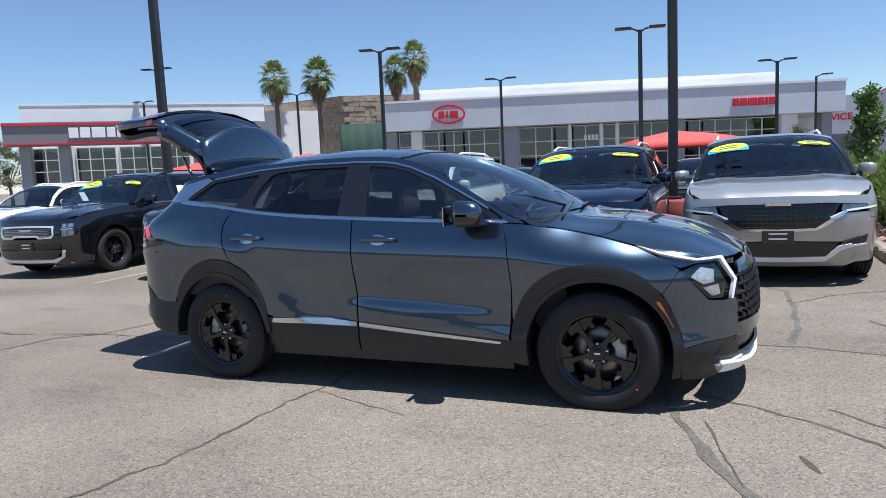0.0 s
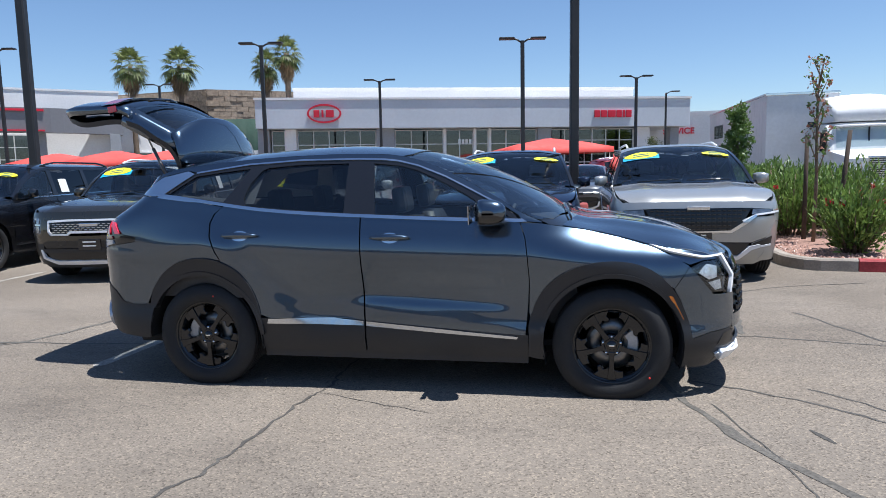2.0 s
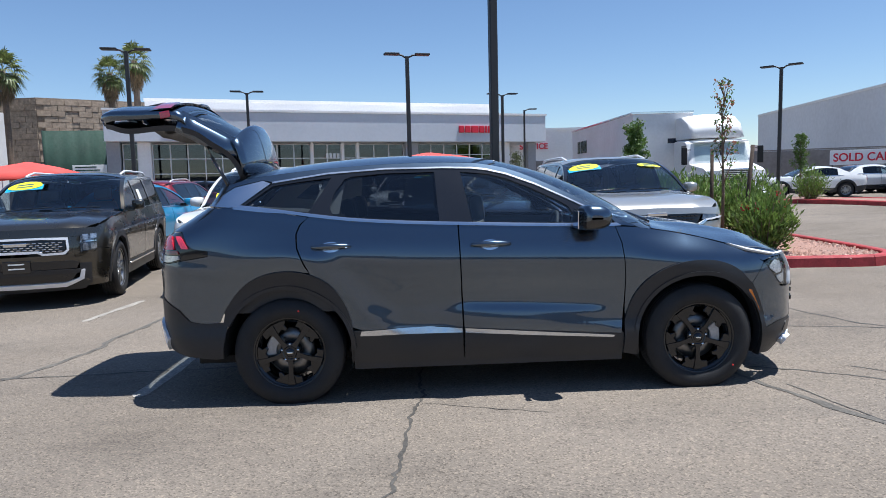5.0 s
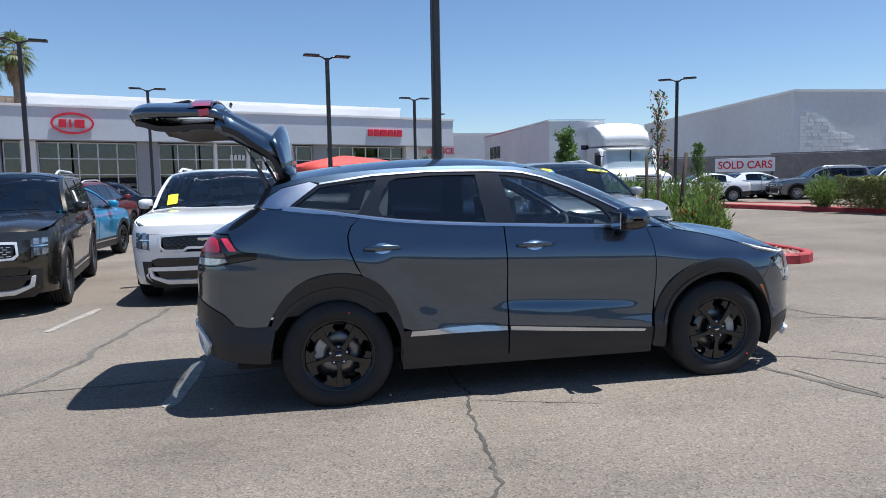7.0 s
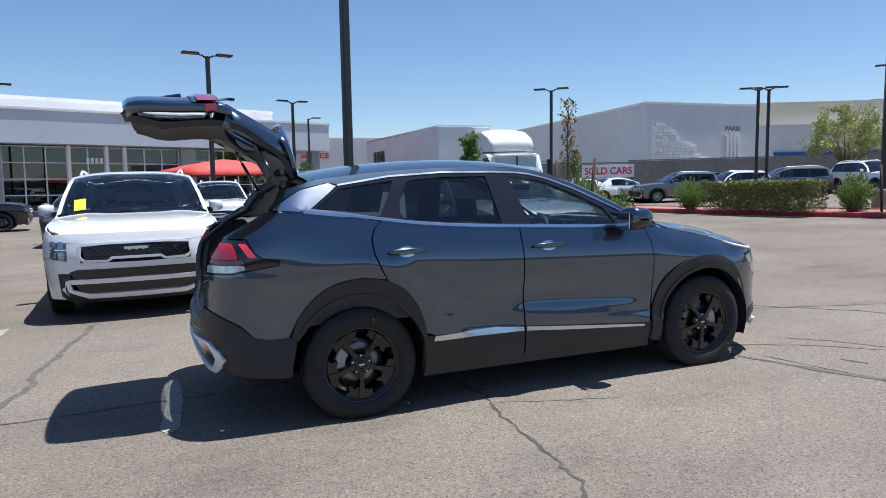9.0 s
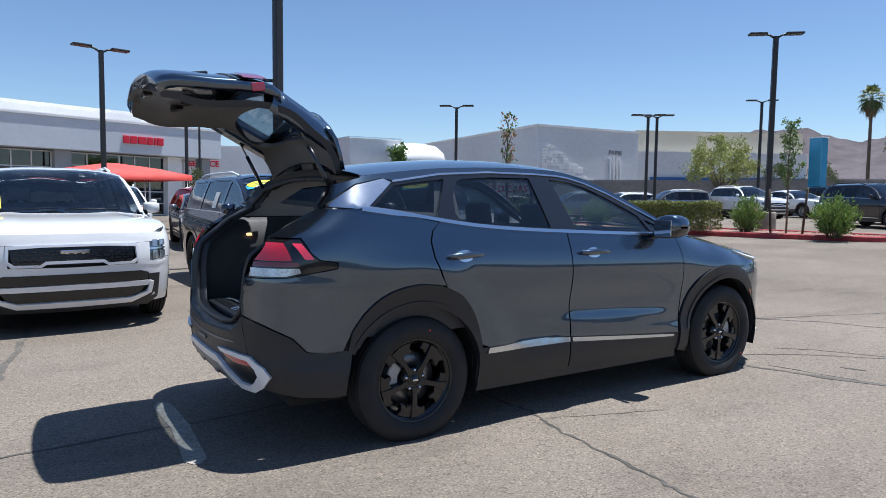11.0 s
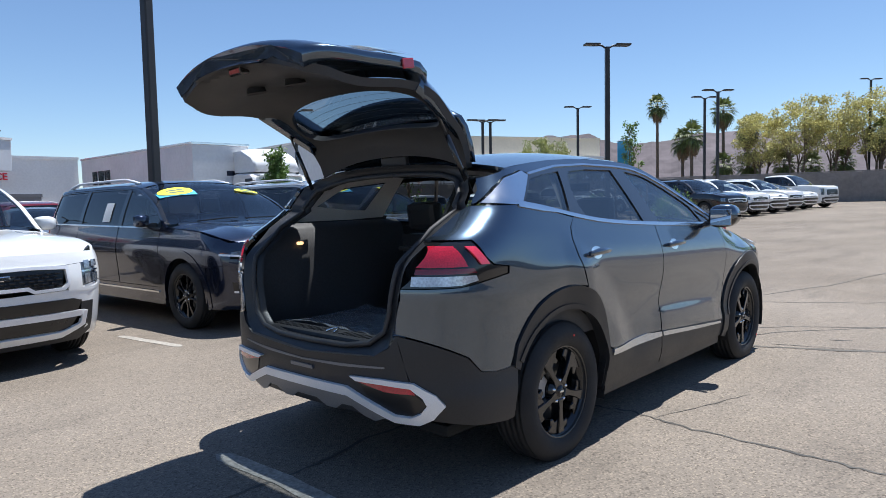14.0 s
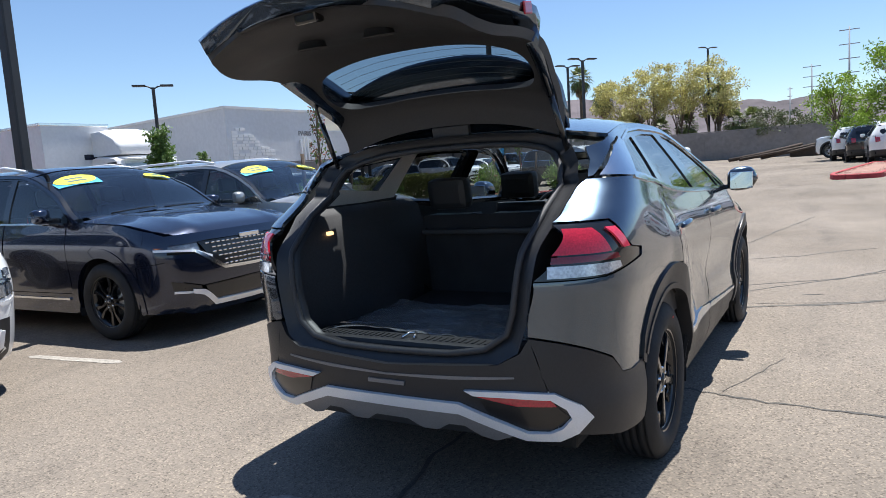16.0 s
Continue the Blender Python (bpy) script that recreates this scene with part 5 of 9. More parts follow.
    side("quarter_panel", [(-1.215, 1.246), (-1.272, 1.20), (-1.296, 1.14), (-1.29, 1.05), (-1.245, 0.94), (-1.214, 0.890)] + smooth_line(ARCH_R[6:], 4) + [(-1.93, 0.568), (-2.02, 0.585), (-2.09, 0.66)] + rear_edge
         + [(-2.13, 0.972), (-2.02, 0.992), (-1.865, 1.015), (-1.862, 1.05), (-1.96, 1.066), (-2.0, 1.10), (-2.04, 1.178)] + up_edge + [(-1.73, 1.325), (-1.55, 1.308), (-1.37, 1.276)], gap=0.022)
    # tail lamp wrapped round the corner
    side("tail_lamp", [(tail_x(0.64, 0.97), 0.97), (-2.13, 0.976), (-2.02, 0.996), (-1.869, 1.019), (-1.866, 1.046), (-1.964, 1.062), (-2.005, 1.10), (-2.045, 1.174), (tail_x(0.67, 1.174), 1.174)], GLOSS_BLACK, None, gap=0.03, lift=-0.006, label="black tail lamp housing")
    side("lamp_lens", [(tail_x(0.70, 1.06), 1.06), (-2.095, 1.062), (-2.12, 1.15), (tail_x(0.71, 1.152), 1.152)], LAMP_RED, None, gap=0.025, lift=0.004, depth=0.01, label="red brake lamp lens")
    side("lamp_lens", [(-1.99, 1.068), (-2.035, 1.068), (-2.085, 1.148), (-2.045, 1.148)], LAMP_BRIGHT, None, gap=0.025, lift=0.006, depth=0.01, label="bright red slanted lamp lens")
    side("lamp_lens", [(tail_x(0.70, 1.03), 1.03), (-2.06, 1.034), (-2.07, 1.055), (tail_x(0.70, 1.054), 1.054)], LAMP_RED_DARK, None, gap=0.025, lift=0.003, depth=0.01, label="dark red lamp lens")
    side("lamp_lens", [(tail_x(0.69, 0.978), 0.978), (-2.13, 0.982), (-2.055, 1.0), (-2.065, 1.024), (tail_x(0.69, 1.022), 1.022)], LAMP_CLEAR, None, gap=0.025, lift=0.004, depth=0.01, label="clear reversing lamp lens")
    # rear bumper wrap
    side("rear_bumper_side", [(-1.770, 0.572), (-1.93, 0.567), (-2.025, 0.582), (-2.095, 0.655), (tail_x(0.62, 0.757), 0.757), (tail_x(0.66, 0.62), 0.62), (tail_x(0.70, 0.45), 0.45), (tail_x(0.70, 0.385), 0.385), (-2.05, 0.345), (-1.86, 0.325), (-1.812, 0.33), (-1.808, 0.40), (-1.792, 0.47)], CLADDING, None, gap=0.04, lift=0.004)
    # glasshouse: black surround with the panes set in
    dlo_top = [(0.72, 1.205), (0.68, 1.228), (0.5, 1.32), (0.31, 1.413), (0.12, 1.487), (-0.02, 1.522), (-0.12, 1.534), (-0.31, 1.542), (-0.71, 1.545), (-1.1, 1.524), (-1.46, 1.474)]
    glass = {
        "quarter_window": [(-1.635, 1.331), (-1.455, 1.458), (-1.30, 1.480), (-1.075, 1.503), (-1.135, 1.40), (-1.215, 1.28), (-1.37, 1.302), (-1.5, 1.320)],
        "rear_door_window": [(-1.05, 1.253), (-1.075, 1.30), (-1.05, 1.40), (-0.985, 1.488), (-0.94, 1.506), (-0.7, 1.522), (-0.372, 1.522), (-0.352, 1.196), (-0.57, 1.210), (-0.95, 1.240)],
        "front_door_window": [(-0.135, 1.184), (-0.195, 1.518), (-0.12, 1.510), (0.0, 1.496), (0.12, 1.462), (0.27, 1.398), (0.46, 1.302), (0.52, 1.265), (0.585, 1.155), (0.3, 1.166)],
        "corner_window": [(0.555, 1.245), (0.62, 1.152), (0.765, 1.150), (0.70, 1.188)],
    }
    frame = [(-1.665, 1.330), (-1.5, 1.312), (-1.37, 1.293), (-1.22, 1.268), (-0.95, 1.23), (-0.57, 1.198), (-0.2, 1.178), (0.56, 1.145), (0.80, 1.138), (0.79, 1.165)] + dlo_top
    side("window_surround", frame, GLOSS_BLACK, None, gap=0.05, holes=list(glass.values()), depth=0.03, lift=-0.003, label="gloss black window frame")
    for nm, o in glass.items():
        m = GLASS_CLEAR if nm in ("front_door_window", "corner_window") else GLASS_TINT
        for ob in side(nm, o, m, None, gap=0.07, depth=0.0, lift=-0.010, label="tinted side glass"):
            pass
    # bright line under the windows, swept up into the rear pillar plate
    belt = lambda x, o: (x, S.belt(x) + o)
    xs = [-1.70, -1.5, -1.37, -1.22, -1.08, -0.95, -0.76, -0.57, -0.38, -0.2, 0.1, 0.35, 0.56, 0.70, 0.81]
    side("belt_strip", [belt(x, -0.018 if x < -1.4 else -0.008) for x in xs] + [(0.86, 1.125), (0.83, 1.142)] + [belt(x, 0.011) for x in xs[::-1]], SATIN, None, gap=0.05, lift=0.007, depth=0.012, label="bright chrome waist strip")
    side("pillar_plate", [(-1.87, 1.335), (-1.72, 1.325), (-1.66, 1.333), (-1.47, 1.472), (-1.52, 1.492), (-1.70, 1.452), (-1.78, 1.402)], SATIN, None, gap=0.04, lift=0.006, depth=0.014, label="satin chrome rear pillar plate")
    side("roof_strip", dlo_top + [(x, z + 0.011) for x, z in dlo_top[::-1]], SATIN, None, gap=0.05, lift=0.004, depth=0.01, label="thin bright roof-line strip")
    side("rear_pillar", [(-1.50, 1.503), (-1.70, 1.462), (-1.79, 1.409), (-1.88, 1.338), (tail_x(0.70, 1.335), 1.335), (tail_x(0.69, 1.40), 1.40), (tail_x(0.66, 1.455), 1.455), (-1.66, 1.497)], P, None, gap=0.035)
    eo = [(x, S.edge(x)) for x in (-1.655, -1.46, -1.28, -1.1, -0.9, -0.7, -0.5, -0.3, -0.08, 0.02, 0.12, 0.22, 0.31, 0.4, 0.5, 0.6, 0.68, 0.74, 0.80, 0.88, 0.95)]
    side("roof_rail_panel", [(0.95, 1.118), (0.83, 1.131), (0.81, 1.165), (0.735, 1.212)] + [(x, z + 0.013) for x, z in dlo_top[1:]] + [(-1.52, 1.498), (-1.655, 1.490)] + eo, P, None, gap=0.04, depth=0.02, label="body-coloured pillar and roof side")
    # roof, windscreen, bonnet
    top = lambda x, y: S.top(x, y)
    ye = lambda x: S.ye(x) - 0.003
    rx = [-1.64, -1.4, -1.1, -0.8, -0.5, -0.3, -0.1, 0.0]
    roof = [(x, -ye(x)) for x in rx] + [(0.05, -0.5), (0.075, -0.25), (0.085, 0.0), (0.075, 0.25), (0.05, 0.5)] + [(x, ye(x)) for x in rx[::-1]] + [(-1.66, 0.4), (-1.67, 0.0), (-1.66, -0.4)]
    skin("roof", roof, top, P, body, gap=0.06, depth=0.02)
    wx = [0.02, 0.12, 0.22, 0.31, 0.4, 0.5, 0.6, 0.68, 0.8, 0.92]
    screen = [(x, -ye(x) + 0.012) for x in wx] + [(1.03, -0.72), (1.10, -0.4), (1.12, 0), (1.10, 0.4), (1.03, 0.72)] + [(x, ye(x) - 0.012) for x in wx[::-1]] + [(0.065, 0.5), (0.09, 0.25), (0.10, 0.0), (0.09, -0.25), (0.065, -0.5)]
    skin("windscreen", screen, top, GLASS_SCREEN, body, gap=0.08, depth=0.0, lift=-0.006, label="laminated windscreen")
    skin("screen_border", [(0.88, -0.80), (1.02, -0.74), (1.11, -0.42), (1.13, 0), (1.11, 0.42), (1.02, 0.74), (0.88, 0.80), (1.0, 0.84), (1.10, 0.80), (1.16, 0.44), (1.20, 0.0), (1.16, -0.44), (1.10, -0.80), (1.0, -0.84)], top, GLOSS_BLACK, body, gap=0.06, depth=0.02, lift=-0.012)
    hx = [1.08, 1.2, 1.31, 1.42, 1.53, 1.62, 1.75, 1.88, 1.98]
    hood = [(x, -ye(x) + 0.004) for x in hx] + [(2.06, -0.60), (2.125, -0.42), (2.165, -0.2), (2.175, 0), (2.165, 0.2), (2.125, 0.42), (2.06, 0.60)] + [(x, ye(x) - 0.004) for x in hx[::-1]] + [(1.16, 0.5), (1.185, 0.0), (1.16, -0.5)]

    def bonnet(x, y):
        px, py, pz = S.top(x, y)
        ridge = 0.012 * math.exp(-(((abs(y) - 0.42 - 0.10 * (1.6 - x)) / 0.10) ** 2))
        return (px, py, pz + ridge)

    skin("bonnet", hood, bonnet, P, body, gap=0.05, depth=0.03)
    # wipers
    for y0, y1 in ((-0.62, -0.02), (0.02, 0.60)):
        bm = bmesh.new()
        pts = [S.top(1.13 - 0.06 * k / 6, y0 + (y1 - y0) * k / 6) for k in range(7)]
        add_tube(bm, [(p[0], p[1], p[2] + 0.008) for p in pts], 0.008, 6)
        part("wiper", bm, GLOSS_BLACK, body)
    # nose
    nose = lambda y, z: S.nose(y, z)
    skin("nose_panel", [(-0.60, 0.79), (-0.35, 0.80), (0.35, 0.80), (0.60, 0.79), (0.56, 0.855), (0.3, 0.875), (-0.3, 0.875), (-0.56, 0.855)], nose, P, body, gap=0.05)
    skin("grille", [(-0.62, 0.52), (0.62, 0.52), (0.645, 0.64), (0.60, 0.785), (-0.60, 0.785), (-0.645, 0.64)], nose, GRILLE, body, gap=0.06, lift=-0.02)
    bm = bmesh.new()
    for i in range(-9, 10):
        for j in range(5):
            y, z = i * 0.065 + (0.032 if j % 2 else 0), 0.545 + j * 0.052
            if abs(y) < 0.61:
                x = S.nose(y, z)[0]
                nx = Matrix.Translation((x - 0.012, y, z)) @ Matrix.Rotation(-y * 0.9, 4, "Z")
                add_box(bm, -0.012, 0.012, -0.022, 0.022, -0.016, 0.016, 0.006, nx)
    ob = part("grille_studs", bm, GLOSS_BLACK, body)
    tagged(ob, kind="stuff")
    skin("front_bumper", [(-0.66, 0.43), (0.66, 0.43), (0.66, 0.51), (-0.66, 0.51)], nose, P, body, gap=0.06)
    skin("lower_intake", [(-0.64, 0.33), (0.64, 0.33), (0.66, 0.425), (-0.66, 0.425)], nose, GRILLE, body, gap=0.06, lift=-0.03)
    skin("skid_lip", [(-0.70, 0.20), (0.70, 0.20), (0.70, 0.325), (-0.70, 0.325)], nose, CLADDING, body, gap=0.06)
    skin("chrome_lip", [(-0.72, 0.255), (-0.4, 0.232), (0.4, 0.232), (0.72, 0.255), (0.74, 0.31), (0.4, 0.275), (-0.4, 0.275), (-0.74, 0.31)], nose, SILVER_TRIM, body, gap=0.05, lift=0.036, depth=0.05, label="silver painted skid lip")
    side("chrome_lip_end", [(2.00, 0.285), (2.09, 0.262), (2.14, 0.268), (2.15, 0.312), (2.08, 0.30)], SILVER_TRIM, None, gap=0.04, lift=0.014, depth=0.025)
    side("air_intake", [(2.02, 0.345), (2.10, 0.33), (2.13, 0.42), (2.06, 0.41)], GRILLE, None, gap=0.03, lift=0.003, depth=0.02)
    # painted brow that closes the corner between bonnet, wing and lamp
    side("lamp_brow", [(1.74, 0.90), (1.84, 0.855), (1.93, 0.878), (2.03, 0.878), (2.095, 0.78), (2.12, 0.80), (2.07, 0.885), (1.99, 0.905), (1.90, 0.93), (1.80, 0.945), (1.70, 0.955)], P, None, gap=0.03, lift=-0.008, depth=0.0)
    # head lamps with the angled light guide
    lamp = [(1.848, 0.832), (1.93, 0.745), (1.995, 0.672), (2.075, 0.668), (2.09, 0.76), (2.03, 0.872), (1.93, 0.872)]
    side("head_lamp", lamp, GLOSS_BLACK, None, gap=0.03, lift=-0.022, label="dark head lamp housing")
    side("reflector_cup", [(1.90, 0.80), (1.965, 0.755), (2.02, 0.765), (2.02, 0.835), (1.95, 0.855)], LAMP_CLEAR, None, gap=0.025, lift=-0.014, depth=0.01)
    side("reflector_cup", [(1.965, 0.735), (2.01, 0.685), (2.055, 0.69), (2.045, 0.75)], LAMP_CLEAR, None, gap=0.025, lift=-0.016, depth=0.01)
    side("lamp_cover", lamp, LAMP_GLASS, None, gap=0.04, lift=0.002, depth=0.0)
    side("light_guide", [(1.60, 0.972), (1.72, 0.930), (1.92, 0.888), (2.035, 0.888), (2.108, 0.765), (2.092, 0.662), (2.105, 0.660), (2.121, 0.767), (2.044, 0.899), (1.92, 0.898), (1.72, 0.939)], DRL, None, gap=0.02, lift=0.010, depth=0.02, label="white angled daytime light strip")
    # mirrors
    for s in (1, -1):
        def shell(a0, a1, grow):
            """The part of the mirror housing between two angles round its length."""
            bm = bmesh.new()
            rings = []
            for k in range(11):
                u = k / 10
                r = (1 - abs(2 * u - 0.92) ** 3.2) ** 0.5 if abs(2 * u - 0.92) < 1 else 0.05
                ring = []
                for i in range(13):
                    a = radians(a0 + (a1 - a0) * i / 12)
                    c, sn = math.cos(a), math.sin(a)
                    c, sn = math.copysign(abs(c) ** 0.7, c), math.copysign(abs(sn) ** 0.75, sn)
                    ring.append((0.575 + 0.05 * u + (0.145 if c > 0 else 0.05) * c * (0.35 + 0.65 * r) * grow, -s * (0.93 + 0.18 * u), 1.178 + 0.012 * u + (0.092 if sn > 0 else 0.074) * sn * (0.2 + 0.8 * r) * grow))
                rings.append(ring)
            add_loft(bm, rings, True, True, True)
            bmesh.ops.recalc_face_normals(bm, faces=bm.faces)
            return bm

        mir = part("door_mirror", shell(-12, 192, 1.0), P, root, "body-coloured door mirror")
        part("lower_shell", shell(-192, 12, 0.97), GLOSS_BLACK, mir)
        bm = bmesh.new()
        add_loft(bm, [[(0.60, s * -0.855, 1.112), (0.77, s * -0.86, 1.110), (0.74, s * -0.86, 1.145), (0.62, s * -0.85, 1.150)], [(0.58, s * -0.91, 1.122), (0.68, s * -0.91, 1.122), (0.67, s * -0.91, 1.150), (0.58, s * -0.91, 1.155)], [(0.56, s * -0.97, 1.138), (0.64, s * -0.97, 1.138), (0.64, s * -0.97, 1.165), (0.56, s * -0.97, 1.165)]], True, True, True, smooth=False)
        bmesh.ops.recalc_face_normals(bm, faces=bm.faces)
        part("mirror_stalk", bm, GLOSS_BLACK, mir)
        part("mirror_glass", box(0.521, 0.526, min(s * -0.95, s * -1.095), max(s * -0.95, s * -1.095), 1.128, 1.242, 0.002), mat_mirror, mir)
    # handles
    for x0, x1, z in ((-1.19, -0.94, 1.055), (-0.15, 0.11, 1.035)):
        for s in (1, -1):
            bm = bmesh.new()
            pts = [(x0 + (x1 - x0) * k / 8, -(hero_side(x0 + (x1 - x0) * k / 8, z) + 0.034 * math.sin(math.pi * (0.08 + 0.84 * k / 8)) ** 0.5) * s, z + 0.006 * math.sin(math.pi * k / 8)) for k in range(9)]
            rad = [0.010 + 0.009 * math.sin(math.pi * k / 8) for k in range(9)]
            add_tube(bm, pts, rad, 8)
            part("door_handle", bm, P, body, "body-coloured handle")
            # near-side cup is chrome, standing in for the bright reflection in the recess
            cup = skin("handle_cup", [(((x0 + x1) / 2 - 0.004) + 0.062 * math.cos(a), z - 0.004 + 0.034 * math.sin(a)) for a in (2 * math.pi * i / 20 for i in range(20))], hero_right, CHROME if s > 0 else P, body, gap=0.03, lift=0.001, depth=0.004)
            if s < 0:
                cup.data.transform(Matrix.Scale(-1, 4, (0, 1, 0)))
                cup.data.flip_normals()
    # rear bumper with the silver guard
    tail = lambda y, z: S.tail(y, z)
    skin("rear_bumper", [(-0.70, 0.385), (-0.60, 0.365), (0, 0.36), (0.60, 0.365), (0.70, 0.385), (0.70, 0.45), (0.66, 0.62), (0.62, 0.757), (0.585, 0.70), (0.50, 0.655), (0, 0.625), (-0.50, 0.655), (-0.585, 0.70), (-0.62, 0.757), (-0.66, 0.62), (-0.70, 0.45)], tail, CLADDING, body, gap=0.045, flip=True, depth=0.03, lift=0.004)
    half_out = [(0.36, 0.552), (0.55, 0.557), (0.70, 0.552), (0.785, 0.500), (0.815, 0.455), (0.765, 0.395), (0.70, 0.362), (0.58, 0.362), (0.50, 0.392), (0.33, 0.455)]
    half_in = [(0.40, 0.534), (0.55, 0.534), (0.685, 0.528), (0.735, 0.490), (0.75, 0.455), (0.715, 0.415), (0.67, 0.395), (0.59, 0.395), (0.52, 0.425), (0.33, 0.497)]
    loop = [(-y, z) for y, z in half_out] + half_out[::-1] + half_in + [(-y, z) for y, z in half_in[::-1]]
    skin("bumper_guard", loop, tail, SILVER_TRIM, body, gap=0.03, flip=True, lift=0.022, depth=0.03, label="bright silver bumper guard")
    scallop = [(0.54, 0.365), (0.46, 0.345), (0.40, 0.36), (0.34, 0.40), (0.27, 0.40), (0.21, 0.365), (0.14, 0.365), (0.08, 0.40)]
    skin("lower_diffuser", [(-0.54, 0.375), (-0.33, 0.452), (0.33, 0.452), (0.54, 0.375)] + scallop[1:] + [(-y, z) for y, z in scallop[::-1][:-1]], tail, SILVER_DIM, body, gap=0.035, flip=True, lift=0.014, depth=0.03)
    for s in (1, -1):
        skin("mesh_insert", [(s * y, z) for y, z in ((0.42, 0.520), (0.55, 0.532), (0.68, 0.526), (0.745, 0.455), (0.67, 0.397), (0.59, 0.397), (0.45, 0.46))], tail, GRILLE, body, gap=0.03, flip=True, lift=0.008, depth=0.01)
        skin("bumper_reflector", [(s * y, z) for y, z in ((0.40, 0.531), (0.55, 0.532), (0.685, 0.526), (0.705, 0.500), (0.56, 0.500))], tail, LAMP_RED, body, gap=0.03, flip=True, lift=0.014, depth=0.01, label="red bumper reflector")
    skin("number_lamp_bar", [(-0.09, 0.545), (0.09, 0.545), (0.09, 0.562), (-0.09, 0.562)], tail, SILVER_DIM, body, gap=0.05, flip=True, lift=0.012, depth=0.01)
    # thin dull silver line stands in for the highlight along the step edge
    skin("step_strip", [(-0.56, 0.605), (-0.30, 0.588), (0, 0.582), (0.30, 0.588), (0.56, 0.605), (0.56, 0.612), (0, 0.590), (-0.56, 0.612)], tail, SILVER_DIM, body, gap=0.05, flip=True, lift=0.008, depth=0.006)
    # wheels and their wells
    for x in (1.3775, -1.3775):
        for s in (-1, 1):
            wheel(root, x, s * 0.815, 0.366, 0.225, 0.236, {"kind": "blade", "n": 5}, RIM_BLACK, dot=radians(-40 if x > 0 else 75) if s < 0 else 0, turn=36, caliper=8 if x > 0 else (160 if s < 0 else 20), sink=0.018)
            bm = bmesh.new()
            prof = arc(x, 0.362, 0.43, -20, 200 if x > 0 else 184, 22)
            add_loft(bm, [[(a, s * 0.917, b) for a, b in prof], [(a, s * 0.55, b) for a, b in prof]], False)
            part("wheel_well", bm, UNDER, body)
            bm = bmesh.new()
            vs = [bm.verts.new((a, s * 0.56, b)) for a, b in prof]
            bm.faces.new(vs)
            part("well_back", bm, UNDER, body)
    return root, body


mat_mirror = mat("mirror_glass", (0.8, 0.8, 0.8), 0.02, 1.0, big=(1, 0), fine=(1, 0), rough_var=0.0)
SILVER_DIM = mat("dull_silver_diffuser", (0.22, 0.22, 0.23), 0.45, 0.4, big=(3, 0.1), fine=(150, 0.08))
HERO_CAR, HERO_BODY = hero_car()


def add_seat(parent, x, y, w, z0=0.36, back=1.0, head=True, lean=0.22, m=SEAT):
    """A car seat: cushion, bolsters, tapered backrest and head restraint."""
    bm = bmesh.new()
    add_box(bm, x - 0.05, x + 0.48, y - w / 2, y + w / 2, z0, z0 + 0.2, 0.06)
    seat = part("seat", bm, m, parent)
    bm = bmesh.new()
    rings = []
    for k in range(7):
        u = k / 6
        ww = w * (0.46 + 0.05 * math.sin(math.pi * u)) * (1 - 0.18 * max(0, u - 0.7) / 0.3)
        zc, xc = z0 + 0.15 + (back - z0 - 0.15) * u, x - lean * u
        rings.append([(xc + 0.07 + 0.02 * math.sin(3 * u), y - ww, zc), (xc + 0.05, y - ww * 0.6, zc), (xc + 0.05, y + ww * 0.6, zc), (xc + 0.07 + 0.02 * math.sin(3 * u), y + ww, zc), (xc - 0.05, y + ww * 0.95, zc), (xc - 0.08, y, zc), (xc - 0.05, y - ww * 0.95, zc)])
    add_loft(bm, rings, True, True, True)
    bmesh.ops.recalc_face_normals(bm, faces=bm.faces)
    part("backrest", bm, m, seat)
    if head:
        bm = bmesh.new()
        add_box(bm, -0.055, 0.05, -0.135, 0.135, 0.03, 0.22, 0.045, pose(x - lean - 0.01, y, back, 0, -8, 0))
        part("head_restraint", bm, m, seat)
    return seat


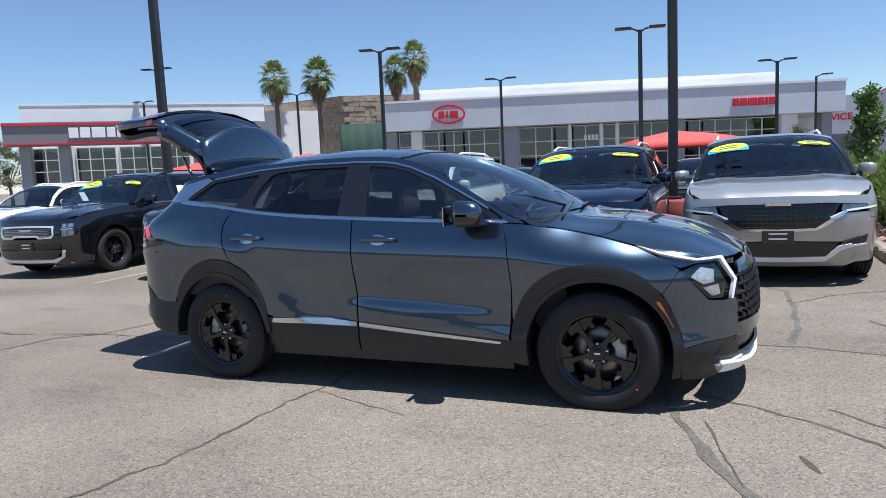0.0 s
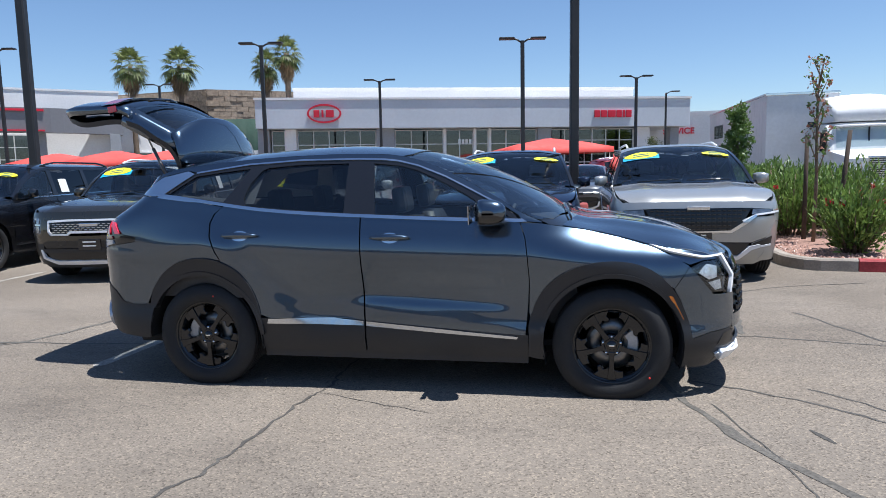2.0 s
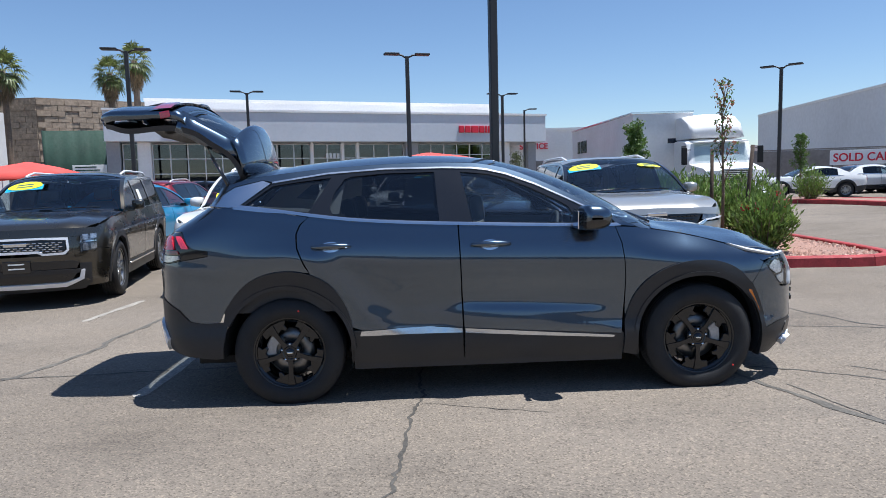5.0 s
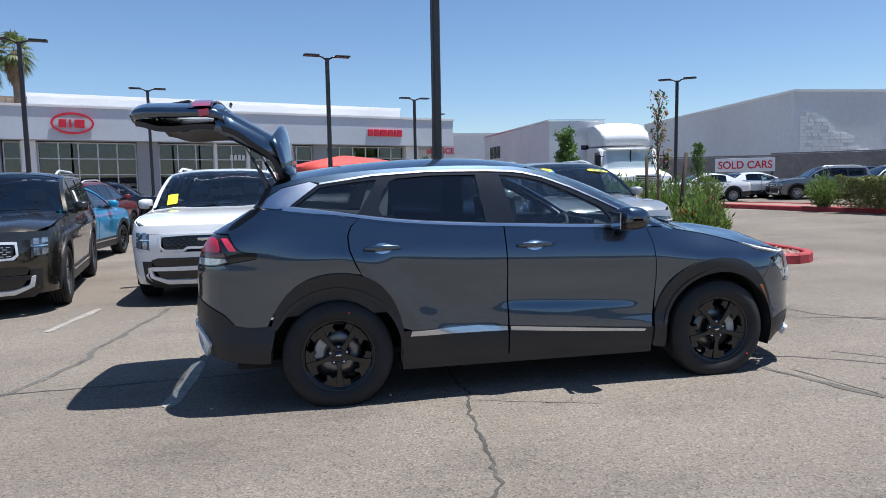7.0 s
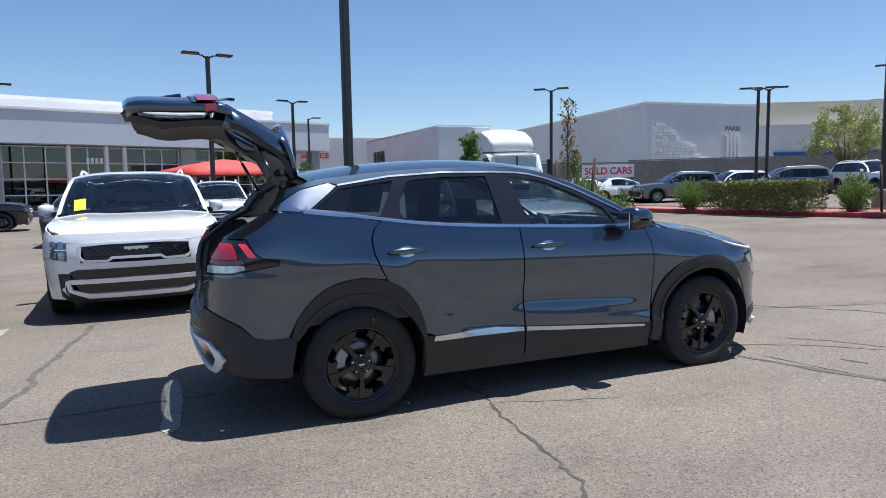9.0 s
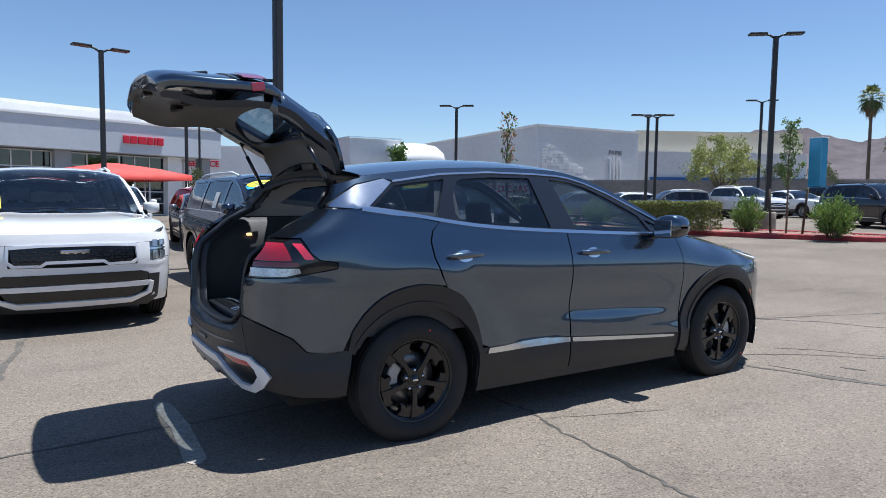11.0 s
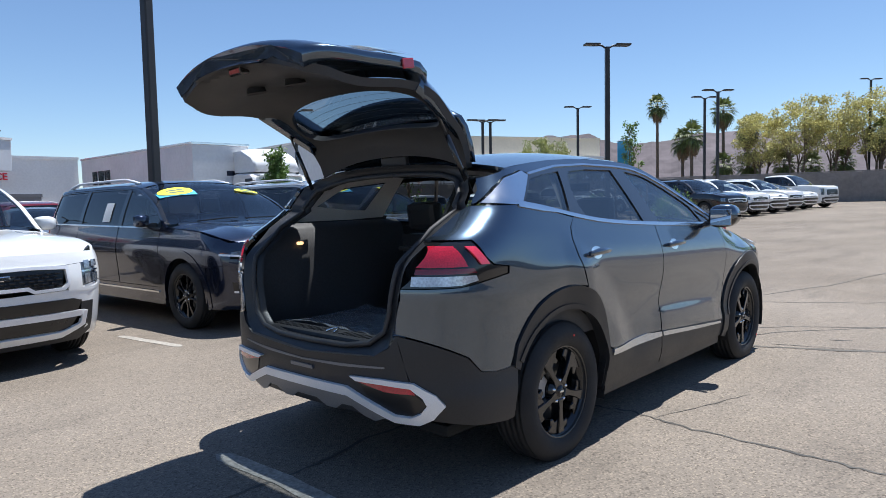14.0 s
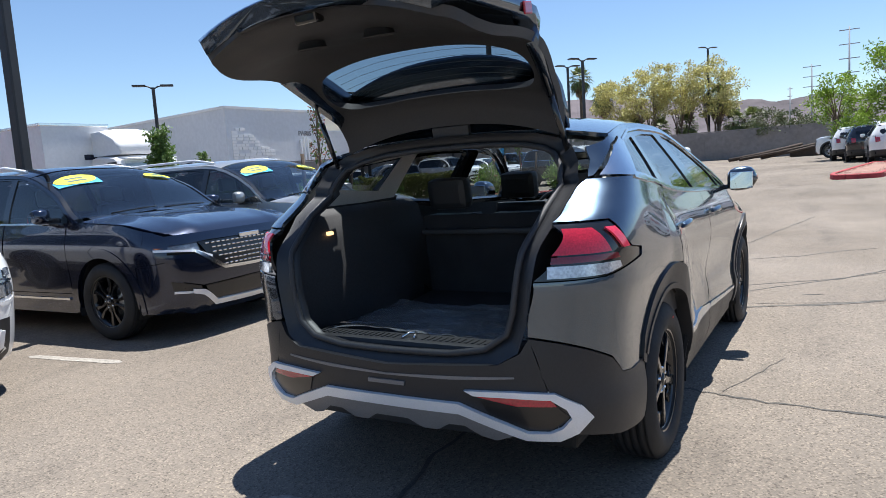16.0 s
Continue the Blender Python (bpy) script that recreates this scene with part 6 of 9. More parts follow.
def hero_inside(body):
    inner = lambda o: (lambda x, z: (x, -(hero_side(x, z) - o), z))
    # cargo bay
    part("cargo_floor", box(-2.16, -0.98, -0.60, 0.60, 0.60, 0.665, 0.01), CARPET, body)
    part("cabin_floor", box(-1.0, 1.25, -0.74, 0.74, 0.30, 0.34), CARPET, body)
    # unseen boxes added beside the floor to keep sun slits out of the car's shadow
    for s in (1, -1):
        part("sill_light_block", box(-0.93, 0.93, min(s * 0.735, s * 0.885), max(s * 0.735, s * 0.885), 0.27, 0.345, 0.01), UNDER, body)
    sill = bmesh.new()
    add_box(sill, -2.20, -2.06, -0.545, 0.545, 0.60, 0.684, 0.02)
    for k in range(34):
        y = -0.50 + k * 0.0303
        if abs(y) > 0.06:
            add_box(sill, -2.165, -2.105, y, y + 0.012, 0.683, 0.688, 0.0, None)
    scuff = part("scuff_plate", sill, LID_TRIM, body, "ribbed dark scuff plate")
    bm = bmesh.new()
    add_tube(bm, [(-2.17, -0.03, 0.69), (-2.13, -0.02, 0.70), (-2.11, 0.0, 0.70), (-2.13, 0.02, 0.70), (-2.17, 0.03, 0.69)], 0.006, 6)
    part("latch_striker", bm, CHROME, body)
    # side linings with wheel humps
    for s in (1, -1):
        bm = bmesh.new()
        rings = []
        for k in range(10):
            x = -2.20 + 1.22 * k / 9
            hump = 0.10 * math.exp(-(((x + 1.42) / 0.28) ** 2))
            ring = [(x, s * (0.60 - hump), 0.655), (x, s * (0.59 - hump), 0.80), (x, s * (0.60 - hump * 0.6), 0.95), (x, s * 0.63, 1.08), (x, s * 0.66, 1.20), (x, s * 0.72, 1.235), (x, s * 0.76, 1.235)]
            rings.append([(max(a, tail_x(b, c) + 0.07), b, c) for a, b, c in ring])
        add_loft(bm, rings, False)
        part("cargo_lining", bm, TRIM_DARK, body)
        bm = bmesh.new()
        add_box(bm, -1.90, -1.86, s * 0.628 - 0.012, s * 0.628 + 0.012, 1.108, 1.128, 0.008)
        part("cargo_lamp", bm, mat_lamp, body, "small lit cargo lamp")
        # dark panel added behind the lining to plug light leaking through the shell
        ob = skin("inner_panel", [(-2.12, 0.62), (-0.98, 0.62), (-0.98, 1.26), (-1.86, 1.26), (-2.02, 1.14), (-2.14, 1.0)], inner(0.045), TRIM_DARK, body, gap=0.09, depth=0.0, flip=True)
        if s < 0:
            ob.data.transform(Matrix.Scale(-1, 4, (0, 1, 0)))
            ob.data.flip_normals()
        # upper linings round the quarter glass
        o = [(-1.93, 1.24), (-1.80, 1.35), (-1.66, 1.468), (-1.45, 1.50), (-1.08, 1.525), (-0.98, 1.52), (-1.02, 1.25), (-1.3, 1.24)]
        hole = [(-1.60, 1.335), (-1.44, 1.452), (-1.12, 1.49), (-1.20, 1.30), (-1.37, 1.31)]
        ob = skin("pillar_lining", o, inner(0.055), TRIM_LIGHT, body, gap=0.06, holes=[hole], depth=0.0, flip=True, label="light grey pillar lining")
        if s < 0:
            ob.data.transform(Matrix.Scale(-1, 4, (0, 1, 0)))
            ob.data.flip_normals()
        # door cards
        ob = skin("door_card", [(-0.95, 0.32), (0.84, 0.32), (0.84, 1.10), (0.3, 1.12), (-0.6, 1.16), (-1.0, 1.20)], inner(0.07), TRIM_DARK, body, gap=0.1, depth=0.0, flip=True)
        if s < 0:
            ob.data.transform(Matrix.Scale(-1, 4, (0, 1, 0)))
            ob.data.flip_normals()
    # headliner
    hl = lambda x, y: (lambda p: (p[0], p[1], p[2] - 0.045))(S.top(x, y))
    ye = lambda x: S.ye(x) - 0.03
    xs = [-1.60, -1.2, -0.8, -0.4, -0.1, 0.02]
    skin("headliner", [(x, -ye(x)) for x in xs] + [(x, ye(x)) for x in xs[::-1]], hl, TRIM_LIGHT, body, gap=0.12, depth=0.0, flip=True, label="light grey headliner")
    # seats
    for y in (-0.37, 0.37):
        add_seat(body, 0.18, y, 0.50, 0.42, 1.13)
    for y, w in ((-0.42, 0.40), (0.0, 0.36), (0.42, 0.40)):
        add_seat(body, -0.72, y, w, 0.42, 1.13, abs(y) > 0.1, 0.24)
    part("seat_shelf", box(-1.12, -0.99, -0.56, 0.56, 1.02, 1.05, 0.01), TRIM_DARK, body)
    bm = bmesh.new()
    vs = [(-1.02, -0.58, 0.66), (-1.02, 0.58, 0.66), (-1.06, 0.58, 1.13), (-1.06, -0.58, 1.13)]
    add_loft(bm, [[vs[0], vs[1]], [vs[3], vs[2]]], False, smooth=False)
    part("seat_back_panel", bm, CARPET, body)
    # dash, wheel, mirror
    bm = bmesh.new()
    rings = []
    for k in range(9):
        y = -0.74 + 1.48 * k / 8
        h = 0.03 * math.exp(-(((y - 0.37) / 0.2) ** 2))
        rings.append([(1.12, y, 0.98), (0.98, y, 1.07 + h), (0.80, y, 1.06 + h), (0.72, y, 0.98 + h), (0.78, y, 0.75), (1.0, y, 0.45), (1.2, y, 0.45)])
    add_loft(bm, rings, True, True, True)
    bmesh.ops.recalc_face_normals(bm, faces=bm.faces)
    part("dashboard", bm, TRIM_DARK, body)
    bm = bmesh.new()
    ring = [(0.62 + 0.05 * math.sin(a), 0.37 + 0.18 * math.cos(a), 0.98 + 0.18 * math.sin(a)) for a in (2 * math.pi * k / 28 for k in range(28))]
    add_tube(bm, ring + [ring[0]], 0.015, 8, caps=False)
    add_tube(bm, [(0.62, 0.20, 0.98), (0.64, 0.37, 0.97), (0.62, 0.54, 0.98)], 0.02, 6)
    add_tube(bm, [(0.64, 0.37, 0.97), (0.78, 0.37, 0.92)], 0.03, 8)
    part("steering_wheel", bm, TRIM_DARK, body)
    part("cabin_mirror", box(0.26, 0.29, -0.12, 0.12, 1.40, 1.46, 0.012), GLOSS_BLACK, body)
    part("screen_panel", box(0.74, 0.76, -0.1, 0.45, 1.03, 1.14, 0.008), GLOSS_BLACK, body)
    # dark flange and black seal round the opening
    outer, inn = [], []

    def fine(line):
        return [tuple(Vector(a).lerp(Vector(b), k / 4)) for a, b in zip(line, line[1:]) for k in range(4)] + [line[-1]]

    for y, z in fine([(0.0, 0.615), (0.30, 0.622), (0.48, 0.645), (0.575, 0.70), (0.61, 0.80), (0.635, 0.95), (0.655, 1.10), (0.69, 1.22), (0.70, 1.32), (0.685, 1.40), (0.655, 1.455), (0.60, 1.495), (0.45, 1.535), (0.22, 1.552), (0.0, 1.557)]):
        x = max(tail_x(y, z), -1.99 - (1.32 - z)) if z < 1.46 else -1.70 + (1.557 - z) * -0.9
        outer.append((x + 0.006 + 0.03 * max(0.0, min(1.0, (z - 1.10) / 0.08)) * (z < 1.34), y, z))
    for y, z in fine([(0.0, 0.672), (0.27, 0.676), (0.43, 0.70), (0.52, 0.76), (0.548, 0.85), (0.565, 0.97), (0.585, 1.10), (0.61, 1.22), (0.615, 1.31), (0.60, 1.38), (0.565, 1.43), (0.50, 1.463), (0.38, 1.488), (0.2, 1.50), (0.0, 1.503)]):
        x = tail_x(min(y, 0.6), z) + 0.05 if z < 1.40 else -1.76 + (1.503 - z) * -1.0
        inn.append((max(x, outer[len(inn)][0] + 0.025), y, z))
    deep = [(x + 0.05, y * 0.985, z) for x, y, z in inn]
    mid = [((a[0] + b[0]) / 2 + 0.012, (a[1] + b[1]) / 2, (a[2] + b[2]) / 2) for a, b in zip(outer, inn)]

    def both(line):
        return [(x, -y, z) for x, y, z in line[::-1]] + line[1:]

    bm = bmesh.new()
    add_loft(bm, [both(l) for l in (outer, mid, inn, deep)], False)
    bmesh.ops.recalc_face_normals(bm, faces=bm.faces)
    part("opening_flange", bm, CLADDING, body, "dark flange round the cargo opening")
    bm = bmesh.new()
    add_tube(bm, both([(x - 0.004, y, z) for x, y, z in inn]), 0.013, 8)
    part("opening_seal", bm, TRIM_DARK, body, "black rubber seal")


mat_lamp = bpy.data.materials.new("cargo_lamp_glow")
mat_lamp.use_nodes = True
mat_lamp.node_tree.nodes["Principled BSDF"].inputs["Emission Color"].default_value = (1.0, 0.55, 0.22, 1)
mat_lamp.node_tree.nodes["Principled BSDF"].inputs["Emission Strength"].default_value = 1.1
hero_inside(HERO_BODY)


def tailgate(root):
    """Built shut, then swung up about its roof hinges."""
    lid = part("tailgate", box(-1.70, -1.645, -0.10, 0.10, 1.515, 1.545, 0.005), TRIM_DARK, root, "raised tailgate")
    hinge = Vector((-1.64, 0, 1.545))
    lid.matrix_basis = Matrix.Translation(hinge) @ Matrix.Rotation(radians(80.3), 4, "Y") @ Matrix.Diagonal((1.06, 1.0, 1.06, 1.0)) @ Matrix.Translation(-hinge)
    n = 16

    def row(x, z, hw, bow, drop=0.0, p=2.4):
        return [(x + bow * abs(u) ** p, hw * u, z - drop * abs(u) ** p) for u in (-1 + 2 * k / n for k in range(n + 1))]

    def solid(name, outs, ins, material, label=""):
        """A shell: outer rows, inner rows, closed round its rim."""
        bm = bmesh.new()
        rings = [o + i[::-1] for o, i in zip(outs, ins)]
        add_loft(bm, rings, True, True, True)
        bmesh.ops.recalc_face_normals(bm, faces=bm.faces)
        ob = part(name, bm, material, lid, label)
        return ob

    # roof spoiler with its lining below
    solid("roof_spoiler", [row(-1.655, 1.566, 0.60, 0.01, 0.055), row(-1.75, 1.574, 0.60, 0.02, 0.065), row(-1.86, 1.574, 0.59, 0.04, 0.075), row(-1.94, 1.566, 0.575, 0.07, 0.085), row(-1.99, 1.552, 0.555, 0.11, 0.09), row(-2.0, 1.540, 0.55, 0.12, 0.09)],
          [row(-1.66, 1.540, 0.585, 0.01, 0.05), row(-1.75, 1.545, 0.585, 0.02, 0.06), row(-1.86, 1.545, 0.575, 0.04, 0.07), row(-1.93, 1.540, 0.565, 0.07, 0.08), row(-1.98, 1.536, 0.55, 0.11, 0.09), row(-1.998, 1.538, 0.548, 0.12, 0.09)], PAINT_GREY, "body-coloured roof spoiler")
    # posts beside the glass
    for s in (1, -1):
        outs, ins = [], []
        for u in (0, 0.25, 0.5, 0.75, 1.0):
            x, z, hw = -1.905 - 0.265 * u, 1.52 - 0.32 * u, 0.575 + 0.06 * u
            wd = 0.060 + 0.03 * abs(u - 0.5)
            outs.append([(x + 0.13, s * (hw + 0.01), z - 0.03), (x + 0.07, s * (hw - wd * 0.5), z - 0.012), (x + 0.04, s * (hw - wd), z)])
            ins.append([(x + 0.17, s * hw, z - 0.06), (x + 0.13, s * (hw - wd * 0.6), z - 0.065), (x + 0.075, s * (hw - wd - 0.012), z - 0.04)])
        solid("lid_post", outs, ins, PAINT_GREY)
    # rear glass and its wiper
    bm = bmesh.new()
    add_loft(bm, [row(-1.900 - 0.270 * u, 1.515 - 0.318 * u, 0.52 + 0.05 * u, 0.06, 0.012) for u in (0, 0.25, 0.5, 0.75, 1.0)], False)
    part("rear_window", bm, GLASS_REAR, lid, "tinted rear window")
    bm = bmesh.new()
    for k in range(9):
        u = 0.1 + 0.1 * k
        r = row(-1.897 - 0.270 * u, 1.512 - 0.318 * u, 0.46 + 0.05 * u, 0.05, 0.01)
        add_tube(bm, r[::2], 0.0007, 4)
    ob = part("heater_grid", bm, UNDER, lid)
    tagged(ob, kind="stuff")
    bm = bmesh.new()
    add_tube(bm, [(-2.195, 0.03, 1.215), (-2.205, -0.06, 1.222), (-2.185, -0.25, 1.245), (-2.16, -0.42, 1.262)], 0.009, 6)
    part("rear_wiper", bm, GLOSS_BLACK, lid)
    # lower shell
    zs = [(1.215, -2.165, 0.642), (1.175, -2.205, 0.648), (1.12, -2.222, 0.644), (1.02, -2.240, 0.636), (0.92, -2.255, 0.628), (0.82, -2.275, 0.618), (0.74, -2.288, 0.600), (0.69, -2.288, 0.575), (0.655, -2.275, 0.525)]
    outs = [row(x, z, hw, 0.09) for z, x, hw in zs]
    ins = [row(x + 0.055, z + (0.0 if k < 6 else 0.01), hw - 0.012, 0.085) for k, (z, x, hw) in enumerate(zs)]
    solid("lower_shell", outs, ins, PAINT_GREY, "body-coloured lower tailgate")
    depth_at = soft_curve((0.66, -2.205), (0.715, -2.185), (0.78, -2.150), (0.86, -2.125), (0.95, -2.115), (1.05, -2.105), (1.14, -2.085), (1.20, -2.060), (1.26, -2.030), (1.36, -1.945), (1.46, -1.862), (1.53, -1.800), (1.64, -1.695))
    rise_at = soft_curve((0.66, 0.66), (1.36, 1.36), (1.46, 1.455), (1.53, 1.488), (1.64, 1.505))
    wide_at = soft_curve((0.66, 0.50), (0.72, 0.555), (0.80, 0.59), (0.95, 0.612), (1.10, 0.625), (1.22, 0.632), (1.35, 0.610), (1.46, 0.592), (1.64, 0.575))

    def lining(y, v):
        return (depth_at(v) + 0.085 * (abs(y) / wide_at(v)) ** 2.4, y, rise_at(v) - 0.04 * (abs(y) / 0.6) ** 2.4 * max(0.0, min(1.0, (v - 1.2) / 0.3)))

    zz = (0.675, 0.71, 0.76, 0.82, 0.90, 1.0, 1.1, 1.2, 1.3, 1.4, 1.48, 1.56, 1.63)
    rim = [(-wide_at(z), z) for z in zz[::-1]] + [(-0.28, 0.655), (0.0, 0.652), (0.28, 0.655)] + [(wide_at(z), z) for z in zz]
    half = [(0.0, 1.226), (0.24, 1.228), (0.41, 1.240), (0.505, 1.272), (0.538, 1.325), (0.520, 1.390), (0.455, 1.440), (0.32, 1.466), (0.16, 1.474), (0.0, 1.476)]
    pane = [(p[0], p[1]) for p in smooth_line([(y, z, 0) for y, z in half + [(-y, z) for y, z in half[-2:0:-1]]], 3, True)]
    skin("lid_lining", rim, lining, LID_TRIM, lid, gap=0.045, depth=0.035, holes=[pane], label="moulded dark lid lining")
    # pull cup and latch on the lining
    for y in (-0.16, 0.16):
        bm = bmesh.new()
        rings = []
        for r, d in ((0.075, 0.0), (0.068, 0.004), (0.055, -0.030), (0.0, -0.034)):
            rings.append([(-2.122 + d + 0.02, y + r * 1.0 * math.cos(a), 0.86 + r * 0.55 * math.sin(a)) for a in (2 * math.pi * k / 20 for k in range(20))])
        add_loft(bm, rings[:3], True, False, True)
        part("pull_cup", bm, TRIM_DARK, lid)
    part("latch", box(-2.215, -2.17, -0.05, 0.05, 0.668, 0.715, 0.008), GLOSS_BLACK, lid)
    part("data_label", box(-2.105, -2.10, 0.42, 0.50, 1.12, 1.15), PAPER, lid)
    # lamps across the lid
    bm = bmesh.new()
    add_loft(bm, [[(x - 0.006, y, z) for x, y, z in row(-2.222, 1.165, 0.646, 0.09)], [(x - 0.010, y, z) for x, y, z in row(-2.232, 1.09, 0.640, 0.09)], [(x - 0.006, y, z) for x, y, z in row(-2.242, 1.015, 0.634, 0.09)]], False)
    bmesh.ops.recalc_face_normals(bm, faces=bm.faces)
    part("lamp_bar", bm, GLOSS_BLACK, lid, "gloss black lamp panel")
    for s in (1, -1):
        bm = bmesh.new()
        rr = []
        for z, x in ((1.155, -2.224), (1.10, -2.232), (1.045, -2.240)):
            r = row(x, z, 0.642, 0.09)
            r = [p for p in r if p[1] * s > 0.30]
            rr.append([(a - 0.014, b, c) for a, b, c in (r if s > 0 else r)])
        add_loft(bm, rr, False)
        part("lid_lamp_lens", bm, LAMP_RED, lid, "red tailgate lamp lens")
        part("lid_lamp_end", box(-2.135, -2.092, min(s * 0.637, s * 0.647), max(s * 0.637, s * 0.647), 1.075, 1.14, 0.005), LAMP_RED, lid, "red lamp end")
    bm = bmesh.new()
    add_box(bm, -2.264, -2.24, -0.20, 0.20, 0.86, 0.985, 0.008)
    part("plate_recess", bm, CLADDING, lid)
    # gas struts stay with the car
    for s in (1, -1):
        top = lid.matrix_basis @ Vector((-2.06, s * 0.585, 1.24))
        low = Vector((-1.745, s * 0.625, 1.385))
        strut = bmesh.new()
        midp = low.lerp(top, 0.52)
        add_tube(strut, [low, midp], 0.0125, 10)
        st = part("gas_strut", strut, GLOSS_BLACK, root, "black gas strut")
        rod = bmesh.new()
        add_tube(rod, [midp, top], 0.006, 8)
        part("strut_rod", rod, STEEL, st)
    return lid


tailgate(HERO_CAR)


def cargo_film():
    """A loose crumpled sheet of clear film on the cargo floor."""
    bm = bmesh.new()
    n, m = 46, 38
    g = []
    for i in range(n):
        r = []
        for j in range(m):
            x, y = -2.08 + 0.62 * i / (n - 1), -0.52 + 1.02 * j / (m - 1)
            z = 0.672 + 0.020 * abs(noise.noise((x * 7, y * 5, 0))) + 0.022 * abs(noise.noise((x * 24, y * 9, 4))) + 0.03 * max(0, noise.noise((x * 3, y * 2.2, 9)))
            edge = 0.05 * noise.noise((y * 6, 0, 2)) if i < 5 else 0
            r.append(bm.verts.new((x + edge, y + 0.04 * noise.noise((x * 5, 3, 1)), z)))
        g.append(r)
    for i in range(n - 1):
        for j in range(m - 1):
            bm.faces.new((g[i][j], g[i + 1][j], g[i + 1][j + 1], g[i][j + 1])).smooth = True
    film = glass_mat("clear_film", (0.82, 0.84, 0.86), 2.3, 0.16)
    n, l = film.node_tree.nodes, film.node_tree.links
    milk, both = n.new("ShaderNodeBsdfDiffuse"), n.new("ShaderNodeMixShader")
    milk.inputs["Color"].default_value = (0.75, 0.80, 0.85, 1)
    both.inputs["Fac"].default_value = 0.15
    src = n["Material Output"].inputs["Surface"].links[0].from_socket
    l.new(src, both.inputs[1]), l.new(milk.outputs["BSDF"], both.inputs[2])
    l.new(both.outputs["Shader"], n["Material Output"].inputs["Surface"])
    ob = part("plastic_film", bm, film)
    tagged(ob, "crumpled clear protective plastic film on the cargo floor", "plastic film")


cargo_film()

# ---- the other parked vehicles ----
PAINTS = {
    "black": paint("black_paint", (0.008, 0.009, 0.013), 0.3, 0.25),
    "navy": paint("midnight_navy_paint", (0.009, 0.015, 0.038), 0.6, 0.22),
    "bronze": paint("dark_bronze_paint", (0.062, 0.055, 0.042), 0.8, 0.28),
    "white": paint("white_paint", (0.80, 0.80, 0.79), 0.0, 0.3),
    "silver": paint("silver_grey_paint", (0.40, 0.40, 0.385), 0.55, 0.32),
    "blue": paint("bright_blue_paint", (0.02, 0.28, 0.52), 0.2, 0.3),
    "red": paint("dark_red_paint", (0.20, 0.010, 0.018), 0.4, 0.3),
    "grey": paint("mid_grey_paint", (0.16, 0.165, 0.17), 0.6, 0.3),
}
SHADE_GLASS = glass_mat("dark_side_glass", (0.09, 0.098, 0.105), 1.75)
SCREEN_GLASS = glass_mat("blue_tinted_windscreen", (0.70, 0.78, 0.80), 2.0)
LAMP_UNIT = mat("lamp_lens_unit", (0.30, 0.33, 0.37), 0.15, 0.6, big=(14, 0.3), fine=(60, 0.4), coat=1.0)
LAMP_MIX = mat("lamp_innards", (0.13, 0.15, 0.18), 0.15, 0.5, big=(14, 0.5), fine=(60, 0.5), coat=1.0)


